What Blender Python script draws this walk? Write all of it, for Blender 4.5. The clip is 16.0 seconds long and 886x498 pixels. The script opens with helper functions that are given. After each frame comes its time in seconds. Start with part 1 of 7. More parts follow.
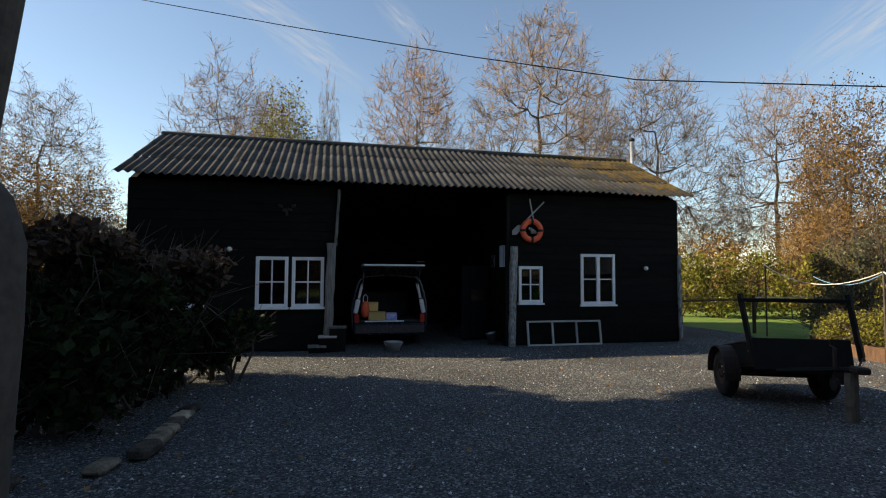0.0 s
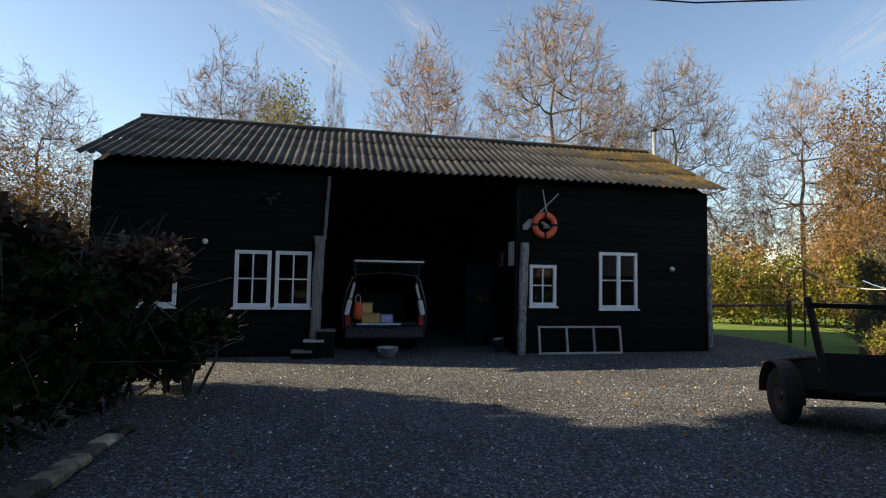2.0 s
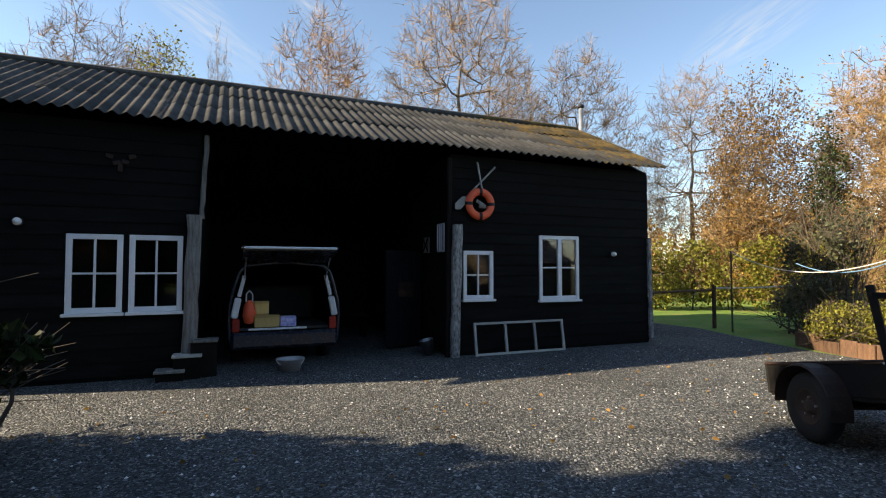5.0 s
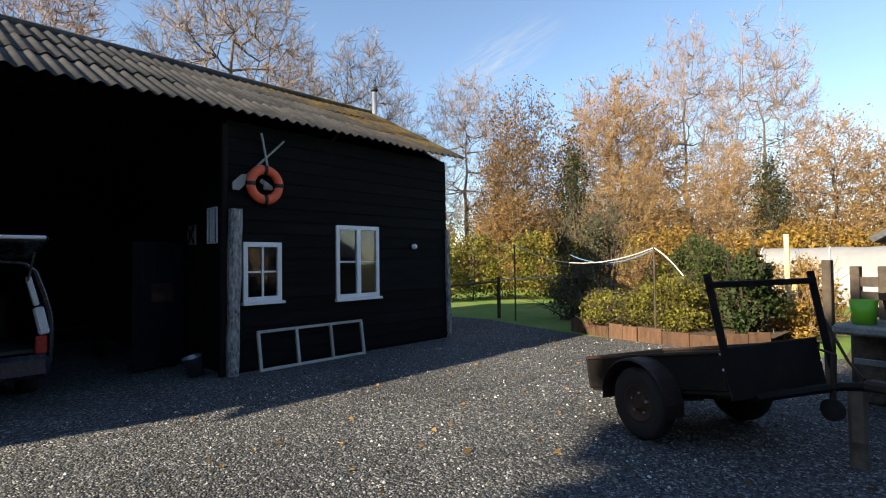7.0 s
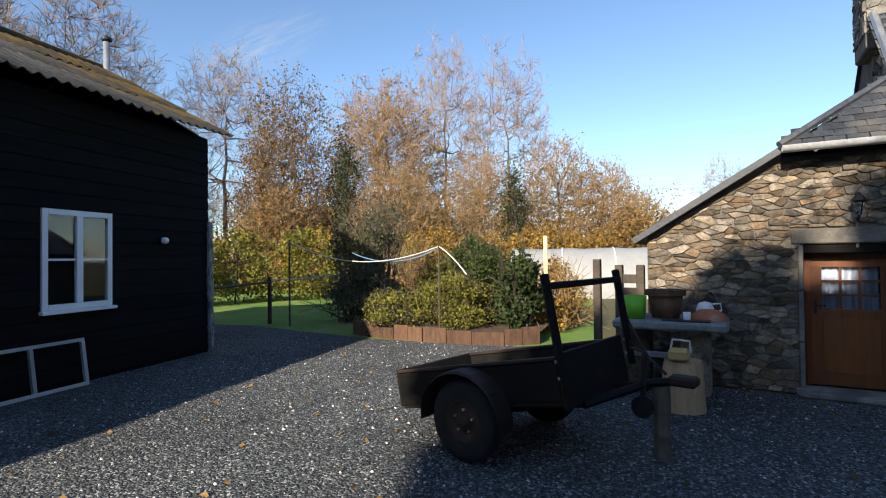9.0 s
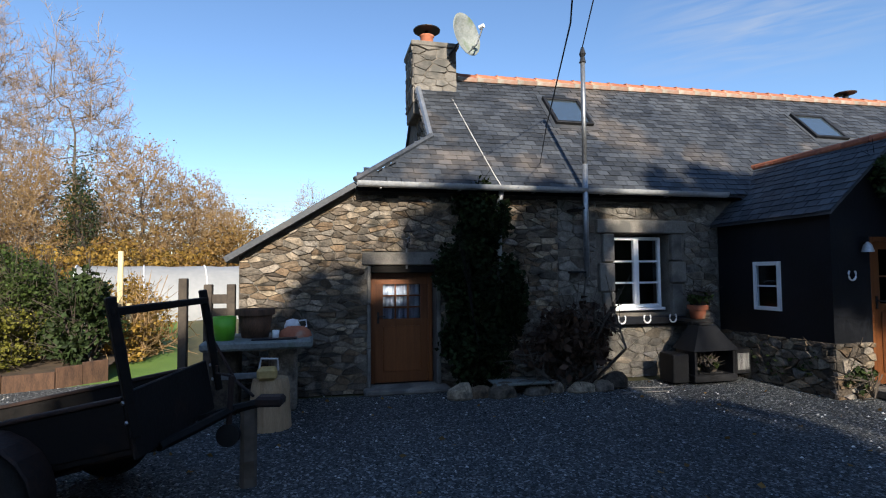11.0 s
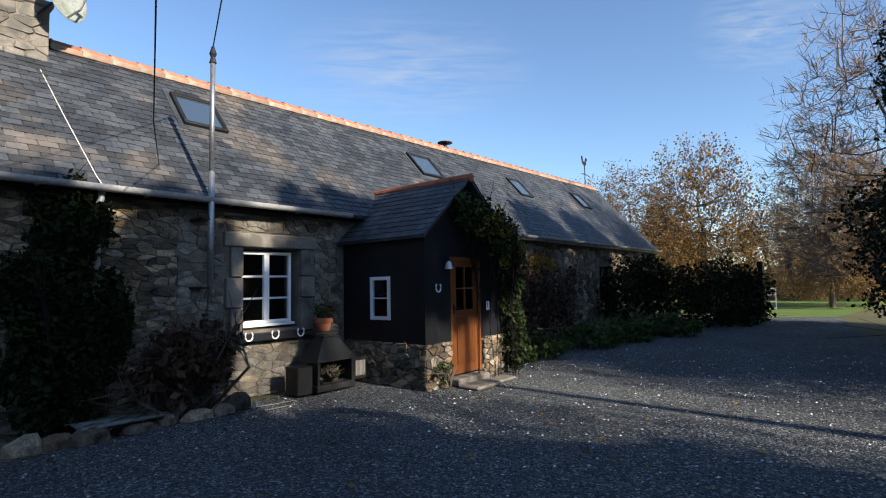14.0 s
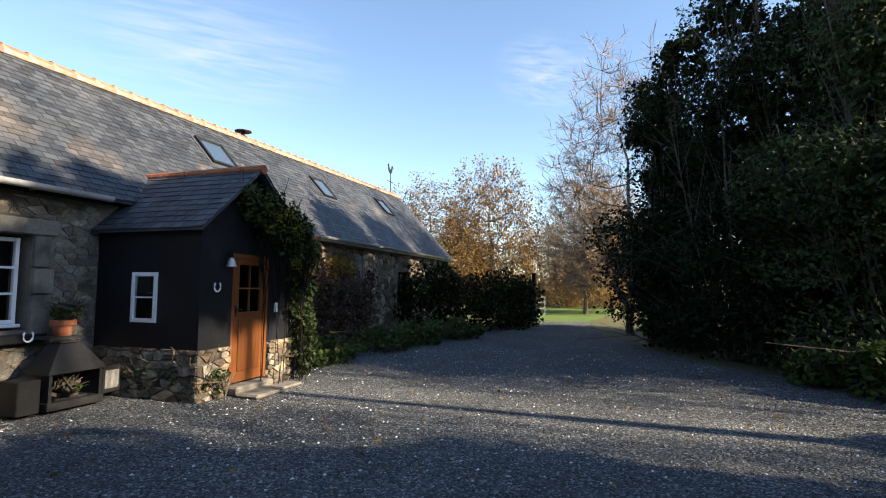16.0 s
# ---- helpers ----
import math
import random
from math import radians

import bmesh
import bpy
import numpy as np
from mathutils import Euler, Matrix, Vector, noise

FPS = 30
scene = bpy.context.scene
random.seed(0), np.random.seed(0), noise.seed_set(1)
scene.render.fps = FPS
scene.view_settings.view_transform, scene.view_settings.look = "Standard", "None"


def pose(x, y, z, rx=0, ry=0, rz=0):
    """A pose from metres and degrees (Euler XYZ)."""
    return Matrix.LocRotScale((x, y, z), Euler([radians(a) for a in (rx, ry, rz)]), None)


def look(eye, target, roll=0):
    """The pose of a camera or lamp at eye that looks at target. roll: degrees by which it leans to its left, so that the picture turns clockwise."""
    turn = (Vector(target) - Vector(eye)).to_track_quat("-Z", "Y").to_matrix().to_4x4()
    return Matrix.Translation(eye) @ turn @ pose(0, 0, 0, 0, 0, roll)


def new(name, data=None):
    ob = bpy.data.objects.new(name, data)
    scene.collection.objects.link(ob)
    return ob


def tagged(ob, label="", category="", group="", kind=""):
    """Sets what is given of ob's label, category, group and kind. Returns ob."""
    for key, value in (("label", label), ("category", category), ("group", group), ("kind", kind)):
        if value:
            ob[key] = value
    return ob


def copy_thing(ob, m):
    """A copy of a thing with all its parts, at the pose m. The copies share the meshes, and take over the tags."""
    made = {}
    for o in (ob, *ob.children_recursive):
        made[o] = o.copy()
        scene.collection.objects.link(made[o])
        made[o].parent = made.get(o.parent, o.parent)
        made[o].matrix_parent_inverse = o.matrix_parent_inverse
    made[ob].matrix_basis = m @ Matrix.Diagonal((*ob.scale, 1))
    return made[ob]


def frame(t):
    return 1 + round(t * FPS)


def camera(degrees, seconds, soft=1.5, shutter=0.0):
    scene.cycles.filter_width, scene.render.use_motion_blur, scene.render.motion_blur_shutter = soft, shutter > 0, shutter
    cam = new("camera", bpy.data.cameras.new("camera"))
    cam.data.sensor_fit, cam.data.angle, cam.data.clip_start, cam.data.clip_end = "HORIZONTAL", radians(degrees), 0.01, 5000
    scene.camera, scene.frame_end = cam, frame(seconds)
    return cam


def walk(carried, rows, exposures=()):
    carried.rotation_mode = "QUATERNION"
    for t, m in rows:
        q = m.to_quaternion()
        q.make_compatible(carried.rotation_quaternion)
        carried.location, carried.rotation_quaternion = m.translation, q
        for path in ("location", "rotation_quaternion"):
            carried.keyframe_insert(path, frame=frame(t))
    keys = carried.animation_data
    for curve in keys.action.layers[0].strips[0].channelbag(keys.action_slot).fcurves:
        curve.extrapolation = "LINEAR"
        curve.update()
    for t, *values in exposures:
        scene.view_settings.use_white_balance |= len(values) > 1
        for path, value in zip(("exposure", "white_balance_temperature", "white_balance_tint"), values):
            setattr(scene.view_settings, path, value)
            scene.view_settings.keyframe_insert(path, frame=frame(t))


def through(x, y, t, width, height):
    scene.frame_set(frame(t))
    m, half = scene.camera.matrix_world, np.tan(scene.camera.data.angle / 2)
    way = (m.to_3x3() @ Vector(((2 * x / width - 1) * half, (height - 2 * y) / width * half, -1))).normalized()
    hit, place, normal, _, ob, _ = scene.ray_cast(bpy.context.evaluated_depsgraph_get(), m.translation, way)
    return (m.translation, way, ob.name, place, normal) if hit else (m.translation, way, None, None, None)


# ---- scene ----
cam = camera(81.5, 16.0, soft=1.1)
PATH = [
    (0, (-3.091, 1.837, 1.712), (-2.656, 3.787, 1.817), 0.3),
    (0.5, (-2.982, 2.154, 1.734), (-2.539, 4.102, 1.83), 0.4),
    (1, (-2.861, 2.454, 1.764), (-2.434, 4.406, 1.854), 0.4),
    (1.5, (-2.836, 2.841, 1.737), (-2.41, 4.793, 1.825), 0.5),
    (2, (-2.635, 3.073, 1.635), (-2.239, 5.03, 1.748), 1.0),
    (2.5, (-2.669, 3.477, 1.552), (-2.238, 5.425, 1.687), 0.8),
    (3, (-2.66, 3.844, 1.53), (-2.202, 5.787, 1.646), 0.7),
    (5.5, (-2.456, 5.488, 1.643), (-1.524, 7.257, 1.708), -0.2),
    (6, (-2.318, 5.82, 1.602), (-1.22, 7.49, 1.672), -0.5),
    (6.5, (-2.182, 6.142, 1.582), (-0.957, 7.72, 1.654), -0.7),
    (7, (-2.076, 6.444, 1.621), (-0.613, 7.807, 1.672), -0.8),
    (7.5, (-1.917, 6.73, 1.602), (-0.313, 7.923, 1.674), -0.9),
    (8, (-1.765, 6.984, 1.616), (-0.013, 7.947, 1.685), -1.4),
    (8.5, (-1.611, 7.175, 1.623), (0.253, 7.898, 1.657), -1.1),
    (9, (-1.424, 7.294, 1.623), (0.488, 7.879, 1.657), -0.6),
    (9.5, (-1.313, 7.354, 1.62), (0.682, 7.488, 1.663), -1.0),
    (9.7, (-1.263, 7.393, 1.606), (0.736, 7.323, 1.651), -1.0),
    (11.8, (-1.312, 7.174, 1.648), (0.32, 6.023, 1.764), -0.5),
    (12, (-1.323, 7.165, 1.653), (0.261, 5.949, 1.769), -0.6),
    (12.5, (-1.315, 7.084, 1.655), (0.127, 5.703, 1.769), -0.8),
    (13, (-1.337, 6.984, 1.656), (-0.065, 5.445, 1.775), -0.9),
    (13.5, (-1.352, 6.916, 1.634), (-0.248, 5.253, 1.759), -0.8),
    (14, (-1.4, 6.833, 1.608), (-0.496, 5.054, 1.745), -1.1),
    (14.5, (-1.445, 6.771, 1.611), (-0.744, 4.903, 1.752), -0.9),
    (15, (-1.478, 6.755, 1.658), (-0.97, 4.826, 1.8), -0.6),
    (15.5, (-1.477, 6.725, 1.632), (-1.079, 4.771, 1.776), -0.6),
    (16, (-1.554, 6.605, 1.572), (-1.356, 4.62, 1.722), 0.5),
]
walk(cam, [(t, look(eye, target, roll)) for t, eye, target, roll in PATH], exposures=[(0, 1.06, 7500, 10), (5.5, 1.47, 7250, 10), (9, 1.08, 6200, 10), (12.5, 0.87, 5800, 10), (13.5, 0.89, 5900, 10), (14.5, 1.42, 6300, 10), (16, 1.72, 6800, 10)])

# ---- light ----
SUN_AZ, SUN_EL = radians(167), radians(26)
world = bpy.data.worlds.new("world")
scene.world = world
world.use_nodes = True
_sky = world.node_tree.nodes.new("ShaderNodeTexSky")
_sky.sky_type, _sky.sun_disc = "NISHITA", False
_sky.sun_elevation, _sky.sun_rotation = SUN_EL, radians(283)
_sky.air_density, _sky.dust_density, _sky.ozone_density = 1.0, 0.25, 2.5
world.node_tree.links.new(_sky.outputs[0], world.node_tree.nodes["Background"].inputs[0])
world.node_tree.nodes["Background"].inputs[1].default_value = 0.1
sun = new("sun", bpy.data.lights.new("sun", "SUN"))
sun.data.energy, sun.data.angle, sun.data.color = 5.0, radians(0.6), (1.0, 0.86, 0.66)
_s = Vector((math.cos(SUN_AZ) * math.cos(SUN_EL), math.sin(SUN_AZ) * math.cos(SUN_EL), math.sin(SUN_EL)))
sun.matrix_basis = look(_s * 60, (0, 0, 0))


# ---- materials ----
def mat(name, c1, c2, scale=4.0, rough=0.8, bump=0.15, fine=40.0, metal=0.0, spread=0.12, c3=None, c3_at=0.62, stretch=(1, 1, 1), spec=0.4, tints=None):
    """Two-scale noise between c1 and c2, a third colour in blotches, random tint by piece, fine relief."""
    m = bpy.data.materials.new(name)
    m.use_nodes = True
    nt = m.node_tree
    b = nt.nodes["Principled BSDF"]
    lk = nt.links.new
    tc = nt.nodes.new("ShaderNodeTexCoord")
    mp = nt.nodes.new("ShaderNodeMapping")
    mp.inputs["Scale"].default_value = stretch
    lk(tc.outputs["Object"], mp.inputs[0])
    n1, n2 = nt.nodes.new("ShaderNodeTexNoise"), nt.nodes.new("ShaderNodeTexNoise")
    n1.inputs["Scale"].default_value, n1.inputs["Detail"].default_value = scale, 5
    n2.inputs["Scale"].default_value, n2.inputs["Detail"].default_value = fine, 4
    lk(mp.outputs[0], n1.inputs["Vector"])
    lk(mp.outputs[0], n2.inputs["Vector"])
    ramp = nt.nodes.new("ShaderNodeValToRGB")
    ramp.color_ramp.elements[0].position, ramp.color_ramp.elements[1].position = 0.35, 0.65
    ramp.color_ramp.elements[0].color, ramp.color_ramp.elements[1].color = (*c1, 1), (*c2, 1)
    mixf = nt.nodes.new("ShaderNodeMath")
    mixf.operation = "MULTIPLY_ADD"
    mixf.inputs[1].default_value = 0.45
    sub = nt.nodes.new("ShaderNodeMath")
    sub.operation = "MULTIPLY"
    sub.inputs[1].default_value = 0.55
    lk(n2.outputs[0], mixf.inputs[0])
    lk(n1.outputs[0], sub.inputs[0])
    lk(sub.outputs[0], mixf.inputs[2])
    lk(mixf.outputs[0], ramp.inputs[0])
    col = ramp.outputs[0]
    if c3:
        n3 = nt.nodes.new("ShaderNodeTexNoise")
        n3.inputs["Scale"].default_value, n3.inputs["Detail"].default_value = scale * 0.6, 6
        lk(mp.outputs[0], n3.inputs["Vector"])
        r3 = nt.nodes.new("ShaderNodeValToRGB")
        r3.color_ramp.elements[0].position, r3.color_ramp.elements[1].position = c3_at - 0.06, c3_at + 0.06
        lk(n3.outputs[0], r3.inputs[0])
        mx = nt.nodes.new("ShaderNodeMixRGB")
        mx.inputs[2].default_value = (*c3, 1)
        lk(r3.outputs[0], mx.inputs[0])
        lk(col, mx.inputs[1])
        col = mx.outputs[0]
    oi, ge = nt.nodes.new("ShaderNodeObjectInfo"), nt.nodes.new("ShaderNodeNewGeometry")
    add = nt.nodes.new("ShaderNodeMath")
    add.operation = "ADD"
    lk(oi.outputs["Random"], add.inputs[0])
    lk(ge.outputs["Random Per Island"], add.inputs[1])
    fr = nt.nodes.new("ShaderNodeMath")
    fr.operation = "FRACT"
    lk(add.outputs[0], fr.inputs[0])
    if tints:
        tr = nt.nodes.new("ShaderNodeValToRGB")
        tr.color_ramp.interpolation = "CONSTANT"
        while len(tr.color_ramp.elements) < len(tints):
            tr.color_ramp.elements.new(0.5)
        for k, c in enumerate(tints):
            tr.color_ramp.elements[k].position = k / len(tints)
            tr.color_ramp.elements[k].color = (*c, 1)
        t7, tf = nt.nodes.new("ShaderNodeMath"), nt.nodes.new("ShaderNodeMath")
        t7.operation, t7.inputs[1].default_value, tf.operation = "MULTIPLY", 7.31, "FRACT"
        lk(fr.outputs[0], t7.inputs[0])
        lk(t7.outputs[0], tf.inputs[0])
        lk(tf.outputs[0], tr.inputs[0])
        tm = nt.nodes.new("ShaderNodeMixRGB")
        tm.blend_type, tm.inputs[0].default_value = "MULTIPLY", 1.0
        lk(col, tm.inputs[1])
        lk(tr.outputs[0], tm.inputs[2])
        col = tm.outputs[0]
    mr = nt.nodes.new("ShaderNodeMapRange")
    mr.inputs["To Min"].default_value, mr.inputs["To Max"].default_value = 1 - spread * 2, 1 + spread * 2
    lk(fr.outputs[0], mr.inputs["Value"])
    hsv = nt.nodes.new("ShaderNodeHueSaturation")
    lk(col, hsv.inputs["Color"])
    lk(mr.outputs[0], hsv.inputs["Value"])
    lk(hsv.outputs[0], b.inputs["Base Color"])
    rr = nt.nodes.new("ShaderNodeMapRange")
    rr.inputs["To Min"].default_value, rr.inputs["To Max"].default_value = max(0.03, rough - 0.12), min(1, rough + 0.12)
    lk(n2.outputs[0], rr.inputs["Value"])
    lk(rr.outputs[0], b.inputs["Roughness"])
    b.inputs["Metallic"].default_value = metal
    b.inputs["Specular IOR Level"].default_value = spec
    if bump:
        bp = nt.nodes.new("ShaderNodeBump")
        bp.inputs["Strength"].default_value, bp.inputs["Distance"].default_value = bump, 0.02
        lk(n2.outputs[0], bp.inputs["Height"])
        lk(bp.outputs[0], b.inputs["Normal"])
    return m


def leaf_mat(name, c1, c2, through=0.35, spec=0.2):
    m = mat(name, c1, c2, 1.5, 0.6, 0, 9, spread=0.25, spec=spec)
    nt = m.node_tree
    b = nt.nodes["Principled BSDF"]
    tr = nt.nodes.new("ShaderNodeBsdfTranslucent")
    src = b.inputs["Base Color"].links[0].from_socket
    nt.links.new(src, tr.inputs[0])
    mx = nt.nodes.new("ShaderNodeMixShader")
    mx.inputs[0].default_value = through
    nt.links.new(b.outputs[0], mx.inputs[1])
    nt.links.new(tr.outputs[0], mx.inputs[2])
    nt.links.new(mx.outputs[0], nt.nodes["Material Output"].inputs[0])
    return m


def gravel_mat():
    m = bpy.data.materials.new("gravel")
    m.use_nodes = True
    nt = m.node_tree
    b, lk = nt.nodes["Principled BSDF"], nt.links.new
    tc = nt.nodes.new("ShaderNodeTexCoord")
    vo, vo2, big = nt.nodes.new("ShaderNodeTexVoronoi"), nt.nodes.new("ShaderNodeTexVoronoi"), nt.nodes.new("ShaderNodeTexNoise")
    vo.inputs["Scale"].default_value, vo2.inputs["Scale"].default_value = 52, 21
    big.inputs["Scale"].default_value, big.inputs["Detail"].default_value = 0.55, 8
    for n in (vo, vo2, big):
        lk(tc.outputs["Object"], n.inputs["Vector"])
    ramp = nt.nodes.new("ShaderNodeValToRGB")
    e = ramp.color_ramp.elements
    e[0].position, e[0].color = 0.0, (0.015, 0.018, 0.02, 1)
    e[1].position, e[1].color = 1.0, (0.38, 0.38, 0.38, 1)
    k = e.new(0.5)
    k.color = (0.054, 0.062, 0.066, 1)
    k = e.new(0.85)
    k.color = (0.14, 0.15, 0.155, 1)
    sep = nt.nodes.new("ShaderNodeSeparateColor")
    lk(vo.outputs["Color"], sep.inputs[0])
    lk(sep.outputs[0], ramp.inputs[0])
    br = nt.nodes.new("ShaderNodeValToRGB")
    br.color_ramp.elements[0].position, br.color_ramp.elements[1].position = 0.35, 0.7
    br.color_ramp.elements[0].color, br.color_ramp.elements[1].color = (0.62, 0.62, 0.62, 1), (1.08, 1.06, 1.03, 1)
    lk(big.outputs[0], br.inputs[0])
    mx = nt.nodes.new("ShaderNodeMixRGB")
    mx.blend_type, mx.inputs[0].default_value = "MULTIPLY", 1
    lk(ramp.outputs[0], mx.inputs[1])
    lk(br.outputs[0], mx.inputs[2])
    lk(mx.outputs[0], b.inputs["Base Color"])
    ad = nt.nodes.new("ShaderNodeMath")
    ad.operation = "ADD"
    lk(vo.outputs["Distance"], ad.inputs[0])
    lk(vo2.outputs["Distance"], ad.inputs[1])
    bp = nt.nodes.new("ShaderNodeBump")
    bp.invert = True
    bp.inputs["Strength"].default_value, bp.inputs["Distance"].default_value = 1.0, 0.024
    lk(ad.outputs[0], bp.inputs["Height"])
    lk(bp.outputs[0], b.inputs["Normal"])
    b.inputs["Roughness"].default_value = 0.85
    return m


def glass_mat(name="glass"):
    m = bpy.data.materials.new(name)
    m.use_nodes = True
    b = m.node_tree.nodes["Principled BSDF"]
    b.inputs["Base Color"].default_value = (0.9, 0.95, 1, 1)
    b.inputs["Roughness"].default_value = 0.02
    b.inputs["Transmission Weight"].default_value = 1.0
    b.inputs["IOR"].default_value = 1.45
    return m


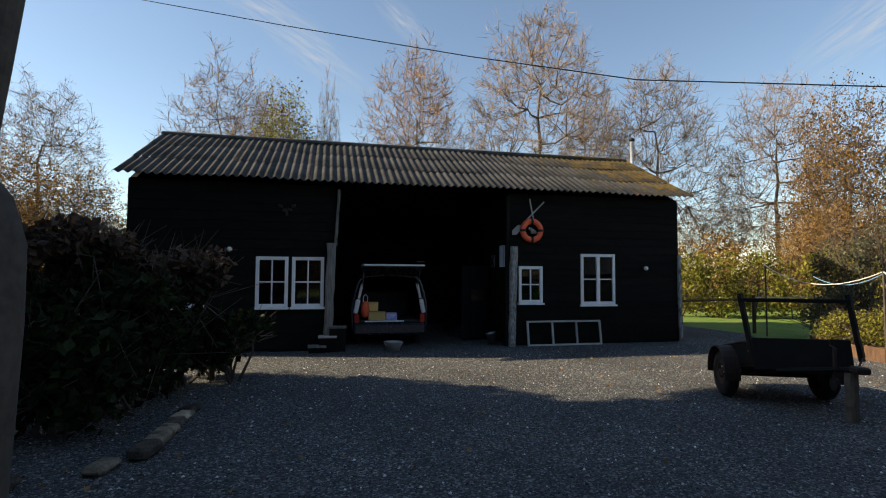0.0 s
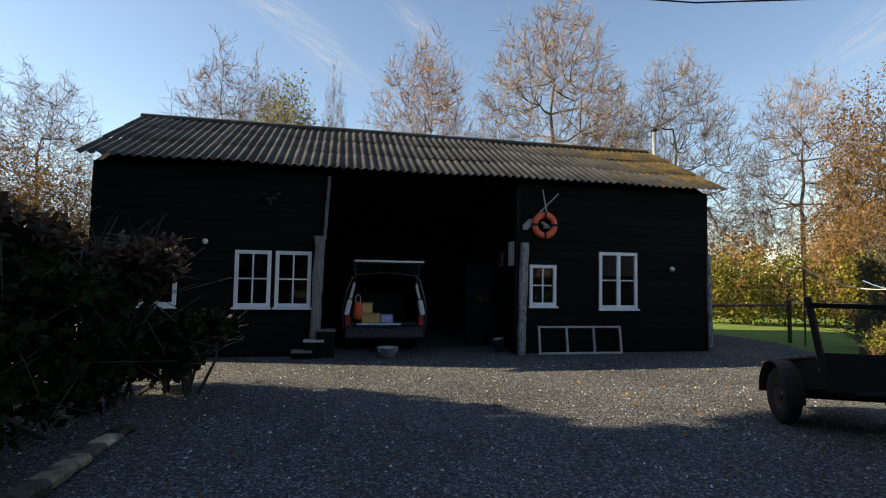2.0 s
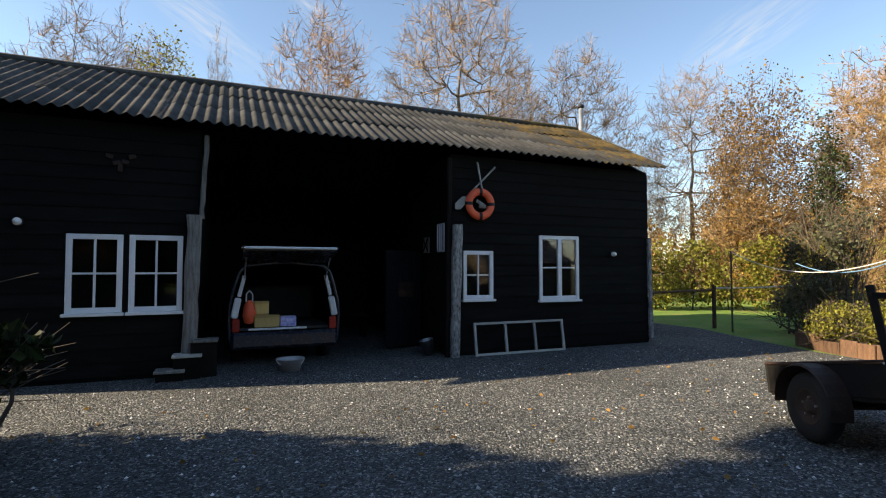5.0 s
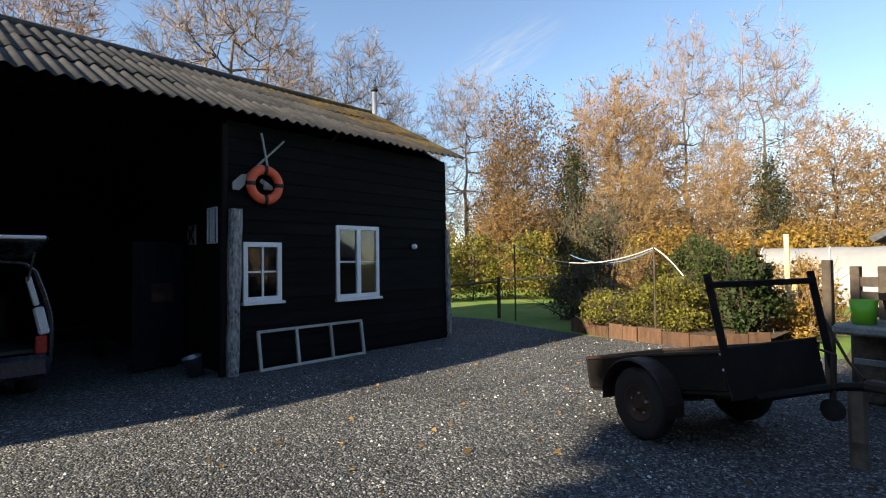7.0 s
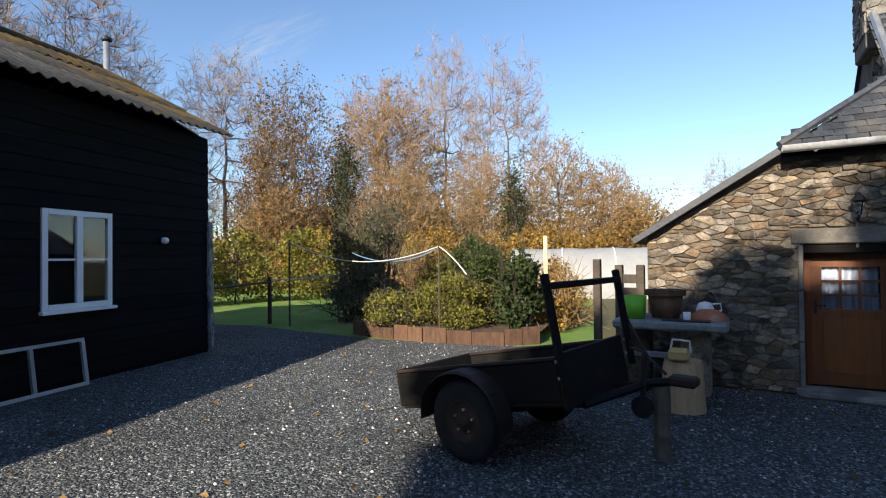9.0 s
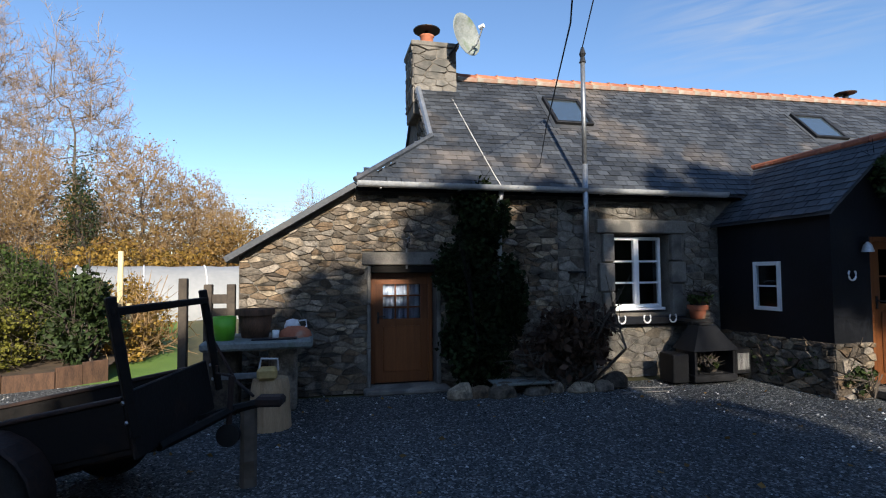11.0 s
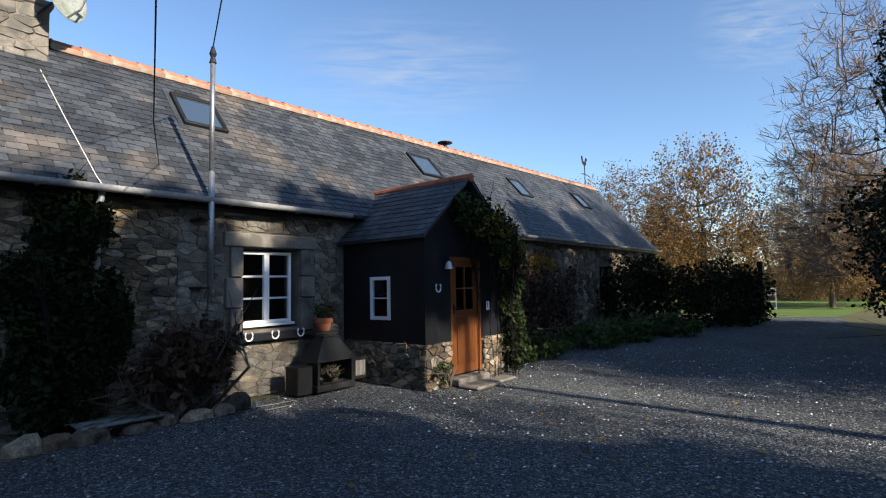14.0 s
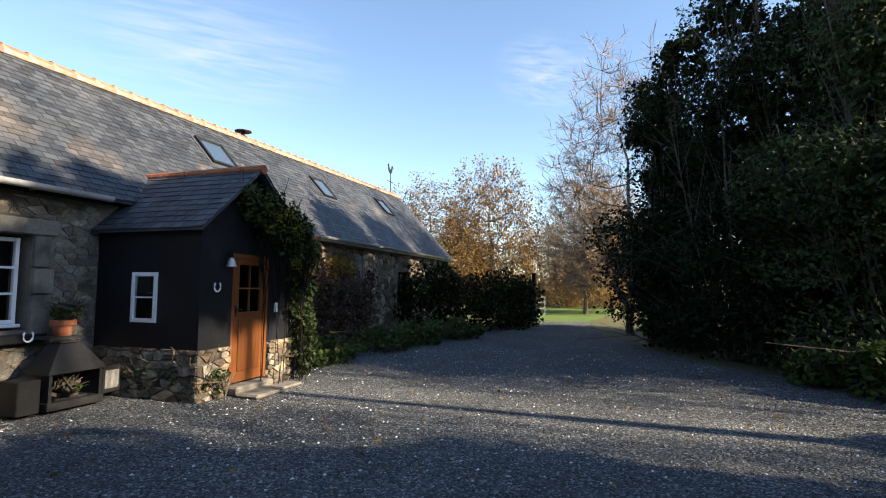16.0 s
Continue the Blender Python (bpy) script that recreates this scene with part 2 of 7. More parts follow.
M = dict(
    gravel=gravel_mat(),
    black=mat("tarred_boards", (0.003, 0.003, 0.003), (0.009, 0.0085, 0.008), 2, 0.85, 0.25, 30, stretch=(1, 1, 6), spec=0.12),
    # near-black for dark timber, and for shade painted into rooms and the barn bay
    dark=mat("dark_wood_and_unlit_rooms", (0.006, 0.0055, 0.005), (0.016, 0.014, 0.012), 1.5, 0.95, 0.1, spec=0.1),
    white=mat("white_paint", (0.7, 0.7, 0.71), (0.8, 0.8, 0.8), 3, 0.45, 0.05, 60, spread=0.03),
    weathered=mat("weathered_post", (0.08, 0.075, 0.07), (0.26, 0.25, 0.23), 5, 0.85, 0.5, 30, stretch=(6, 6, 0.7)),
    greywood=mat("pale_frame_wood", (0.3, 0.29, 0.27), (0.42, 0.41, 0.38), 6, 0.8, 0.3, 40),
    fibre=mat("fibre_cement", (0.0195, 0.02025, 0.021), (0.07875, 0.078, 0.075), 2.2, 0.9, 0.3, 26, c3=(0.035, 0.036, 0.034), c3_at=0.56),
    stone=mat("granite_rubble", (0.115, 0.1, 0.083), (0.31, 0.27, 0.222), 9.0, 0.92, 0.7, 38, spread=0.22, c3=(0.07, 0.066, 0.058), c3_at=0.6, spec=0.2,
              tints=((0.95, 0.88, 0.78), (0.55, 0.54, 0.52), (1.0, 0.97, 0.93), (0.66, 0.56, 0.45), (1.4, 1.28, 1.08), (0.45, 0.42, 0.39), (0.82, 0.66, 0.5), (0.8, 0.8, 0.8), (0.6, 0.55, 0.5))),
    dressed=mat("dressed_granite", (0.136, 0.1232, 0.1062), (0.2295, 0.2082, 0.1785), 4, 0.9, 0.4, 45, spread=0.12, c3=(0.1, 0.095, 0.085), c3_at=0.58, spec=0.2),
    ashlar=mat("grey_granite_blocks", (0.12, 0.112, 0.1), (0.25, 0.232, 0.205), 8.0, 0.92, 0.6, 42, spread=0.16, c3=(0.09, 0.086, 0.078), c3_at=0.6, spec=0.2, tints=((1.0, 0.97, 0.92), (0.72, 0.7, 0.68), (1.1, 1.06, 1.0), (0.82, 0.74, 0.64), (0.9, 0.9, 0.9))),
    mortar=mat("lime_mortar", (0.075, 0.066, 0.054), (0.17, 0.15, 0.124), 5, 0.95, 0.5, 50),
    slate=mat("slate", (0.02, 0.0245, 0.033), (0.06, 0.065, 0.073), 1.3, 0.55, 0.3, 22, spread=0.22, c3=(0.105, 0.092, 0.082), c3_at=0.63, spec=0.4),
    zinc=mat("zinc_gutter", (0.3, 0.31, 0.32), (0.46, 0.47, 0.48), 3, 0.4, 0.05, 30, metal=0.3),
    ridge=mat("weathered_ridge_tile", (0.2, 0.11, 0.075), (0.34, 0.21, 0.15), 4, 0.85, 0.3, 30, c3=(0.3, 0.27, 0.22), c3_at=0.56),
    terracotta=mat("terracotta", (0.255, 0.0765, 0.03825), (0.3825, 0.136, 0.068), 5, 0.8, 0.2, 30, c3=(0.36, 0.3, 0.22), c3_at=0.66),
    doorwood=mat("varnished_door", (0.11, 0.034, 0.009), (0.185, 0.064, 0.017), 3, 0.42, 0.1, 30, stretch=(8, 8, 0.6)),
    slateblack=mat("blue_black_cladding", (0.0042, 0.0049, 0.007), (0.0098, 0.0112, 0.0154), 2, 0.5, 0.1, 25, spec=0.25),
    rust=mat("rusty_steel", (0.012, 0.007, 0.006), (0.04, 0.02, 0.013), 4, 0.75, 0.3, 35, c3=(0.075, 0.034, 0.019), c3_at=0.64),
    oldblack=mat("faded_black_paint", (0.004, 0.004, 0.004), (0.012, 0.01, 0.009), 4, 0.7, 0.2, 30, c3=(0.03, 0.015, 0.009), c3_at=0.68, spec=0.2),
    rubber=mat("tyre_rubber", (0.006, 0.006, 0.006), (0.016, 0.015, 0.014), 6, 0.85, 0.3, 40),
    steel=mat("galvanised_steel", (0.26, 0.27, 0.28), (0.42, 0.43, 0.44), 4, 0.45, 0.1, 30, metal=0.8),
    carpaint=mat("dark_blue_car_paint", (0.012, 0.016, 0.026), (0.016, 0.021, 0.034), 2, 0.25, 0, 20, spec=0.6),
    carinside=mat("car_interior", (0.012, 0.012, 0.013), (0.03, 0.03, 0.032), 5, 0.8, 0.1),
    lampclear=mat("pale_lamp_plastic", (0.55, 0.56, 0.58), (0.68, 0.69, 0.7), 4, 0.25, 0, 30, spread=0.03),
    lampred=mat("red_lamp_plastic", (0.25, 0.02, 0.015), (0.35, 0.03, 0.02), 4, 0.25, 0, 30),
    orange=mat("orange_plastic", (0.7, 0.09, 0.035), (0.82, 0.13, 0.05), 3, 0.5, 0.05, 30, spread=0.04),
    green=mat("green_plastic", (0.13, 0.4, 0.015), (0.17, 0.48, 0.03), 3, 0.4, 0.02, 30, spread=0.03),
    yellowbox=mat("yellow_crate", (0.45, 0.3, 0.1), (0.6, 0.42, 0.16), 4, 0.6, 0.05),
    bluebox=mat("blue_box", (0.1, 0.13, 0.45), (0.5, 0.5, 0.7), 14, 0.5, 0),
    slab=mat("granite_slab", (0.14, 0.154, 0.14), (0.252, 0.266, 0.252), 5, 0.85, 0.4, 40, c3=(0.12, 0.15, 0.1), c3_at=0.62),
    palewood=mat("sawn_log", (0.336, 0.216, 0.112), (0.496, 0.344, 0.2), 4, 0.8, 0.4, 30, stretch=(5, 5, 0.6)),
    newpost=mat("fresh_timber", (0.6, 0.45, 0.22), (0.75, 0.6, 0.34), 4, 0.75, 0.2, 30, stretch=(5, 5, 0.6)),
    sleeper=mat("brown_edging_boards", (0.05, 0.028, 0.018), (0.14, 0.075, 0.042), 4, 0.85, 0.4, 30, stretch=(4, 4, 0.8)),
    brick=mat("garden_earth", (0.05, 0.035, 0.022), (0.12, 0.08, 0.045), 3, 0.95, 0.6, 20),
    grass=mat("mown_grass", (0.07, 0.135, 0.018), (0.13, 0.2, 0.034), 1.2, 0.9, 0.6, 60, c3=(0.17, 0.17, 0.05), c3_at=0.62),
    earth=mat("field_ground", (0.07, 0.075, 0.025), (0.14, 0.12, 0.05), 0.3, 0.95, 0.4, 8),
    bark=mat("grey_bark", (0.07, 0.055, 0.042), (0.16, 0.13, 0.1), 2, 0.9, 0.4, 14, spread=0.1),
    darkbark=mat("dark_bark", (0.04, 0.032, 0.026), (0.1, 0.08, 0.06), 2, 0.9, 0.4, 14),
    twig=mat("pale_twigs", (0.19, 0.135, 0.09), (0.33, 0.24, 0.165), 1, 0.85, 0, 8, spread=0.12),
    goldtwig=mat("russet_twigs", (0.2, 0.125, 0.055), (0.33, 0.215, 0.1), 1, 0.85, 0, 8, spread=0.15),
    l_gold=leaf_mat("golden_leaves", (0.22, 0.13, 0.022), (0.36, 0.23, 0.05)),
    l_orange=leaf_mat("orange_leaves", (0.2, 0.115, 0.034), (0.33, 0.205, 0.075)),
    l_brown=leaf_mat("brown_leaves", (0.15, 0.0825, 0.0225), (0.27, 0.165, 0.0525)),
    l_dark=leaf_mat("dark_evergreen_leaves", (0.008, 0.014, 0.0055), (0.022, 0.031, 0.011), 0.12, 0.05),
    l_green=leaf_mat("green_leaves", (0.035, 0.063, 0.014), (0.084, 0.112, 0.028)),
    l_yel=leaf_mat("yellow_green_leaves", (0.14, 0.14, 0.021), (0.238, 0.224, 0.042)),
    l_ivy=leaf_mat("ivy_leaves", (0.0175, 0.0315, 0.0098), (0.049, 0.07, 0.021), 0.2),
    l_red=leaf_mat("bronze_leaves", (0.042, 0.0245, 0.0175), (0.091, 0.0525, 0.0315), 0.2),
    film=mat("greenhouse_film", (0.2468, 0.2543, 0.2543), (0.2992, 0.2992, 0.2955), 2, 0.35, 0.2, 6, spread=0.02),
    curtain=mat("net_curtain", (0.315, 0.3465, 0.42), (0.4725, 0.504, 0.5775), 6, 0.9, 0.2, 20, stretch=(6, 6, 0.3)),
    iron=mat("black_iron", (0.012, 0.012, 0.013), (0.03, 0.03, 0.032), 4, 0.5, 0.1, 30, metal=0.4),
    cable=mat("cable_sheath", (0.02, 0.02, 0.02), (0.03, 0.03, 0.03), 3, 0.6, 0),
    rope=mat("pale_rope", (0.5, 0.48, 0.44), (0.66, 0.64, 0.6), 8, 0.8, 0.2, 60),
    blueline=mat("blue_cord", (0.12, 0.25, 0.4), (0.18, 0.34, 0.5), 8, 0.8, 0.1, 60),
    chips=mat("gravel_chips", (0.065, 0.072, 0.077), (0.165, 0.173, 0.178), 9, 0.85, 0, 30, spread=0.4, tints=((0.5, 0.52, 0.55), (0.9, 0.92, 0.95), (0.7, 0.7, 0.7), (1.5, 1.5, 1.45), (0.35, 0.36, 0.38), (1.0, 0.93, 0.84))),
    l_grey=leaf_mat("grey_green_leaves", (0.05, 0.06, 0.03), (0.12, 0.125, 0.07), 0.25),
    russet=mat("russet_fine_twigs", (0.24, 0.15, 0.085), (0.36, 0.235, 0.14), 1, 0.85, 0, 8, spread=0.15),
    pebble=mat("pale_chips", (0.3, 0.3, 0.3), (0.6, 0.59, 0.57), 3, 0.8, 0, 30, spread=0.3),
    flaky=mat("flaking_whitewash", (0.06, 0.055, 0.05), (0.5, 0.5, 0.48), 9, 0.9, 0.5, 24, stretch=(2, 2, 0.8)),
    glass=glass_mat(),
)


def add_moss(m, x0, x1, y0, y1):
    """Yellow moss cushions that thicken towards the ridge and the sunny end of a roof."""
    nt = m.node_tree
    lk = nt.links.new
    b = nt.nodes["Principled BSDF"]
    src = b.inputs["Base Color"].links[0].from_socket
    tc, se, no = nt.nodes.new("ShaderNodeTexCoord"), nt.nodes.new("ShaderNodeSeparateXYZ"), nt.nodes.new("ShaderNodeTexNoise")
    no.inputs["Scale"].default_value, no.inputs["Detail"].default_value, no.inputs["Roughness"].default_value = 2.6, 8, 0.72
    lk(tc.outputs["Object"], se.inputs[0])
    lk(tc.outputs["Object"], no.inputs["Vector"])
    total = no.outputs[0]
    for out, lo, hi, k in ((se.outputs[0], x0, x1, 0.36), (se.outputs[1], y0, y1, 0.2)):
        r, a = nt.nodes.new("ShaderNodeMapRange"), nt.nodes.new("ShaderNodeMath")
        r.inputs["From Min"].default_value, r.inputs["From Max"].default_value, r.inputs["To Max"].default_value = lo, hi, k
        a.operation = "ADD"
        lk(out, r.inputs["Value"])
        lk(r.outputs[0], a.inputs[0])
        lk(total, a.inputs[1])
        total = a.outputs[0]
    rp, hue, mx = nt.nodes.new("ShaderNodeValToRGB"), nt.nodes.new("ShaderNodeValToRGB"), nt.nodes.new("ShaderNodeMixRGB")
    rp.color_ramp.elements[0].position, rp.color_ramp.elements[1].position = 0.8, 0.93
    hue.color_ramp.elements[0].color, hue.color_ramp.elements[1].color = (0.024, 0.019, 0.009, 1), (0.125, 0.082, 0.021, 1)
    hue.color_ramp.elements[0].position, hue.color_ramp.elements[1].position = 0.35, 0.65
    lk(total, rp.inputs[0])
    lk(no.outputs[0], hue.inputs[0])
    lk(rp.outputs[0], mx.inputs[0])
    lk(src, mx.inputs[1])
    lk(hue.outputs[0], mx.inputs[2])
    lk(mx.outputs[0], b.inputs["Base Color"])


add_moss(M["fibre"], 1.5, 5.6, 13.6, 16.8)


# ---- mesh helpers ----
def link(name, me, material, parent=None, label=""):
    if material is not None and not me.materials:
        me.materials.append(material)
    ob = new(name, me)
    if parent is not None:
        ob.parent = parent
    if label:
        ob["label"] = label
    return ob


def part(name, bm, material, parent=None, label="", smooth=False):
    me = bpy.data.meshes.new(name)
    bm.normal_update()
    bm.to_mesh(me)
    bm.free()
    if smooth:
        me.polygons.foreach_set("use_smooth", [True] * len(me.polygons))
    return link(name, me, material, parent, label)


def raw(name, verts, faces, material, parent=None, label="", smooth=False):
    me = bpy.data.meshes.new(name)
    me.from_pydata(verts, [], faces)
    me.update()
    if smooth:
        me.polygons.foreach_set("use_smooth", [True] * len(me.polygons))
    return link(name, me, material, parent, label)


def thing(name, label, category, m=None, group="", kind=""):
    ob = new(name)
    ob.empty_display_size = 0.1
    if m is not None:
        ob.matrix_basis = m
    return tagged(ob, label, category, group, kind)


def cuboid(bm, x0, x1, y0, y1, z0, z1, bevel=0.0, m=None):
    made = bmesh.ops.create_cube(bm, size=1)["verts"]
    mm = Matrix.Translation(((x0 + x1) / 2, (y0 + y1) / 2, (z0 + z1) / 2)) @ Matrix.Diagonal((x1 - x0, y1 - y0, z1 - z0, 1))
    bmesh.ops.transform(bm, matrix=(m @ mm) if m is not None else mm, verts=made)
    if bevel:
        edges = list({e for v in made for e in v.link_edges})
        bmesh.ops.bevel(bm, geom=edges, offset=bevel, segments=1, affect="EDGES")
    return bm


def boxed(x0, x1, y0, y1, z0, z1, bevel=0.0, m=None):
    return cuboid(bmesh.new(), x0, x1, y0, y1, z0, z1, bevel, m)


def tube(bm, pts, r, n=8, r2=None, caps=True):
    """A round bar along pts, tapering from r to r2."""
    pts = [Vector(p) for p in pts]
    r2 = r if r2 is None else r2
    rings = []
    for i, p in enumerate(pts):
        a = pts[max(i - 1, 0)]
        b = pts[min(i + 1, len(pts) - 1)]
        q = (b - a).to_track_quat("Z", "Y")
        rad = r + (r2 - r) * i / max(1, len(pts) - 1)
        rings.append([bm.verts.new(p + q @ Vector((rad * math.cos(2 * math.pi * k / n), rad * math.sin(2 * math.pi * k / n), 0))) for k in range(n)])
    for a, b in zip(rings, rings[1:]):
        for k in range(n):
            bm.faces.new((a[k], a[(k + 1) % n], b[(k + 1) % n], b[k]))
    if caps:
        bm.faces.new(rings[0][::-1])
        bm.faces.new(rings[-1])
    return bm


def lathe(bm, prof, n=20, m=None):
    """Turns (radius, height) pairs round the z axis."""
    rings = []
    for r, z in prof:
        rings.append([bm.verts.new(Vector((max(r, 0.0005) * math.cos(2 * math.pi * k / n), max(r, 0.0005) * math.sin(2 * math.pi * k / n), z))) for k in range(n)])
    for a, b in zip(rings, rings[1:]):
        for k in range(n):
            bm.faces.new((a[k], a[(k + 1) % n], b[(k + 1) % n], b[k]))
    if m is not None:
        bmesh.ops.transform(bm, matrix=m, verts=bm.verts)
    return bm


def rects(x0, x1, z0, z1, holes):
    """The rectangle less its openings, as rectangles."""
    xs = sorted({x0, x1, *[min(max(h[k], x0), x1) for h in holes for k in (0, 1)]})
    out = []
    for a, b in zip(xs, xs[1:]):
        cuts = sorted((max(h[2], z0), min(h[3], z1)) for h in holes if h[0] < (a + b) / 2 < h[1] and h[2] < z1 and h[3] > z0)
        z = z0
        for c0, c1 in cuts:
            if c0 > z + 0.005:
                out.append((a, b, z, c0))
            z = max(z, c1)
        if z < z1 - 0.005:
            out.append((a, b, z, z1))
    return out


def wall(name, x0, x1, z0, z1, y0, y1, holes, material, parent=None):
    bm = bmesh.new()
    for a, b, c, d in rects(x0, x1, z0, z1, holes):
        cuboid(bm, a, b, y0, y1, c, d)
    return part(name, bm, material, parent)


# ---- plants ----
def prisms(segs, sides):
    """Tapered bars for many segments at once."""
    p0 = np.array([s[0] for s in segs]); p1 = np.array([s[1] for s in segs])
    r0 = np.array([s[2] for s in segs]); r1 = np.array([s[3] for s in segs])
    d = p1 - p0
    d /= np.maximum(np.linalg.norm(d, axis=1, keepdims=True), 1e-6)
    ref = np.where(np.abs(d[:, 2:3]) > 0.9, np.array([[1.0, 0, 0]]), np.array([[0, 0, 1.0]]))
    u = np.cross(d, ref)
    u /= np.linalg.norm(u, axis=1, keepdims=True)
    v = np.cross(d, u)
    n = len(segs)
    V = np.zeros((n, 2 * sides, 3))
    for k in range(sides):
        a = 2 * math.pi * k / sides
        off = u * math.cos(a) + v * math.sin(a)
        V[:, k] = p0 + off * r0[:, None]
        V[:, sides + k] = p1 + off * r1[:, None]
    base = (np.arange(n) * 2 * sides)[:, None]
    F = np.concatenate([base + np.array([[k, (k + 1) % sides, sides + (k + 1) % sides, sides + k]]) for k in range(sides)])
    return V.reshape(-1, 3), F


def blades(segs, rng):
    """The finest twigs, each one slim tapering blade turned at random."""
    p0 = np.array([q[0] for q in segs]); p1 = np.array([q[1] for q in segs])
    r0 = np.array([q[2] for q in segs])[:, None]; r1 = np.array([q[3] for q in segs])[:, None]
    w = np.cross(p1 - p0, rng.normal(size=p0.shape))
    w /= np.maximum(np.linalg.norm(w, axis=1, keepdims=True), 1e-6)
    V = np.stack([p0 - w * r0, p0 + w * r0, p1 + w * r1, p1 - w * r1], 1)
    return V.reshape(-1, 3), (np.arange(len(segs)) * 4)[:, None] + np.array([[0, 1, 2, 3]])


def quads(centres, size, rng, flat=0.0, long=1.5):
    """Small leaves with a pointed-oval outline and a fold, turned every way."""
    n = len(centres)
    a = rng.normal(size=(n, 3)); a[:, 2] *= 1 - flat
    a /= np.linalg.norm(a, axis=1, keepdims=True)
    b = rng.normal(size=(n, 3))
    b -= a * (a * b).sum(1, keepdims=True)
    b /= np.linalg.norm(b, axis=1, keepdims=True)
    c = np.cross(a, b)
    s = size * rng.uniform(0.6, 1.3, (n, 1))
    V = np.stack([centres - a * s * long * 0.5, centres + b * s * 0.5 + c * s * 0.15, centres + a * s * long * 0.5, centres - b * s * 0.5 + c * s * 0.15], 1)
    F = (np.arange(n) * 4)[:, None] + np.array([[0, 1, 2, 3]])
    return V.reshape(-1, 3), F


def arr(name, V, F, material, parent=None, label="", smooth=False):
    return raw(name, V.tolist(), F.tolist(), material, parent, label, smooth)


def grow_crown(rng, height, spread, tips, trunk_r, low=0.25, leaders=14, fine=1.0, lumps=0.07):
    """Trunk, limbs, branches and twigs: every twig end hangs on the branch that lies nearest, down to the trunk."""
    thick, thin, fine_twigs = [], [], []
    base = np.array([0.0, 0.0, (low + 0.16) * height])
    ph = rng.uniform(0, 6.28, 4)
    tall = height * (1 - low - 0.16)

    def cloud(n, f0, f1, floor, power=1.0):
        d = rng.normal(size=(n * 4, 3))
        d /= np.linalg.norm(d, axis=1, keepdims=True)
        d = d[d[:, 2] > floor][:n]
        az = np.arctan2(d[:, 1], d[:, 0])
        lump = 1 + lumps * np.sin(az * 3 + ph[0]) * np.cos(d[:, 2] * 5 + ph[1]) + lumps * 0.8 * np.sin(az * 7 + ph[2] + d[:, 2] * 6) + rng.normal(0, 0.025, len(d))
        f = (f0 + (f1 - f0) * rng.random(len(d)) ** power) * lump
        down = np.where(d[:, 2] < 0, 0.55, 1.0)
        return base + d * f[:, None] * np.stack([np.full(len(d), spread / 2), np.full(len(d), spread / 2), tall * down], 1)

    n = 8
    spine = np.array([[rng.normal() * 0.012 * height * (i > 0), rng.normal() * 0.012 * height * (i > 0), height * 0.7 * i / n] for i in range(n + 1)])
    rad = lambda f: trunk_r * (1 - 0.85 * f) + 0.012
    for i in range(n):
        thick.append((spine[i], spine[i + 1], rad(i / n), rad((i + 1) / n)))
    levels = [spine[spine[:, 2] > low * height * 0.7], cloud(leaders, 0.4, 0.6, -0.1), cloud(leaders * 6, 0.55, 0.82, -0.45), cloud(tips // 5, 0.5, 0.95, -0.6, 0.6), cloud(tips, 0.5, 1.0, -0.7, 0.5)]
    radii = [None, trunk_r * 0.28, trunk_r * 0.13, 0.015, 0.0105 * fine]
    for k in range(1, 5):
        par, kid = levels[k - 1], levels[k]
        gap = kid[:, None, :] - par[None, :, :]
        inward = np.linalg.norm((par - base) / [spread, spread, tall * 2], axis=1)[None, :] - np.linalg.norm((kid - base) / [spread, spread, tall * 2], axis=1)[:, None]
        cost = np.linalg.norm(gap, axis=2) + 0.9 * np.maximum(0, -gap[:, :, 2]) + height * 0.5 * np.maximum(0, inward)
        best = cost.argmin(1)
        for c, b in zip(kid, best):
            p = par[b]
            length = np.linalg.norm(c - p)
            mid = p + (c - p) * 0.5 + rng.normal(size=3) * 0.07 * length + np.array([0, 0, -0.08 * length])
            r0, r1 = max(radii[k], 0.008), max(radii[min(k + 1, 4)], 0.006)
            if k < 4:
                (thick if k < 3 else thin).extend([(p, mid, r0, (r0 + r1) / 2), (mid, c, (r0 + r1) / 2, r1)])
            else:
                fine_twigs.append((p, c, r0, r1 * 0.7))
                d = (c - p) / (length + 1e-6)
                out = (c - base) / (np.linalg.norm(c - base) + 1e-6)
                for _ in range(3):
                    e = d * 0.5 + out * 0.5 + rng.normal(size=3) * 0.6 + np.array([0, 0, 0.1])
                    q = p + (c - p) * rng.uniform(0.25, 1)
                    fine_twigs.append((q, q + e / np.linalg.norm(e) * height * rng.uniform(0.02, 0.045), 0.009 * fine, 0.005 * fine))
    return thick, thin, fine_twigs, levels[4]


def make_tree(name, label, seed, height, spread, tips, trunk_r, bark, twig, leaf=None, n_leaf=0, size=0.06, scatter=0.25, **kw):
    rng = np.random.default_rng(seed)
    thick, thin, fine_twigs, ends = grow_crown(rng, height, spread, tips, trunk_r, **kw)
    t = thing(name, label, "tree")
    V, F = prisms(thick, 6)
    arr("trunk", V, F, M[bark], t, smooth=True)
    V, F = prisms(thin, 3)
    crown = arr("crown", V, F, M[twig], t)
    V, F = blades(fine_twigs, rng)
    arr("branchwork", V, F, M[twig], crown)["kind"] = "stuff"
    if leaf:
        c = ends[rng.integers(0, len(ends), n_leaf)] + rng.normal(size=(n_leaf, 3)) * scatter
        V, F = quads(c, size, rng)
        arr("foliage", V, F, M[leaf], crown)
    return t


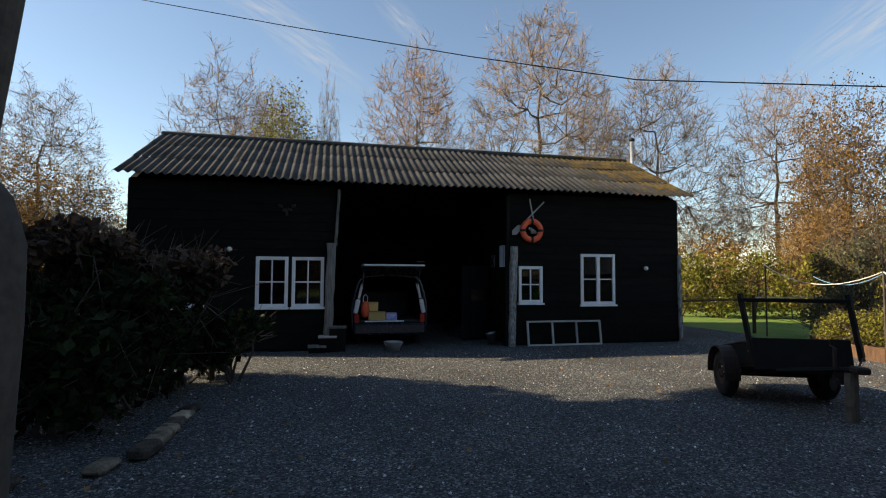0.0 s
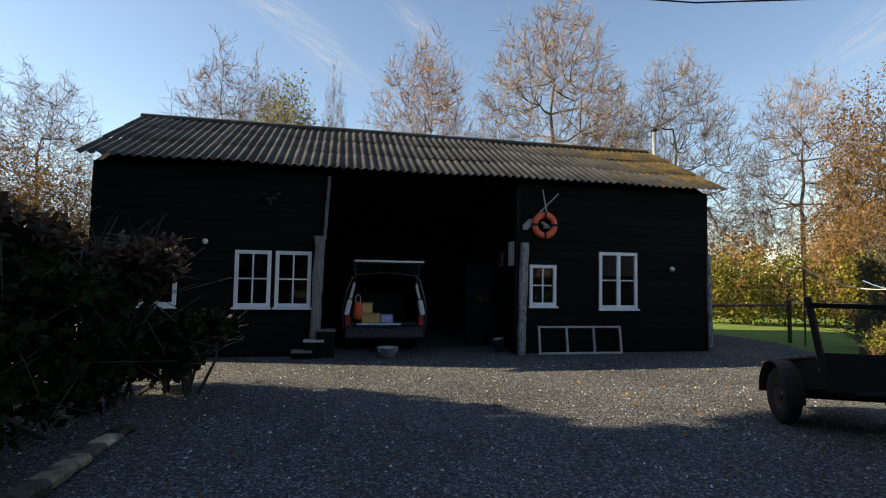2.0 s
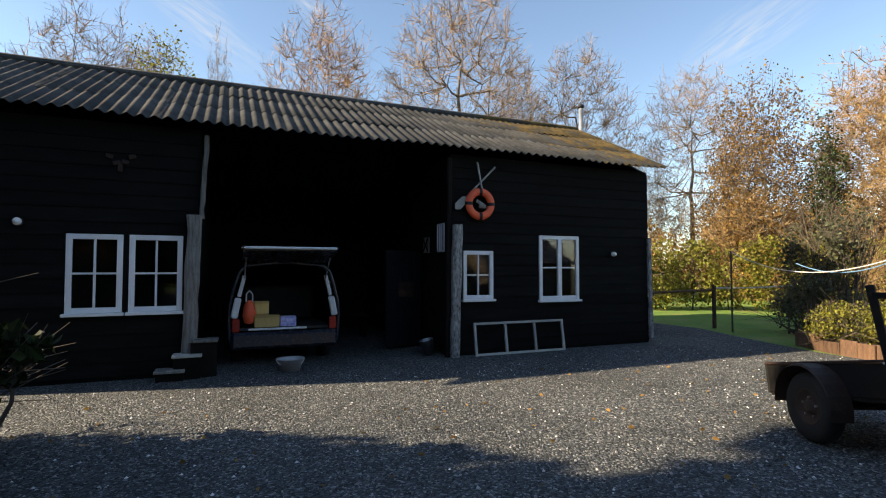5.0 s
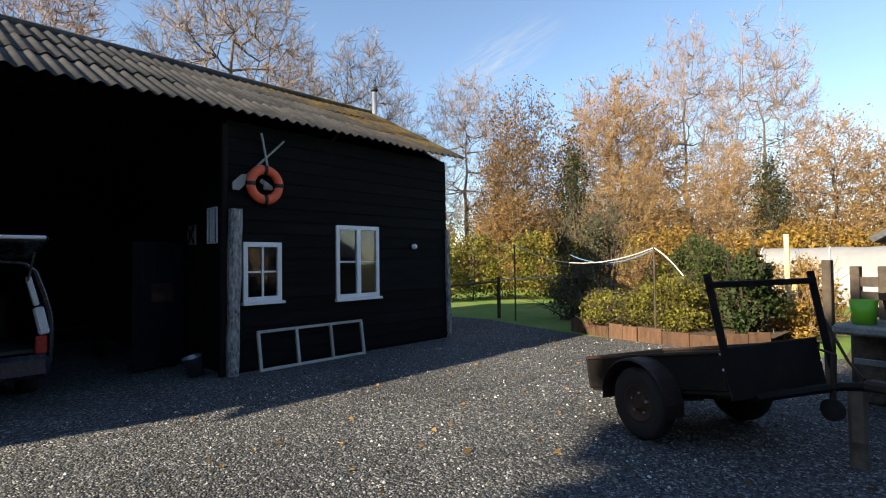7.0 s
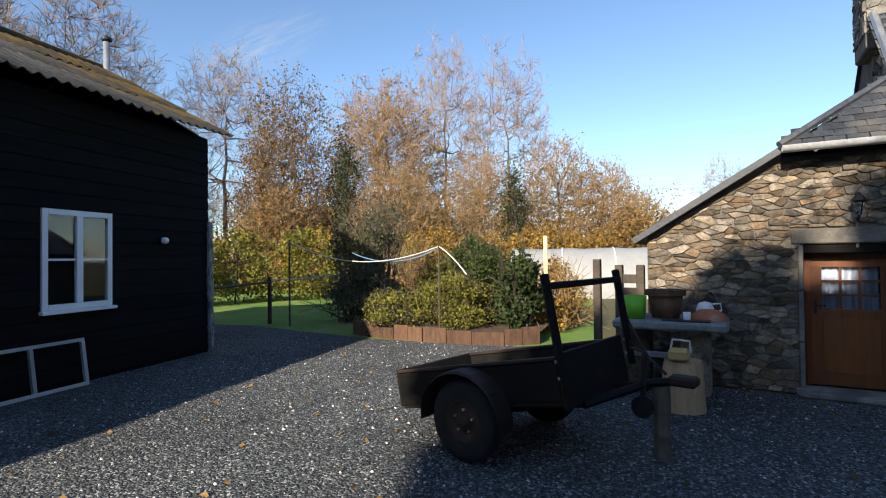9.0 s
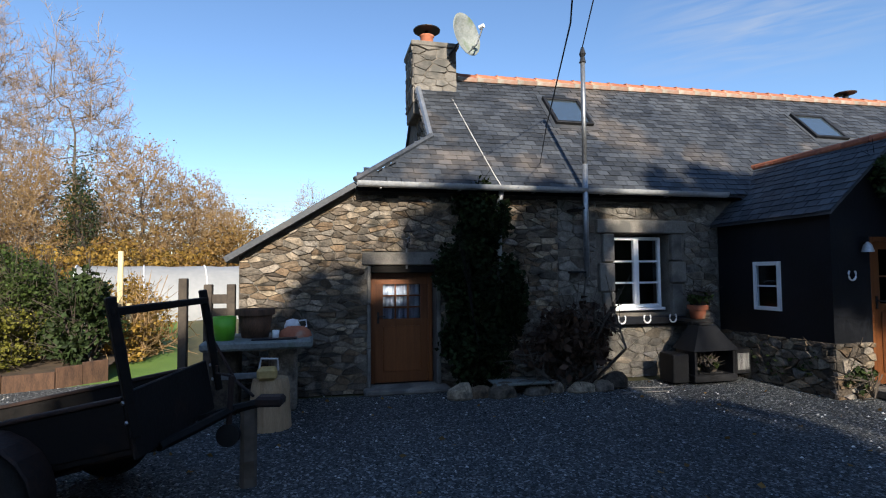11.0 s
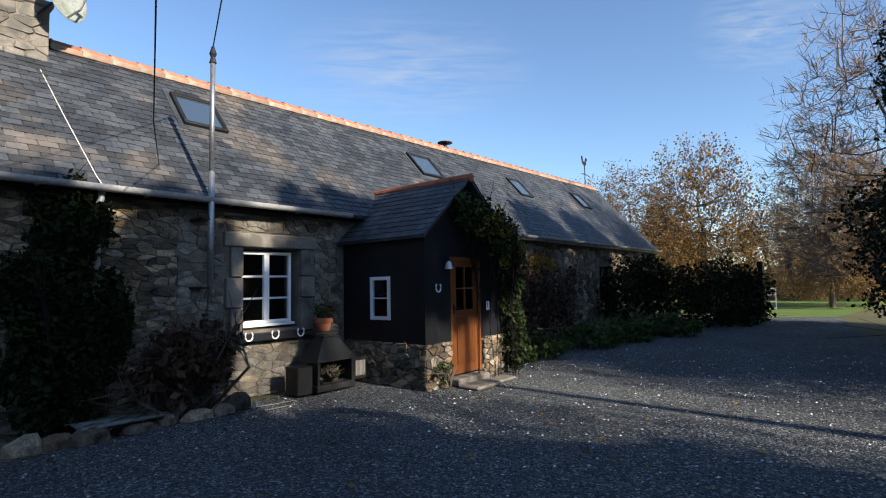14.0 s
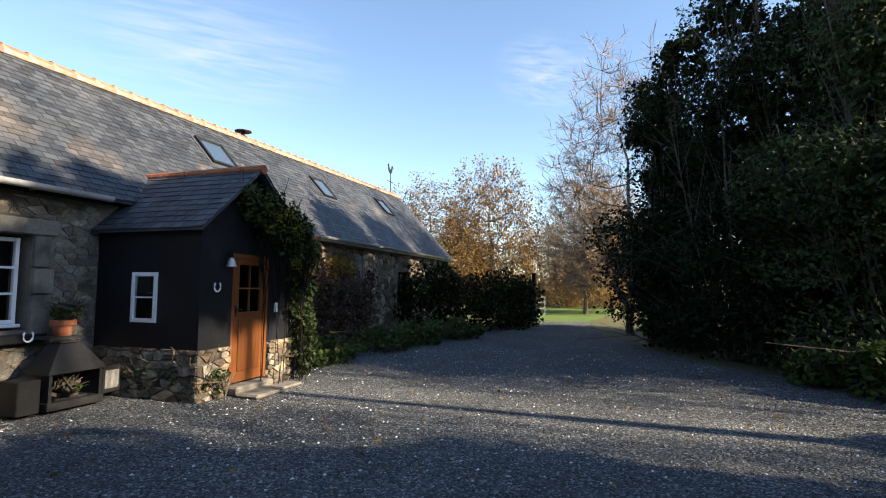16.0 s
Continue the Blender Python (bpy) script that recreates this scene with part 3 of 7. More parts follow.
def blob_points(rng, n, blobs, shell=0.55):
    """Points in the outer part of several rounded masses, with gaps."""
    out = []
    more = []
    for b in blobs:
        more.append((*b[:3], b[3] * 0.82, b[4] * 0.82, b[5] * 0.82))
        for _ in range(9):
            d = rng.normal(size=3)
            d /= np.linalg.norm(d)
            k = rng.uniform(0.28, 0.5)
            more.append((b[0] + d[0] * b[3] * 0.78, b[1] + d[1] * b[4] * 0.78, b[2] + d[2] * b[5] * 0.78, b[3] * k, b[4] * k, b[5] * k))
    blobs = more
    vol = np.array([b[3] * b[4] * b[5] for b in blobs]) ** 0.67
    vol = vol / vol.sum()
    for b, share in zip(blobs, vol):
        k = int(n * share)
        d = rng.normal(size=(k, 3))
        d /= np.linalg.norm(d, axis=1, keepdims=True)
        lump = 1 + 0.16 * np.sin(d[:, 0] * 7 + b[0]) * np.cos(d[:, 1] * 6 + b[1]) + 0.12 * np.sin(d[:, 2] * 11 + d[:, 0] * 9)
        r = (shell + (1 - shell) * rng.random(k) ** 0.6) * lump
        out.append(np.array(b[:3]) + d * r[:, None] * np.array(b[3:6]))
    p = np.concatenate(out)
    return p[p[:, 2] > 0.03]


def make_bush(name, label, seed, blobs, leaf, n_leaf, size, m=None, stems=14, bark="darkbark", shell=0.5, category="shrub", flat=0.0, twigs=0.3, thin=False):
    rng = np.random.default_rng(seed)
    t = thing(name, label, category, m)
    pts = blob_points(rng, n_leaf, blobs, shell)
    segs = []
    for b in blobs:
        for _ in range(max(2, stems // len(blobs))):
            foot = np.array([b[0] + rng.normal() * b[3] * 0.15, b[1] + rng.normal() * b[4] * 0.15, 0.0])
            head = np.array(b[:3]) + rng.normal(size=3) * np.array(b[3:6]) * 0.45
            head[2] = max(head[2], 0.2)
            mid = (foot + head) / 2 + rng.normal(size=3) * 0.1
            segs += [(foot, mid, 0.006 if thin else 0.03, 0.005 if thin else 0.02), (mid, head, 0.005 if thin else 0.02, 0.004)]
            for _ in range(10):
                q = head + rng.normal(size=3) * np.array(b[3:6]) * 0.4
                q[2] = max(q[2], 0.1)
                segs.append((mid + (head - mid) * rng.random(), q, 0.009, 0.004))
    k = int(len(pts) * twigs * 0.25)
    src = pts[rng.integers(0, len(pts), k)]
    segs += [(s, s + rng.normal(size=3) * size * 2.0 + np.array([0, 0, size]), 0.005, 0.003) for s in src]
    V, F = prisms(segs, 3)
    arr("stem", V, F, M[bark], t)
    V, F = quads(pts, size, rng, flat)
    arr("foliage", V, F, M[leaf], t)
    return t


# ---- ground ----
def sheet(name, outline, z, material, label, category, step=None):
    bm = bmesh.new()
    bm.faces.new([bm.verts.new((x, y, z)) for x, y in outline])
    return tagged(part(name, bm, material), label, category, kind="structure")


GRAVEL = [(-60, 14.0), (-7.3, 14.0), (-7.3, 22), (9.0, 22), (9.4, 15.5), (8.6, 13.3), (8.1, 11.6), (7.9, 9.2), (8.2, 7.4), (5.9, 7.0), (2, -8), (-0.6, -14), (-3.3, -18.3), (-6.1, -18.9), (-5.2, -11), (-6, -5), (-8.5, -1.0), (-14, 1.5), (-60, 3)]
sheet("ground", [(-900, -900), (900, -900), (900, 900), (-900, 900)], -0.012, M["earth"], "rough field ground around the yard", "ground")
sheet("gravel_yard", GRAVEL, 0.0, M["gravel"], "grey gravel yard with scattered pale chips", "gravel")
sheet("lawn", [(7.9, 9.2), (8.1, 11.6), (8.6, 13.3), (9.4, 15.5), (9.0, 24), (30, 30), (40, 8), (9, 7.4), (8.2, 7.4)], -0.004, M["grass"], "short green garden lawn with worn patches", "lawn")
sheet("meadow", [(-3.3, -18.3), (-6.1, -18.9), (-14, -40), (6, -42), (2, -24)], 0.0, M["grass"], "sunlit grass meadow beyond the gate", "grass")

# ---- black barn ----
BX0, BX1, BY, BYB = -7.3, 6.1, 13.98, 20.0
EZ, EY, RY, RZ = 3.84, 13.62, 16.8, 5.48
OPEN0, OPEN1 = -2.95, 1.3
SL = (RZ - EZ) / (RY - EY)


def roof_z(y):
    return EZ + SL * (RY - EY - abs(y - RY))


WIN = [(-6.38, -5.72, 1.0, 2.13), (-4.67, -3.97, 0.99, 2.13), (-3.89, -3.18, 0.99, 2.13), (1.55, 2.19, 1.05, 1.97), (3.24, 4.21, 1.0, 2.3)]
barn = thing("barn", "long black timber barn with an open central bay", "barn")
barn["kind"] = "structure"
holes = [(a - 0.0, b + 0.0, c, d) for a, b, c, d in WIN] + [(OPEN0, OPEN1, -1, 9)]
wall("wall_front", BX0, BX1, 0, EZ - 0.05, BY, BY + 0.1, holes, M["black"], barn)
# back wall and partitions carry the bay's shade in their near-black colour
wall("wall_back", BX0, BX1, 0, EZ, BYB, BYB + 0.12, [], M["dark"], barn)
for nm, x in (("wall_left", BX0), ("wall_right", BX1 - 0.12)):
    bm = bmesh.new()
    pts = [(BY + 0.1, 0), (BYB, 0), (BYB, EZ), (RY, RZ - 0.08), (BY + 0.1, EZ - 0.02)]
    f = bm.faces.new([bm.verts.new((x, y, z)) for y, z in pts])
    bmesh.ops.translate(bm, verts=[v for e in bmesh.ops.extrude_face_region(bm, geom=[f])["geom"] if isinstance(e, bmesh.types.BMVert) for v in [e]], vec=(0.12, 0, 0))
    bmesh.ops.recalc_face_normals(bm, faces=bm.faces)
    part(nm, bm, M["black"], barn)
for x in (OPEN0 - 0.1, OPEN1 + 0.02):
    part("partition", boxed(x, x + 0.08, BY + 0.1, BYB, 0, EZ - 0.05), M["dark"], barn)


def corrugated(name, x0, x1, ya, za, yb, zb, material, parent, pitch=0.177, amp=0.026, seed=1, course=1.35):
    """Courses of corrugated sheet laid up the slope, each lapping the one below."""
    rng = random.Random(seed)
    n = int((x1 - x0) / pitch * 6)
    L = math.hypot(yb - ya, zb - za)
    count = max(1, math.ceil(L / course))
    V, F = [], []
    for c in range(count):
        s0, s1 = c / count, min(1, (c + 1) / count + 0.03)
        off = len(V)
        for layer in (0.0, -0.008):
            for s in (s0, s1):
                for i in range(n + 1):
                    x = x0 + (x1 - x0) * i / n
                    sag = 0.012 * math.sin(x * 0.9 + c) + 0.008 * math.sin(x * 2.3)
                    h = amp * math.sin(2 * math.pi * (x - x0) / pitch) + 0.012 * (count - 1 - c) * 0 + (0.012 if s == s0 else 0) + sag + layer
                    jag = (0.02 * math.sin(int(x / (pitch * 5)) * 3.7 + c)) if s == s0 else 0
                    V.append((x, ya + (yb - ya) * s - jag, za + (zb - za) * s + h))
        w = n + 1
        for i in range(n):
            F.append((off + i, off + i + 1, off + w + i + 1, off + w + i))
            F.append((off + 2 * w + i, off + 3 * w + i, off + 3 * w + i + 1, off + 2 * w + i + 1))
            F.append((off + i, off + 2 * w + i, off + 2 * w + i + 1, off + i + 1))
    return raw(name, V, F, material, parent, smooth=True)


corrugated("roof_sheet", -7.5, 6.35, EY, EZ, RY, RZ, M["fibre"], barn, course=1.25)
corrugated("roof_sheet", -7.5, 6.35, BYB + 0.4, roof_z(BYB + 0.4), RY, RZ, M["fibre"], barn, seed=5)
part("ridge_cap", tube(bmesh.new(), [(-7.5, RY, RZ + 0.0), (6.35, RY, RZ + 0.0)], 0.09, 10), M["fibre"], barn)

# ---- stone house, in its own axes: x along the front, y into the house ----
HM = Matrix.Translation((5.55, 5.24, 0)) @ Matrix.Rotation(math.atan2(-0.975, -0.2223), 4, "Z")
house = thing("house", "long low granite cottage with a slate roof", "house", HM)
house["kind"] = "structure"
HE, HS = 2.84, 1.1
HL = 22.6


def ridge_v(u):
    return 2.0 + (u - 1.2) * 0.029


def ridge_z(u):
    return HE + HS * (ridge_v(u) + 0.18)


DOOR = (0.2, 1.12, 0.06, 1.73)
HW = (3.93, 4.92, 0.98, 2.21)
W3 = (13.1, 14.1, 1.2, 2.05)
W4 = (16.9, 17.9, 0.5, 2.12)
hh = [DOOR, HW, W3, W4, (6.2, 7.6, 0.05, 2.1)]
wall("wall_front", 0.0, HL, 0, HE - 0.06, 0.03, 0.45, hh, M["mortar"], house)
wall("wall_back", 1.2, HL, 0, HE, 5.2, 5.5, [], M["mortar"], house)


def prism(name, poly, u0, u1, material, parent, axis="u"):
    """A (v, z) outline drawn along u, or a (u, z) outline drawn along v."""
    bm = bmesh.new()
    rings = []
    for u in (u0, u1):
        rings.append([bm.verts.new((u, a, b) if axis == "u" else (a, u, b)) for a, b in poly])
    n = len(poly)
    for k in range(n):
        bm.faces.new((rings[0][k], rings[0][(k + 1) % n], rings[1][(k + 1) % n], rings[1][k]))
    bm.faces.new(rings[0][::-1])
    bm.faces.new(rings[1])
    bmesh.ops.recalc_face_normals(bm, faces=bm.faces)
    return part(name, bm, material, parent)


# gable ends
prism("gable", [(0.3, 0), (5.2, 0), (5.2, 2.6), (2.55, 5.0), (2.0, 5.05), (0.3, HE + 0.25)], 1.25, 1.6, M["mortar"], house)
prism("gable", [(0.45, 0), (5.2, 0), (5.2, 2.9), (2.6, 5.8), (0.45, HE + 0.3)], HL - 0.4, HL - 0.05, M["mortar"], house)
# lean-to front and side, under its falling roof
prism("wall_leanto", [(-1.5, 0), (0.0, 0), (0.0, HE - 0.1), (-1.5, 1.86)], 0.03, 0.45, M["mortar"], house, "v")
prism("wall_leanto_side", [(0.45, 0), (4.4, 0), (4.4, 1.84), (0.45, 1.84)], -1.5, -1.15, M["mortar"], house)
wall("wall_leanto_back", -1.2, 1.25, 0, 1.8, 4.1, 4.4, [], M["mortar"], house)


def slates(name, quad, rows, wide, parent, seed, clip=None, material="slate", thick=0.008):
    """Overlapping slates on the plane (eave start, eave end, ridge end, ridge start)."""
    rng = np.random.default_rng(seed)
    a, b, c, d = [np.array(q, float) for q in quad]
    n = np.cross(b - a, d - a)
    n /= np.linalg.norm(n)
    if n[2] < 0:
        n = -n
    V, F = [], []
    for r in range(rows):
        s0, s1 = r / rows, min(1.0, (r + 1.9) / rows)
        e0, e1 = a + (d - a) * s0, b + (c - b) * s0
        f0, f1 = a + (d - a) * s1, b + (c - b) * s1
        length = np.linalg.norm(e1 - e0)
        cols = max(1, int(length / wide))
        shift = 0.5 * (r % 2)
        for k in range(cols + 1):
            t0, t1 = (k - shift) / cols, (k + 1 - shift) / cols
            t0, t1 = max(0, t0 + 0.006 / length), min(1, t1 - 0.006 / length)
            if t1 - t0 < 0.15 / cols:
                continue
            lift = 0.022 + rng.uniform(-0.002, 0.004)
            slip = (d - a) / rows * rng.uniform(-0.08, 0.05)
            p = [e0 + (e1 - e0) * t0 + n * lift + slip, e0 + (e1 - e0) * t1 + n * (lift + rng.uniform(-0.002, 0.002)) + slip, f0 + (f1 - f0) * t1 + n * 0.006, f0 + (f1 - f0) * t0 + n * 0.006]
            mid = (p[0] + p[1] + p[2] + p[3]) / 4
            if clip and clip(mid):
                continue
            o = len(V)
            V += [tuple(q) for q in p] + [tuple(q - n * thick) for q in p[:2]]
            F += [(o, o + 1, o + 2, o + 3), (o + 4, o + 5, o + 1, o), (o + 4, o, o + 3), (o + 1, o + 5, o + 2)]
    ob = raw(name, V, F, M[material], parent)
    ob["kind"] = "stuff"
    return ob


U0, U1 = 1.2, HL + 0.1
# front slope: backing deck and slates
def deck(name, pts, parent, material="dark", t=0.04):
    bm = bmesh.new()
    a = [bm.verts.new(p) for p in pts]
    b = [bm.verts.new((p[0], p[1], p[2] - t)) for p in pts]
    n = len(pts)
    bm.faces.new(a)
    bm.faces.new(b[::-1])
    for k in range(n):
        bm.faces.new((a[k], b[k], b[(k + 1) % n], a[(k + 1) % n]))
    bmesh.ops.recalc_face_normals(bm, faces=bm.faces)
    return part(name, bm, M[material], parent)


E0, E1 = (0.0, -0.18, HE), (U1, -0.18, HE)
R0, R1 = (U0, ridge_v(U0), ridge_z(U0)), (U1, ridge_v(U1), ridge_z(U1))
HIP = (U0, 0.58, HE + HS * 0.76)
roof = deck("roof", [E0, E1, R1, R0, HIP], house, "slate")
deck("roof_back", [R0, R1, (U1, 5.6, 2.5), (U0, 5.4, 2.2)], house, "slate")
slates("roof_slates", [(0.0, -0.2, HE), (U1, -0.2, HE), R1, (0.0, ridge_v(0), ridge_z(0))], 27, 0.2, roof, 11, clip=lambda p: p[0] < min(U0, (p[1] + 0.18) / 0.76 * U0))
LT = [(0.0, -0.12, HE - 0.005), (U0, 0.62, HE + 0.74), (U0, 4.5, HE + 0.74), (-1.64, 4.5, 1.82), (-1.64, -0.06, 1.82)]
leanto = deck("roof_leanto", LT, house, "slate")
slates("roof_slates", [(-1.66, -0.08, 1.82), (-1.66, 4.5, 1.82), (U0, 4.5, HE + 0.74), (U0, -0.08, HE + 0.74)], 14, 0.2, leanto, 12, clip=lambda p: p[0] > 0 and p[1] < -0.1 + p[0] / U0 * 0.74)

# porch
PU0, PU1, PV, PC = 5.82, 8.0, -1.9, 6.88
porch = thing("porch", "small slate-roofed entrance porch clad in blue-black boards", "porch", HM)
porch["kind"] = "structure"
PE, PR = 2.42, 3.4


def side_wall(name, u0, u1, v0, v1, z0, z1, holes, material, parent):
    bm = bmesh.new()
    for a, b, c, d in rects(v0, v1, z0, z1, holes):
        cuboid(bm, u0, u1, a, b, c, d)
    return part(name, bm, material, parent)


PWIN = (-1.16, -0.7, 1.05, 1.75)
PDOOR = (6.44, 7.26, 0.14, 2.05)
side_wall("wall_side", PU0, PU0 + 0.09, PV + 0.09, 0.0, 0.68, PE - 0.02, [PWIN], M["slateblack"], porch)
side_wall("wall_side", PU1 - 0.09, PU1, PV + 0.09, 0.0, 0.68, PE - 0.02, [], M["slateblack"], porch)
wall("wall_front", PU0, PU1, 0.68, PE - 0.02, PV, PV + 0.09, [(PDOOR[0], PDOOR[1], -1, PDOOR[3])], M["slateblack"], porch)
prism("gable", [(PU0, PE - 0.02), (PU1, PE - 0.02), (PC, PR - 0.03)], PV, PV + 0.09, M["slateblack"], porch, "v")
proof = deck("roof", [(PU0 - 0.12, PV - 0.12, PE - 0.06), (PU0 - 0.12, 0.9, PE - 0.06), (PC, 0.9, PR), (PC, PV - 0.12, PR)], porch, "slate")
slates("roof_slates", [(PU0 - 0.13, PV - 0.13, PE - 0.07), (PU0 - 0.13, 0.9, PE - 0.07), (PC, 0.9, PR), (PC, PV - 0.13, PR)], 11, 0.18, proof, 13)
proof2 = deck("roof", [(PU1 + 0.12, 0.9, PE - 0.06), (PU1 + 0.12, PV - 0.12, PE - 0.06), (PC, PV - 0.12, PR), (PC, 0.9, PR)], porch, "slate")
slates("roof_slates", [(PU1 + 0.13, 0.9, PE - 0.07), (PU1 + 0.13, PV - 0.13, PE - 0.07), (PC, PV - 0.13, PR), (PC, 0.9, PR)], 11, 0.18, proof2, 14)

# chimney
chimney = thing("chimney", "square granite chimney stack with a clay pot", "chimney", HM)
CU0, CU1, CV0, CV1, CZ = 1.1, 1.88, 1.62, 2.4, 5.62
part("core", boxed(CU0, CU1, CV0, CV1, 4.4, CZ, 0.02), M["mortar"], chimney)

# ---- windows and doors ----
def window(name, label, w, h, cols, rows, m, sashes=1, frame_t=0.07, bar=0.028, depth=0.06, sill=True, colour="white"):
    """Casement window standing in local x (width) and z (height), front towards -y."""
    t = thing(name, label, "window", m, kind="structure")
    bm = bmesh.new()
    cuboid(bm, 0, frame_t, -depth / 2, depth / 2, 0, h, 0.005)
    cuboid(bm, w - frame_t, w, -depth / 2, depth / 2, 0, h, 0.005)
    cuboid(bm, frame_t, w - frame_t, -depth / 2, depth / 2, h - frame_t, h, 0.005)
    cuboid(bm, frame_t, w - frame_t, -depth / 2, depth / 2, 0, frame_t, 0.005)
    fr = part("window_frame", bm, M[colour], t)
    if sill:
        part("window_sill", boxed(-0.03, w + 0.03, -depth / 2 - 0.06, depth / 2, -0.045, -0.002, 0.006), M[colour], t)
    iw = (w - 2 * frame_t) / sashes
    for s in range(sashes):
        x0 = frame_t + s * iw
        mull = 0.045 if sashes > 1 else 0.0
        a, b = x0 + (mull if s else 0), x0 + iw - (0 if s == sashes - 1 else mull)
        if sashes > 1 and s == 0:
            part("mullion", boxed(x0 + iw - mull, x0 + iw + mull, -depth / 2 - 0.012, depth / 2 - 0.01, frame_t, h - frame_t, 0.005), M[colour], fr)
        for k in range(1, cols):
            x = a + (b - a) * k / cols
            part("glazing_bar", boxed(x - bar / 2, x + bar / 2, -0.02, 0.018, frame_t, h - frame_t), M[colour], fr)
        for k in range(1, rows):
            z = frame_t + (h - 2 * frame_t) * k / rows
            part("glazing_bar", boxed(a, b, -0.021, 0.019, z - bar / 2, z + bar / 2), M[colour], fr)
        for i in range(cols):
            for j in range(rows):
                xa, xb = a + (b - a) * i / cols, a + (b - a) * (i + 1) / cols
                za, zb = frame_t + (h - 2 * frame_t) * j / rows, frame_t + (h - 2 * frame_t) * (j + 1) / rows
                p = part("pane", boxed(xa, xb, -0.003, 0.003, za, zb), M["glass"], fr)
                p.visible_shadow = False
    return t


for i, (a, b, c, d) in enumerate(WIN):
    window(f"window_{i + 1}", "white four-pane barn window" if i < 4 else "tall white two-light barn window", b - a, d - c, 2 if i < 4 else 1, 2, Matrix.Translation((a, BY - 0.005, c)), sashes=2 if i == 4 else 1, frame_t=0.075)
# dark sheets behind the barn windows stand in for the shade of the rooms
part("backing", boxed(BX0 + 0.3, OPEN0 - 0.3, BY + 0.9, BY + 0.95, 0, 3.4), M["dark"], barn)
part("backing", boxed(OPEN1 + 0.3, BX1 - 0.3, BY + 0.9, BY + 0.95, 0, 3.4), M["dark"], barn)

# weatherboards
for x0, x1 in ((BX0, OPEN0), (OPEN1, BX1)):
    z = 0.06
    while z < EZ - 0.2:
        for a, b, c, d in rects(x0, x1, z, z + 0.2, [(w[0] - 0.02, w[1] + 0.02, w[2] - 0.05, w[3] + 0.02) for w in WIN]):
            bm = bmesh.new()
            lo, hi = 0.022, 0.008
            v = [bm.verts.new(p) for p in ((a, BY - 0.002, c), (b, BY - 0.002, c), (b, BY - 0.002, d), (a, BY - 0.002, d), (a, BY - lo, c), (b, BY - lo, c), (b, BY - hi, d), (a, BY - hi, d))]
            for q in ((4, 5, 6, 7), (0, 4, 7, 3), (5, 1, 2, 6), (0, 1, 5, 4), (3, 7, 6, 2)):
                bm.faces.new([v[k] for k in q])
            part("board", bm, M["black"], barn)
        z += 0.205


def rough_post(name, label, x, y, z0, z1, wx, wy, material, seed, lean=0.0):
    rng = random.Random(seed)
    bm = bmesh.new()
    n = 9
    rings = []
    for i in range(n + 1):
        z = z0 + (z1 - z0) * i / n
        s = 1 + rng.uniform(-0.12, 0.12)
        dx = lean * i / n + rng.uniform(-0.008, 0.008)
        rings.append([bm.verts.new((x + dx + a * wx / 2 * s, y + b * wy / 2, z)) for a, b in ((-1, -0.6), (-0.6, -1), (0.6, -1), (1, -0.6), (1, 0.6), (0.6, 1), (-0.6, 1), (-1, 0.6))])
    for a, b in zip(rings, rings[1:]):
        for k in range(8):
            bm.faces.new((a[k], a[(k + 1) % 8], b[(k + 1) % 8], b[k]))
    bm.faces.new(rings[0][::-1])
    bm.faces.new(rings[-1])
    return tagged(part(name, bm, M[material]), label, "post")


rough_post("barn_post", "weathered grey timber post footing at the barn opening", -3.07, BY - 0.1, 0.14, 2.45, 0.2, 0.16, "weathered", 1, 0.05)
rough_post("barn_post", "slim split timber strut under the barn eave", -2.93, BY - 0.06, 2.4, 3.7, 0.07, 0.08, "weathered", 2, 0.06)
rough_post("barn_post", "flaking whitewashed oak post beside the barn opening", 1.33, BY - 0.12, 0.0, 2.45, 0.17, 0.16, "flaky", 3, 0.06)
rough_post("barn_post", "slim dark door post with worn paint", 1.22, BY - 0.05, 0.0, 3.7, 0.09, 0.1, "dark", 4, 0.03)
rough_post("barn_post", "pale weathered corner post of the barn", 6.13, BY - 0.02, 0.1, 2.3, 0.1, 0.12, "flaky", 5, -0.02)

# life ring and crossed oars
ring = thing("life_ring", "faded orange life ring with dark bands hung on the barn", "life ring", Matrix.Translation((1.87, BY - 0.1, 2.86)))
bm = bmesh.new()
R0_, r0_ = 0.235, 0.075
vs = [[bm.verts.new(((R0_ + r0_ * math.cos(b)) * math.cos(a), r0_ * 0.75 * math.sin(b), (R0_ + r0_ * math.cos(b)) * math.sin(a))) for b in [k * math.pi / 5 for k in range(10)]] for a in [k * math.pi / 18 for k in range(36)]]
for i in range(36):
    for j in range(10):
        bm.faces.new((vs[i][j], vs[(i + 1) % 36][j], vs[(i + 1) % 36][(j + 1) % 10], vs[i][(j + 1) % 10]))
part("float", bm, M["orange"], ring, smooth=True)
for k in range(4):
    a = k * math.pi / 2
    bm = bmesh.new()
    lathe(bm, [(r0_ * 1.04, -0.03), (r0_ * 1.06, 0), (r0_ * 1.04, 0.03)], 12)
    bmesh.ops.transform(bm, matrix=Matrix.Rotation(-a, 4, "Y") @ Matrix.Translation((R0_, 0, 0)) @ Matrix.Diagonal((1, 0.8, 1, 1)), verts=bm.verts)
    part("band", bm, M["iron"], ring)
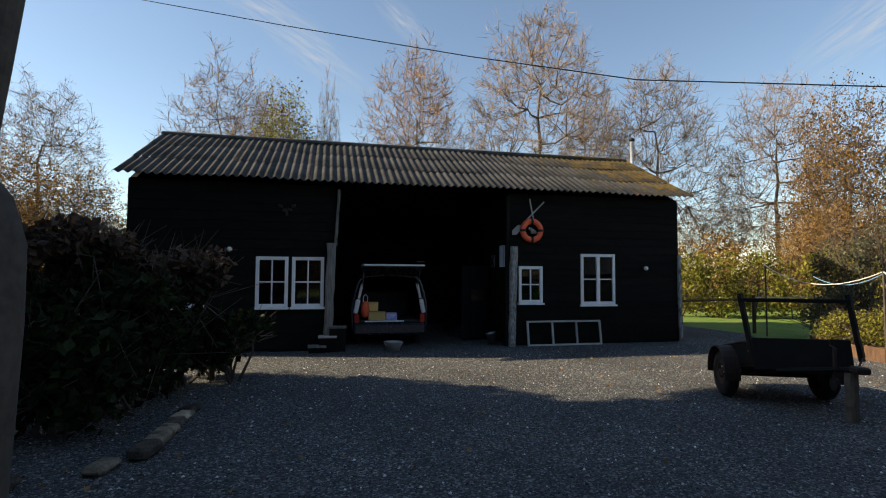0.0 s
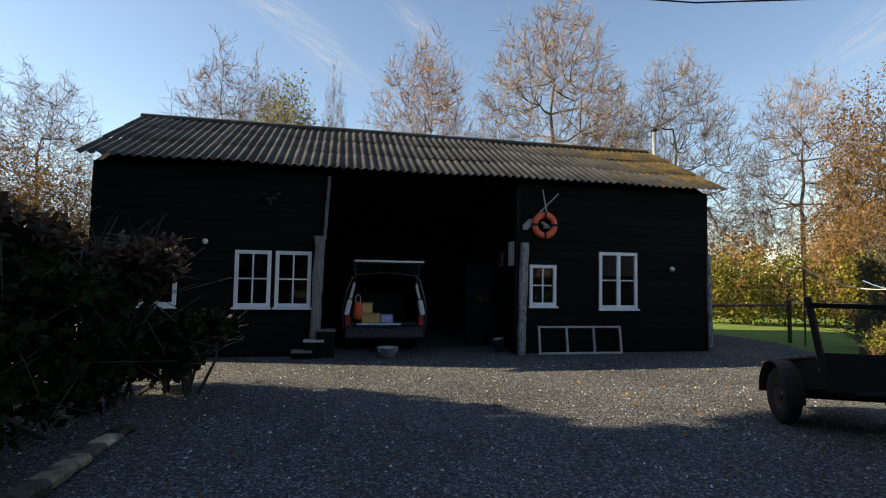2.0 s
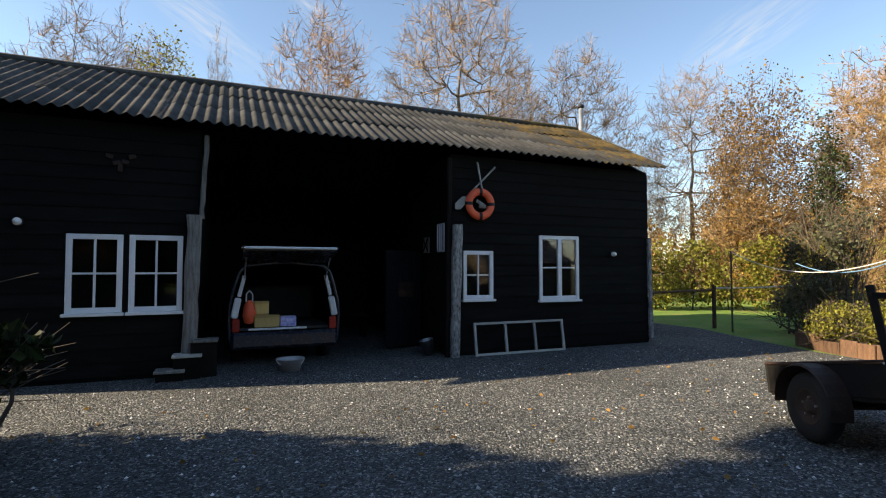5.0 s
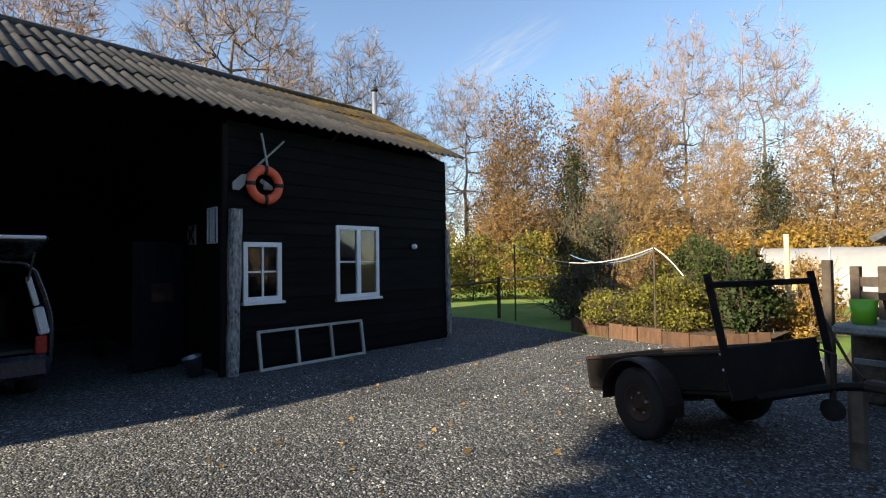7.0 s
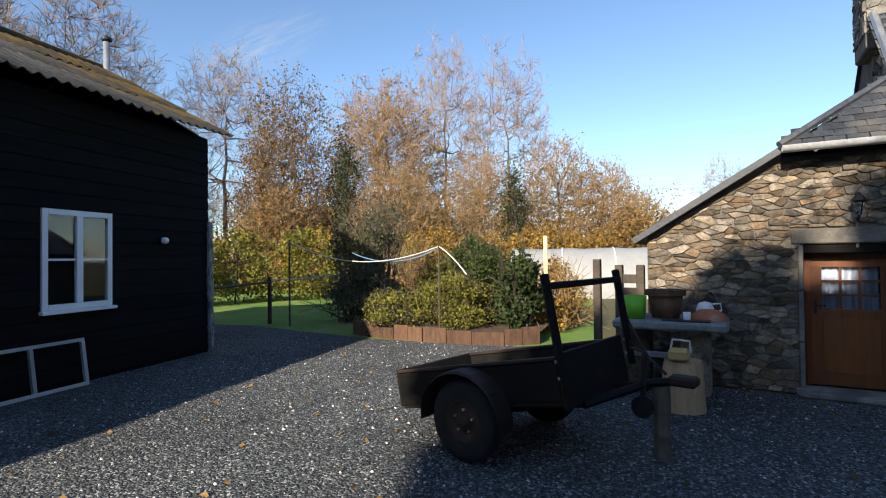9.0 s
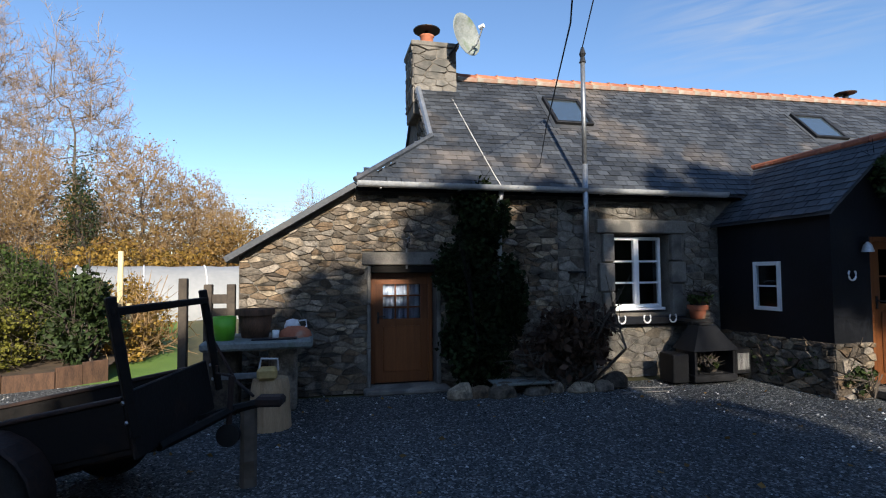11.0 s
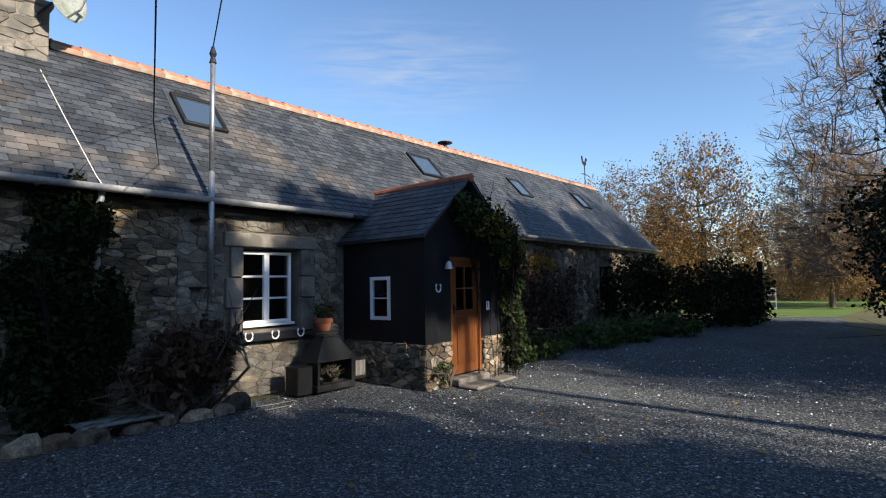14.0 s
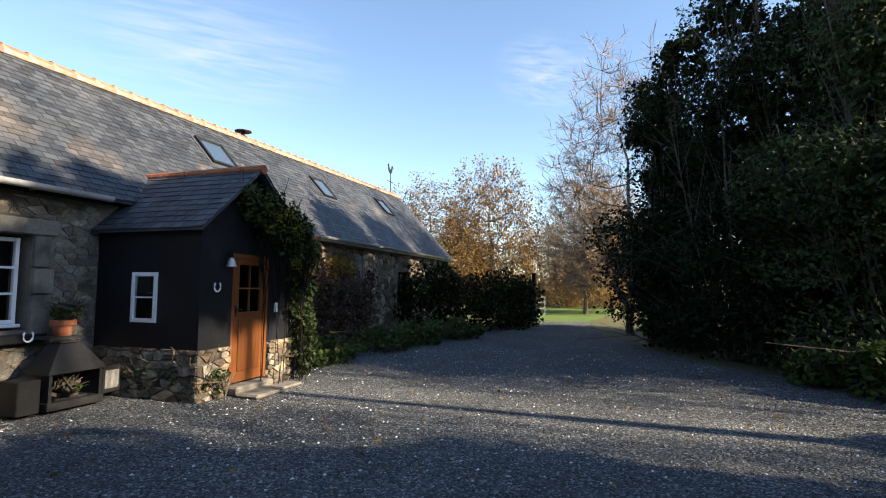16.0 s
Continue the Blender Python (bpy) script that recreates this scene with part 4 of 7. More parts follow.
part("propeller", cuboid(cuboid(bmesh.new(), -0.1, 0.1, -0.02, 0.0, -0.02, 0.05, 0.01, Matrix.Rotation(0.5, 4, "Y")), -0.03, 0.12, -0.03, 0.01, -0.08, -0.01, 0.01), M["weathered"], ring)


def oar(a, b, blade):
    a, b = Vector(a), Vector(b)
    o = thing("oar", "old pale wooden oar hung crossed on the barn wall", "oar", group="crossed oars")
    part("shaft", tube(bmesh.new(), [a, a.lerp(b, 0.5), b], 0.018, 8), M["greywood"], o)
    if blade:
        d = (b - a).normalized()
        s = d.cross(Vector((0, 1, 0))).normalized()
        bm = bmesh.new()
        out = [b - s * 0.02, b + d * 0.06 - s * 0.07, b + d * 0.26 - s * 0.075, b + d * 0.33, b + d * 0.26 + s * 0.075, b + d * 0.06 + s * 0.07, b + s * 0.02]
        f = bm.faces.new([bm.verts.new(p) for p in out])
        g = bmesh.ops.extrude_face_region(bm, geom=[f])["geom"]
        bmesh.ops.translate(bm, verts=[q for q in g if isinstance(q, bmesh.types.BMVert)], vec=(0, -0.02, 0))
        bmesh.ops.recalc_face_normals(bm, faces=bm.faces)
        part("blade", bm, M["greywood"], o)


oar((2.22, BY - 0.06, 3.6), (1.6, BY - 0.06, 2.98), True)
oar((1.82, BY - 0.09, 3.66), (1.94, BY - 0.09, 3.05), False)


def bulkhead(x, z):
    t = thing("wall_lamp", "small round white bulkhead lamp on the barn wall", "lamp", Matrix.Translation((x, BY - 0.03, z)) @ Matrix.Rotation(math.pi / 2, 4, "X"), group="barn wall lamps")
    part("base", lathe(bmesh.new(), [(0.0, 0), (0.06, 0), (0.06, 0.03), (0.0, 0.03)], 14), M["iron"], t)
    part("shade", lathe(bmesh.new(), [(0.05, 0.03), (0.055, 0.06), (0.04, 0.1), (0.0, 0.115)], 14), M["white"], t, smooth=True)


bulkhead(5.08, 1.94)
bulkhead(-5.22, 2.28)
sg = thing("wall_bracket", "small rusty iron ornament on the black boards", "ornament", Matrix.Translation((-4.03, BY - 0.03, 3.2)))
for k, (dx, dz) in enumerate(((-0.16, 0.03), (-0.05, 0.0), (0.06, 0.02), (0.17, 0.04))):
    part("bar", boxed(dx - 0.05, dx + 0.05, -0.02, 0.02, dz - 0.03, dz + 0.035, 0.008, Matrix.Rotation(0.3 * (-1) ** k, 4, "Y")), M["rust"], sg)
part("bar", boxed(-0.03, 0.03, -0.02, 0.02, -0.14, -0.02, 0.006), M["rust"], sg)

# cold frame leaning on the wall
cf = thing("cold_frame", "old pale timber three-light glazing frame leaning on the barn", "frame", Matrix.Translation((1.72, BY - 0.2, 0.0)) @ Matrix.Rotation(radians(-9), 4, "X"))
CW, CHH = 2.0, 0.62
for z in (0.0, CHH - 0.045):
    part("rail", boxed(0, CW, -0.02, 0.02, z, z + 0.045, 0.004), M["greywood"], cf)
for k in range(4):
    x = k * (CW - 0.045) / 3
    part("stile", boxed(x, x + 0.045, -0.021, 0.021, 0.045, CHH - 0.045), M["greywood"], cf)

# inside the open bay
win = window("window_6", "white barred opening in the bay wall", 0.34, 0.55, 3, 1, Matrix.Translation((1.24, BY + 0.5, 1.95)) @ Matrix.Rotation(-math.pi / 2, 4, "Z"), frame_t=0.025, bar=0.014, depth=0.03, sill=False)
bd = thing("barn_door", "grey-blue plank stable door standing open in the bay", "door", Matrix.Translation((1.22, 15.4, 0.05)) @ Matrix.Rotation(radians(200), 4, "Z"))
for k in range(5):
    part("plank", boxed(k * 0.18, k * 0.18 + 0.176, -0.02, 0.02, 0, 1.95, 0.004), M["slateblack"], bd)
for z in (0.9, 1.75, 0.15):
    part("rail", boxed(0.0, 0.9, -0.045, -0.021, z, z + 0.1, 0.004), M["slateblack"], bd)
part("patch", boxed(0.2, 0.6, 0.021, 0.03, 1.0, 1.3), M["rust"], bd)
xs = thing("cross_board", "pale square board with a dark cross", "sign", Matrix.Translation((1.29, 15.2, 2.12)))
part("board", boxed(-0.02, 0, -0.16, 0.16, -0.16, 0.16), M["weathered"], xs)
for s in (-1, 1):
    part("bar", boxed(-0.035, -0.021, -0.2, 0.2, -0.015, 0.015, 0, Matrix.Rotation(s * 0.785, 4, "X")), M["black"], xs)
# white strip stands in for daylight through a gap; the wall is solid
part("slit", boxed(0.0, 0.28, BYB - 0.02, BYB - 0.004, 2.2, 2.24), M["white"], barn, "thin white strip painted as daylight through the back wall")
bench = thing("workbench", "dark low bench against the back of the bay", "bench", Matrix.Translation((0.1, 17.4, 0)))
part("top", boxed(-0.45, 0.45, -0.2, 0.2, 0.5, 0.56, 0.01), M["dark"], bench)
for x in (-0.4, 0.36):
    for y in (-0.18, 0.14):
        part("leg", boxed(x, x + 0.05, y, y + 0.05, 0, 0.5), M["dark"], bench)
steps = thing("steps", "short dark wooden steps at the barn opening", "steps", Matrix.Translation((-3.2, BY - 0.45, 0)))
for k in range(3):
    part("tread", boxed(-0.3 + 0.22 * k, 0.1 + 0.22 * k, 0.0 + 0.08 * k, 0.3 + 0.08 * k, 0.12 + 0.2 * k, 0.16 + 0.2 * k, 0.005), M["weathered"] if k != 1 else M["greywood"], steps)
    part("riser", boxed(-0.28 + 0.22 * k, 0.08 + 0.22 * k, 0.04 + 0.08 * k, 0.28 + 0.08 * k, 0.0, 0.12 + 0.2 * k), M["dark"], steps)
bk = thing("bucket", "dented grey metal bucket tipped by the barn post", "bucket", Matrix.Translation((0.98, 14.25, 0.03)) @ Matrix.Rotation(radians(-14), 4, "Y"))
part("body", lathe(bmesh.new(), [(0.0, 0.02), (0.1, 0.02), (0.1, 0.0), (0.135, 0.27), (0.142, 0.275), (0.13, 0.27), (0.097, 0.03), (0.0, 0.03)], 20), M["steel"], bk, smooth=True)
bs = thing("basin", "round grey plastic basin with a white wire handle", "basin", Matrix.Translation((-1.6, 13.75, 0.0)))
part("body", lathe(bmesh.new(), [(0.0, 0.01), (0.15, 0.0), (0.21, 0.19), (0.225, 0.2), (0.2, 0.185), (0.14, 0.02), (0.0, 0.02)], 24), M["zinc"], bs, smooth=True)
part("handle", tube(bmesh.new(), [(0.215 * math.cos(a), -0.02 - 0.12 * math.sin(a), 0.19 - 0.1 * math.sin(a)) for a in [k * math.pi / 10 for k in range(11)]], 0.007, 6), M["white"], bs)

# ---- estate car backed into the bay, tailgate raised ----
car = thing("car", "dark estate van with its tailgate raised and boot full of boxes", "car", Matrix.Translation((-1.62, 14.3, 0.0)))


def car_shell():
    """Outer skin as stations along y, open at the back."""
    bm = bmesh.new()
    prof = [(-0.80, 0.32), (-0.86, 0.5), (-0.875, 0.85), (-0.86, 1.05), (-0.80, 1.3), (-0.72, 1.56), (-0.62, 1.66), (0.0, 1.72)]
    prof = prof + [(-x, z) for x, z in prof[-2::-1]]
    rings = []
    for y, s, top, base in ((0.0, 1, 1, 0), (0.1, 1, 1, 0), (1.0, 1.0, 1.0, 0), (2.4, 1.0, 1.0, 0), (2.9, 0.98, 0.97, 0), (3.3, 0.96, 0.62, 0), (4.1, 0.9, 0.55, 0)):
        rings.append([bm.verts.new((x * s, y, 0.32 + (z - 0.32) * (top if z > 1.0 else 1))) for x, z in prof])
    for a, b in zip(rings, rings[1:]):
        for k in range(len(prof) - 1):
            bm.faces.new((a[k], b[k], b[k + 1], a[k + 1]))
    bm.faces.new(rings[-1])
    return bm


shell = part("body", car_shell(), M["carpaint"], car, smooth=True)
sd = shell.modifiers.new("thick", "SOLIDIFY")
sd.thickness, sd.offset = 0.05, -1
part("boot_floor", boxed(-0.72, 0.72, 0.02, 1.5, 0.6, 0.64), M["carinside"], car)
part("seat_back", boxed(-0.66, 0.66, 1.35, 1.5, 0.64, 1.3, 0.05), M["carinside"], car)
part("loading_sill", boxed(-0.6, 0.35, -0.03, 0.05, 0.6, 0.635, 0.01), M["lampclear"], car)
bp_ = part("bumper", boxed(-0.87, 0.87, -0.1, 0.1, 0.3, 0.58, 0.05), M["carpaint"], car)
for s in (-1, 1):
    part("trim", boxed(-0.06, 0.06, -0.03, 0.03, 0.58, 0.8, 0.015, Matrix.Translation((s * 0.79, -0.01, 0))), M["lampred"], car)
    lm = Matrix.Translation((s * 0.79, -0.02, 0.98)) @ Matrix.Rotation(s * -0.2, 4, "Y")
    lamp_ = part("tail_light", boxed(-0.055, 0.055, -0.03, 0.05, -0.17, 0.17, 0.02, lm), M["lampclear"], car)
    part("pillar", boxed(-0.03, 0.03, -0.02, 0.05, -0.16, 0.2, 0.01, Matrix.Translation((s * 0.71, -0.01, 1.32)) @ Matrix.Rotation(s * -0.24, 4, "Y")), M["lampclear"], car)
    for y in (0.75, 3.2):
        wh = part("wheel", lathe(bmesh.new(), [(0.0, -0.08), (0.19, -0.09), (0.2, -0.07), (0.3, -0.09), (0.31, 0), (0.3, 0.09), (0.2, 0.07), (0.0, 0.08)], 24, Matrix.Translation((s * 0.76, y, 0.31)) @ Matrix.Rotation(math.pi / 2, 4, "Y")), M["rubber"], car, smooth=True)
gate_ = part("tailgate", cuboid(bmesh.new(), -0.74, 0.74, -0.82, 0.05, 1.72, 1.8, 0.03, Matrix.Translation((0, 0, 0)) @ Matrix.Translation((0, 0.05, 1.72)) @ Matrix.Rotation(radians(-13), 4, "X") @ Matrix.Translation((0, -0.05, -1.72))), M["carpaint"], car)
part("tailgate_edge", boxed(-0.7, 0.7, -0.87, -0.8, 1.93, 1.97, 0.012), M["lampclear"], car, "pale tailgate edge")
for s in (-1, 1):
    part("gas_strut", tube(bmesh.new(), [(s * 0.66, 0.0, 1.45), (s * 0.66, -0.45, 1.8)], 0.012, 6), M["steel"], car)
bx = thing("storage_crate", "yellow wooden crate in the car boot", "crate", Matrix.Translation((-1.92, 14.45, 0.64)), group="boxes in the boot")
part("body", boxed(-0.2, 0.2, -0.12, 0.12, 0, 0.2, 0.01), M["yellowbox"], bx)
part("rim", boxed(-0.21, 0.21, -0.13, 0.13, 0.17, 0.202, 0.005), M["yellowbox"], bx)
copy_thing(bx, Matrix.Translation((-2.0, 14.62, 0.844)) @ Matrix.Diagonal((0.6, 0.8, 1.1, 1)))
tagged(part("printed_box", boxed(-1.7, -1.44, 14.36, 14.58, 0.642, 0.81, 0.006), M["bluebox"]), "blue and white printed carton in the car boot", "carton")
bag = thing("orange_bag", "orange plastic bag hung inside the car boot", "bag", Matrix.Translation((-2.2, 14.4, 0.7)))
part("body", lathe(bmesh.new(), [(0.0, 0.0), (0.08, 0.02), (0.11, 0.15), (0.09, 0.3), (0.05, 0.38), (0.0, 0.4)], 12), M["orange"], bag, smooth=True)
part("handle", tube(bmesh.new(), [(-0.05, 0, 0.38), (-0.05, 0, 0.5), (0.0, 0, 0.56), (0.05, 0, 0.5), (0.05, 0, 0.38)], 0.012, 6), M["lampclear"], bag)

# flue of the workshop stove
fl = thing("flue_pipe", "tall galvanised stove flue with a cowl beside the barn gable", "flue", Matrix.Translation((6.95, 17.35, 0)))
part("pipe", tube(bmesh.new(), [(-0.85, 0, 2.05), (-0.2, 0, 2.05), (-0.03, 0, 2.1), (0, 0, 2.3), (0, 0, 4.3), (0, 0, 6.32)], 0.065, 14), M["steel"], fl, smooth=True)
for z in (3.0, 4.1):
    part("bracket", boxed(-0.86, 0.07, -0.015, 0.015, z, z + 0.03), M["iron"], fl)
part("cowl", lathe(bmesh.new(), [(0.085, 6.34), (0.1, 6.36), (0.1, 6.41), (0.0, 6.48)], 14), M["iron"], fl)
for k in range(3):
    a = k * 2.1
    part("cowl_leg", boxed(0.055 * math.cos(a) - 0.006, 0.055 * math.cos(a) + 0.006, 0.055 * math.sin(a) - 0.006, 0.055 * math.sin(a) + 0.006, 6.3, 6.36), M["iron"], fl)

# ---- trailer ----
TM = Matrix.Translation((3.17, 8.08, 0)) @ Matrix.Rotation(radians(-23.6), 4, "Z")
tilt = Matrix.Translation((0, 0, 0.325)) @ Matrix.Rotation(radians(-11), 4, "X") @ Matrix.Translation((0, 0, -0.325))
tr_ = thing("trailer", "old rusty black box trailer resting on a wooden post", "trailer", TM)
TW, TF, TR = 0.54, -0.84, 0.8
for s in (-1, 1):
    part("side_panel", boxed(s * TW - 0.015, s * TW + 0.015, TF, TR, 0.43, 0.72, 0.008, tilt), M["oldblack"], tr_)
    part("top_rail", boxed(s * TW - 0.03, s * TW + 0.03, TF, TR, 0.722, 0.748, 0.006, tilt), M["rust"], tr_)
part("floor_panel", boxed(-TW, TW, TF, TR, 0.4, 0.43, 0, tilt), M["oldblack"], tr_)
part("tail_panel", boxed(-TW - 0.02, TW + 0.02, TR, TR + 0.03, 0.42, 0.75, 0.01, tilt), M["oldblack"], tr_)
part("front_panel", boxed(-TW - 0.02, TW + 0.06, TF - 0.03, TF, 0.36, 0.77, 0.01, tilt), M["oldblack"], tr_)
part("chassis_rail", boxed(-0.3, -0.24, TF, TR - 0.1, 0.33, 0.398, 0.004, tilt), M["rust"], tr_)
part("chassis_rail", boxed(0.24, 0.3, TF, TR - 0.1, 0.33, 0.398, 0.004, tilt), M["rust"], tr_)
part("axle", tube(bmesh.new(), [(-0.55, 0, 0.325), (0.55, 0, 0.325)], 0.03, 8), M["rust"], tr_)
for s in (-1, 1):
    wm = Matrix.Translation((s * 0.63, 0, 0.325)) @ Matrix.Rotation(s * math.pi / 2, 4, "Y")
    w_ = part("wheel", lathe(bmesh.new(), [(0.17, -0.07), (0.2, -0.085), (0.28, -0.085), (0.315, -0.055), (0.325, 0.0), (0.315, 0.055), (0.28, 0.085), (0.2, 0.085), (0.17, 0.07)], 32, wm), M["rubber"], tr_, smooth=True)
    part("rim", lathe(bmesh.new(), [(0.0, 0.06), (0.05, 0.07), (0.06, 0.045), (0.12, 0.03), (0.15, 0.06), (0.17, 0.075), (0.175, 0.0), (0.1, -0.02), (0.0, -0.02)], 24, wm), M["rust"], w_, smooth=True)
    for k in range(5):
        a = k * 2 * math.pi / 5
        part("bolt", lathe(bmesh.new(), [(0.012, 0.03), (0.012, 0.06), (0.0, 0.062)], 6, wm @ Matrix.Translation((0.09 * math.cos(a), 0.09 * math.sin(a), 0))), M["steel"], w_)
    # mudguard: a folded arc over the wheel
    bm = bmesh.new()
    ring_ = []
    for k in range(13):
        a = radians(-8 + 196 * k / 12)
        rr = 0.39
        ring_.append([bm.verts.new((s * x, rr * math.cos(a), 0.34 + (rr + dz) * math.sin(a))) for x, dz in ((TW + 0.02, 0.0), (TW + 0.21, 0.0), (TW + 0.225, -0.02), (TW + 0.21, -0.006), (TW + 0.02, -0.006))])
    for a, b in zip(ring_, ring_[1:]):
        for k in range(4):
            bm.faces.new((a[k], a[k + 1], b[k + 1], b[k]))
    part("mudguard", bm, M["rust"], tr_, smooth=False)
for x, foot in ((-0.67, -0.57), (0.6, 0.68)):
    a, b = tilt @ Vector((foot, TF - 0.05, 0.5)), Vector((x, -0.73, 1.5))
    q = (b - a).to_track_quat("Z", "Y").to_matrix().to_4x4()
    post = part("headboard_post", boxed(-0.032, 0.032, -0.028, 0.028, 0, (b - a).length, 0.008, Matrix.Translation(a) @ q), M["oldblack"], tr_)
    for z in (0.1, 0.22):
        part("bolt", lathe(bmesh.new(), [(0.013, 0.028), (0.013, 0.04), (0.0, 0.043)], 6, Matrix.Translation(a) @ q @ Matrix.Translation((0, 0, z)) @ Matrix.Rotation(math.pi / 2, 4, "X")), M["steel"], post)
part("headboard_rail", boxed(-0.69, 0.62, -0.775, -0.735, 1.39, 1.44, 0.006), M["oldblack"], tr_)
for x in (-0.36, 0.36):
    part("spring", tube(bmesh.new(), [(x, -0.4, 0.42), (x, -0.2, 0.37), (x, 0, 0.355), (x, 0.2, 0.37), (x, 0.4, 0.33)], 0.02, 6), M["rust"], tr_)
part("tie_rod", tube(bmesh.new(), [tilt @ Vector((0.66, TF - 0.06, 1.0)), (0.62, -1.0, 0.75), (0.45, -1.2, 0.66)], 0.012, 6), M["rust"], tr_)
for x in (-0.3, 0.32):
    part("drawbar", tube(bmesh.new(), [(x, TF, 0.52), (0.3, -1.1, 0.6), (0.38, -1.3, 0.63)], 0.035, 6), M["oldblack"], tr_)
part("coupling", boxed(0.31, 0.45, -1.46, -1.25, 0.6, 0.68, 0.02), M["rust"], tr_)
jw = part("jockey_wheel", lathe(bmesh.new(), [(0.0, -0.03), (0.06, -0.03), (0.1, -0.025), (0.1, 0.025), (0.06, 0.03), (0.0, 0.03)], 18, Matrix.Translation((0.25, -1.08, 0.42)) @ Matrix.Diagonal((0.85, 0.85, 0.85, 1)) @ Matrix.Rotation(math.pi / 2, 4, "Y")), M["rubber"], tr_)
part("jockey_stem", tube(bmesh.new(), [(0.25, -1.08, 0.42), (0.25, -1.1, 0.86)], 0.022, 8), M["rust"], jw)
part("crank", tube(bmesh.new(), [(0.25, -1.1, 0.86), (0.25, -0.99, 0.88), (0.25, -0.99, 0.94)], 0.01, 6), M["rust"], jw)
rough_post("prop_post", "short square timber post propping the trailer drawbar", 3.03, 6.84, 0.0, 0.6, 0.12, 0.12, "darkbark", 9, 0.01)

# ---- stone table, pots and chopping block by the cottage ----
tb = thing("stone_table", "thick mossy granite slab table beside the cottage wall", "table", HM)
part("slab", boxed(-1.72, -0.55, -1.18, -0.3, 0.8, 0.9, 0.025), M["slab"], tb)
for x, y in ((-1.55, -0.55), (-0.9, -0.55)):
    part("pier", boxed(x - 0.16, x + 0.16, y - 0.15, y + 0.15, 0, 0.798, 0.03), M["stone"], tb)


def pot(name, label, u, v, z, r0, r1, h, material, rim=True, group=""):
    t = thing(name, label, "pot", HM @ Matrix.Translation((u, v, z)), group=group)
    part("body", lathe(bmesh.new(), [(0.0, 0.0), (r0, 0.0), (r1, h), (r1 - 0.015, h), (r0 - 0.015, 0.03), (0.0, 0.03)], 24), M[material], t, smooth=True)
    if rim:
        part("rim", lathe(bmesh.new(), [(r1 - 0.01, h - 0.06), (r1 + 0.02, h - 0.06), (r1 + 0.02, h + 0.005), (r1 - 0.012, h + 0.005)], 24), M[material], t)
    return t


pot("bucket", "bright lime-green plastic bucket on the stone table", -1.5, -0.95, 0.9, 0.1, 0.125, 0.26, "green", rim=False)
pot("flower_pot", "large dark brown clay plant pot on the table", -1.2, -0.75, 0.9, 0.15, 0.2, 0.32, "sleeper")
pot("mug", "small white cup on the stone table", -0.95, -1.05, 0.9, 0.035, 0.04, 0.1, "white", rim=False)
sc = thing("saucer", "upturned terracotta saucer on the table", "saucer", HM @ Matrix.Translation((-0.75, -0.8, 0.9)))
part("dish", lathe(bmesh.new(), [(0.19, 0.0), (0.17, 0.06), (0.1, 0.11), (0.0, 0.12)], 24), M["terracotta"], sc, smooth=True)
tp = thing("teapot", "small pale watering pot with a looped handle", "pot", HM @ Matrix.Translation((-0.8, -0.5, 0.9)))
part("body", lathe(bmesh.new(), [(0.0, 0), (0.07, 0.0), (0.1, 0.08), (0.07, 0.16), (0.0, 0.18)], 16), M["white"], tp, smooth=True)
part("handle", tube(bmesh.new(), [(0.09, 0, 0.05), (0.17, 0, 0.08), (0.16, 0, 0.16), (0.08, 0, 0.15)], 0.012, 6), M["white"], tp)
tagged(part("tray", boxed(-1.2, -0.72, -1.14, -0.98, 0.902, 0.916, 0.004), M["iron"]), "flat black tray on the stone table", "tray").matrix_basis = HM
cb = thing("chopping_block", "split pale log standing as a chopping block", "log", HM @ Matrix.Translation((-0.98, -1.28, 0)))
part("log", lathe(bmesh.new(), [(0.0, 0.0), (0.22, 0.0), (0.205, 0.2), (0.2, 0.42), (0.18, 0.52), (0.0, 0.53)], 14), M["palewood"], cb)
sw = thing("chainsaw", "orange chainsaw with a bow handle on the log", "chainsaw", HM @ Matrix.Translation((-1.0, -1.42, 0.52)))
part("body", boxed(-0.1, 0.1, -0.08, 0.08, 0.01, 0.14, 0.03), M["yellowbox"], sw)
part("handle", tube(bmesh.new(), [(-0.08, 0, 0.13), (-0.06, 0, 0.23), (0.1, 0, 0.22), (0.11, 0, 0.1)], 0.013, 6), M["rope"], sw)
part("bar", boxed(-0.45, -0.1, -0.008, 0.008, 0.03, 0.09, 0.004), M["steel"], sw)

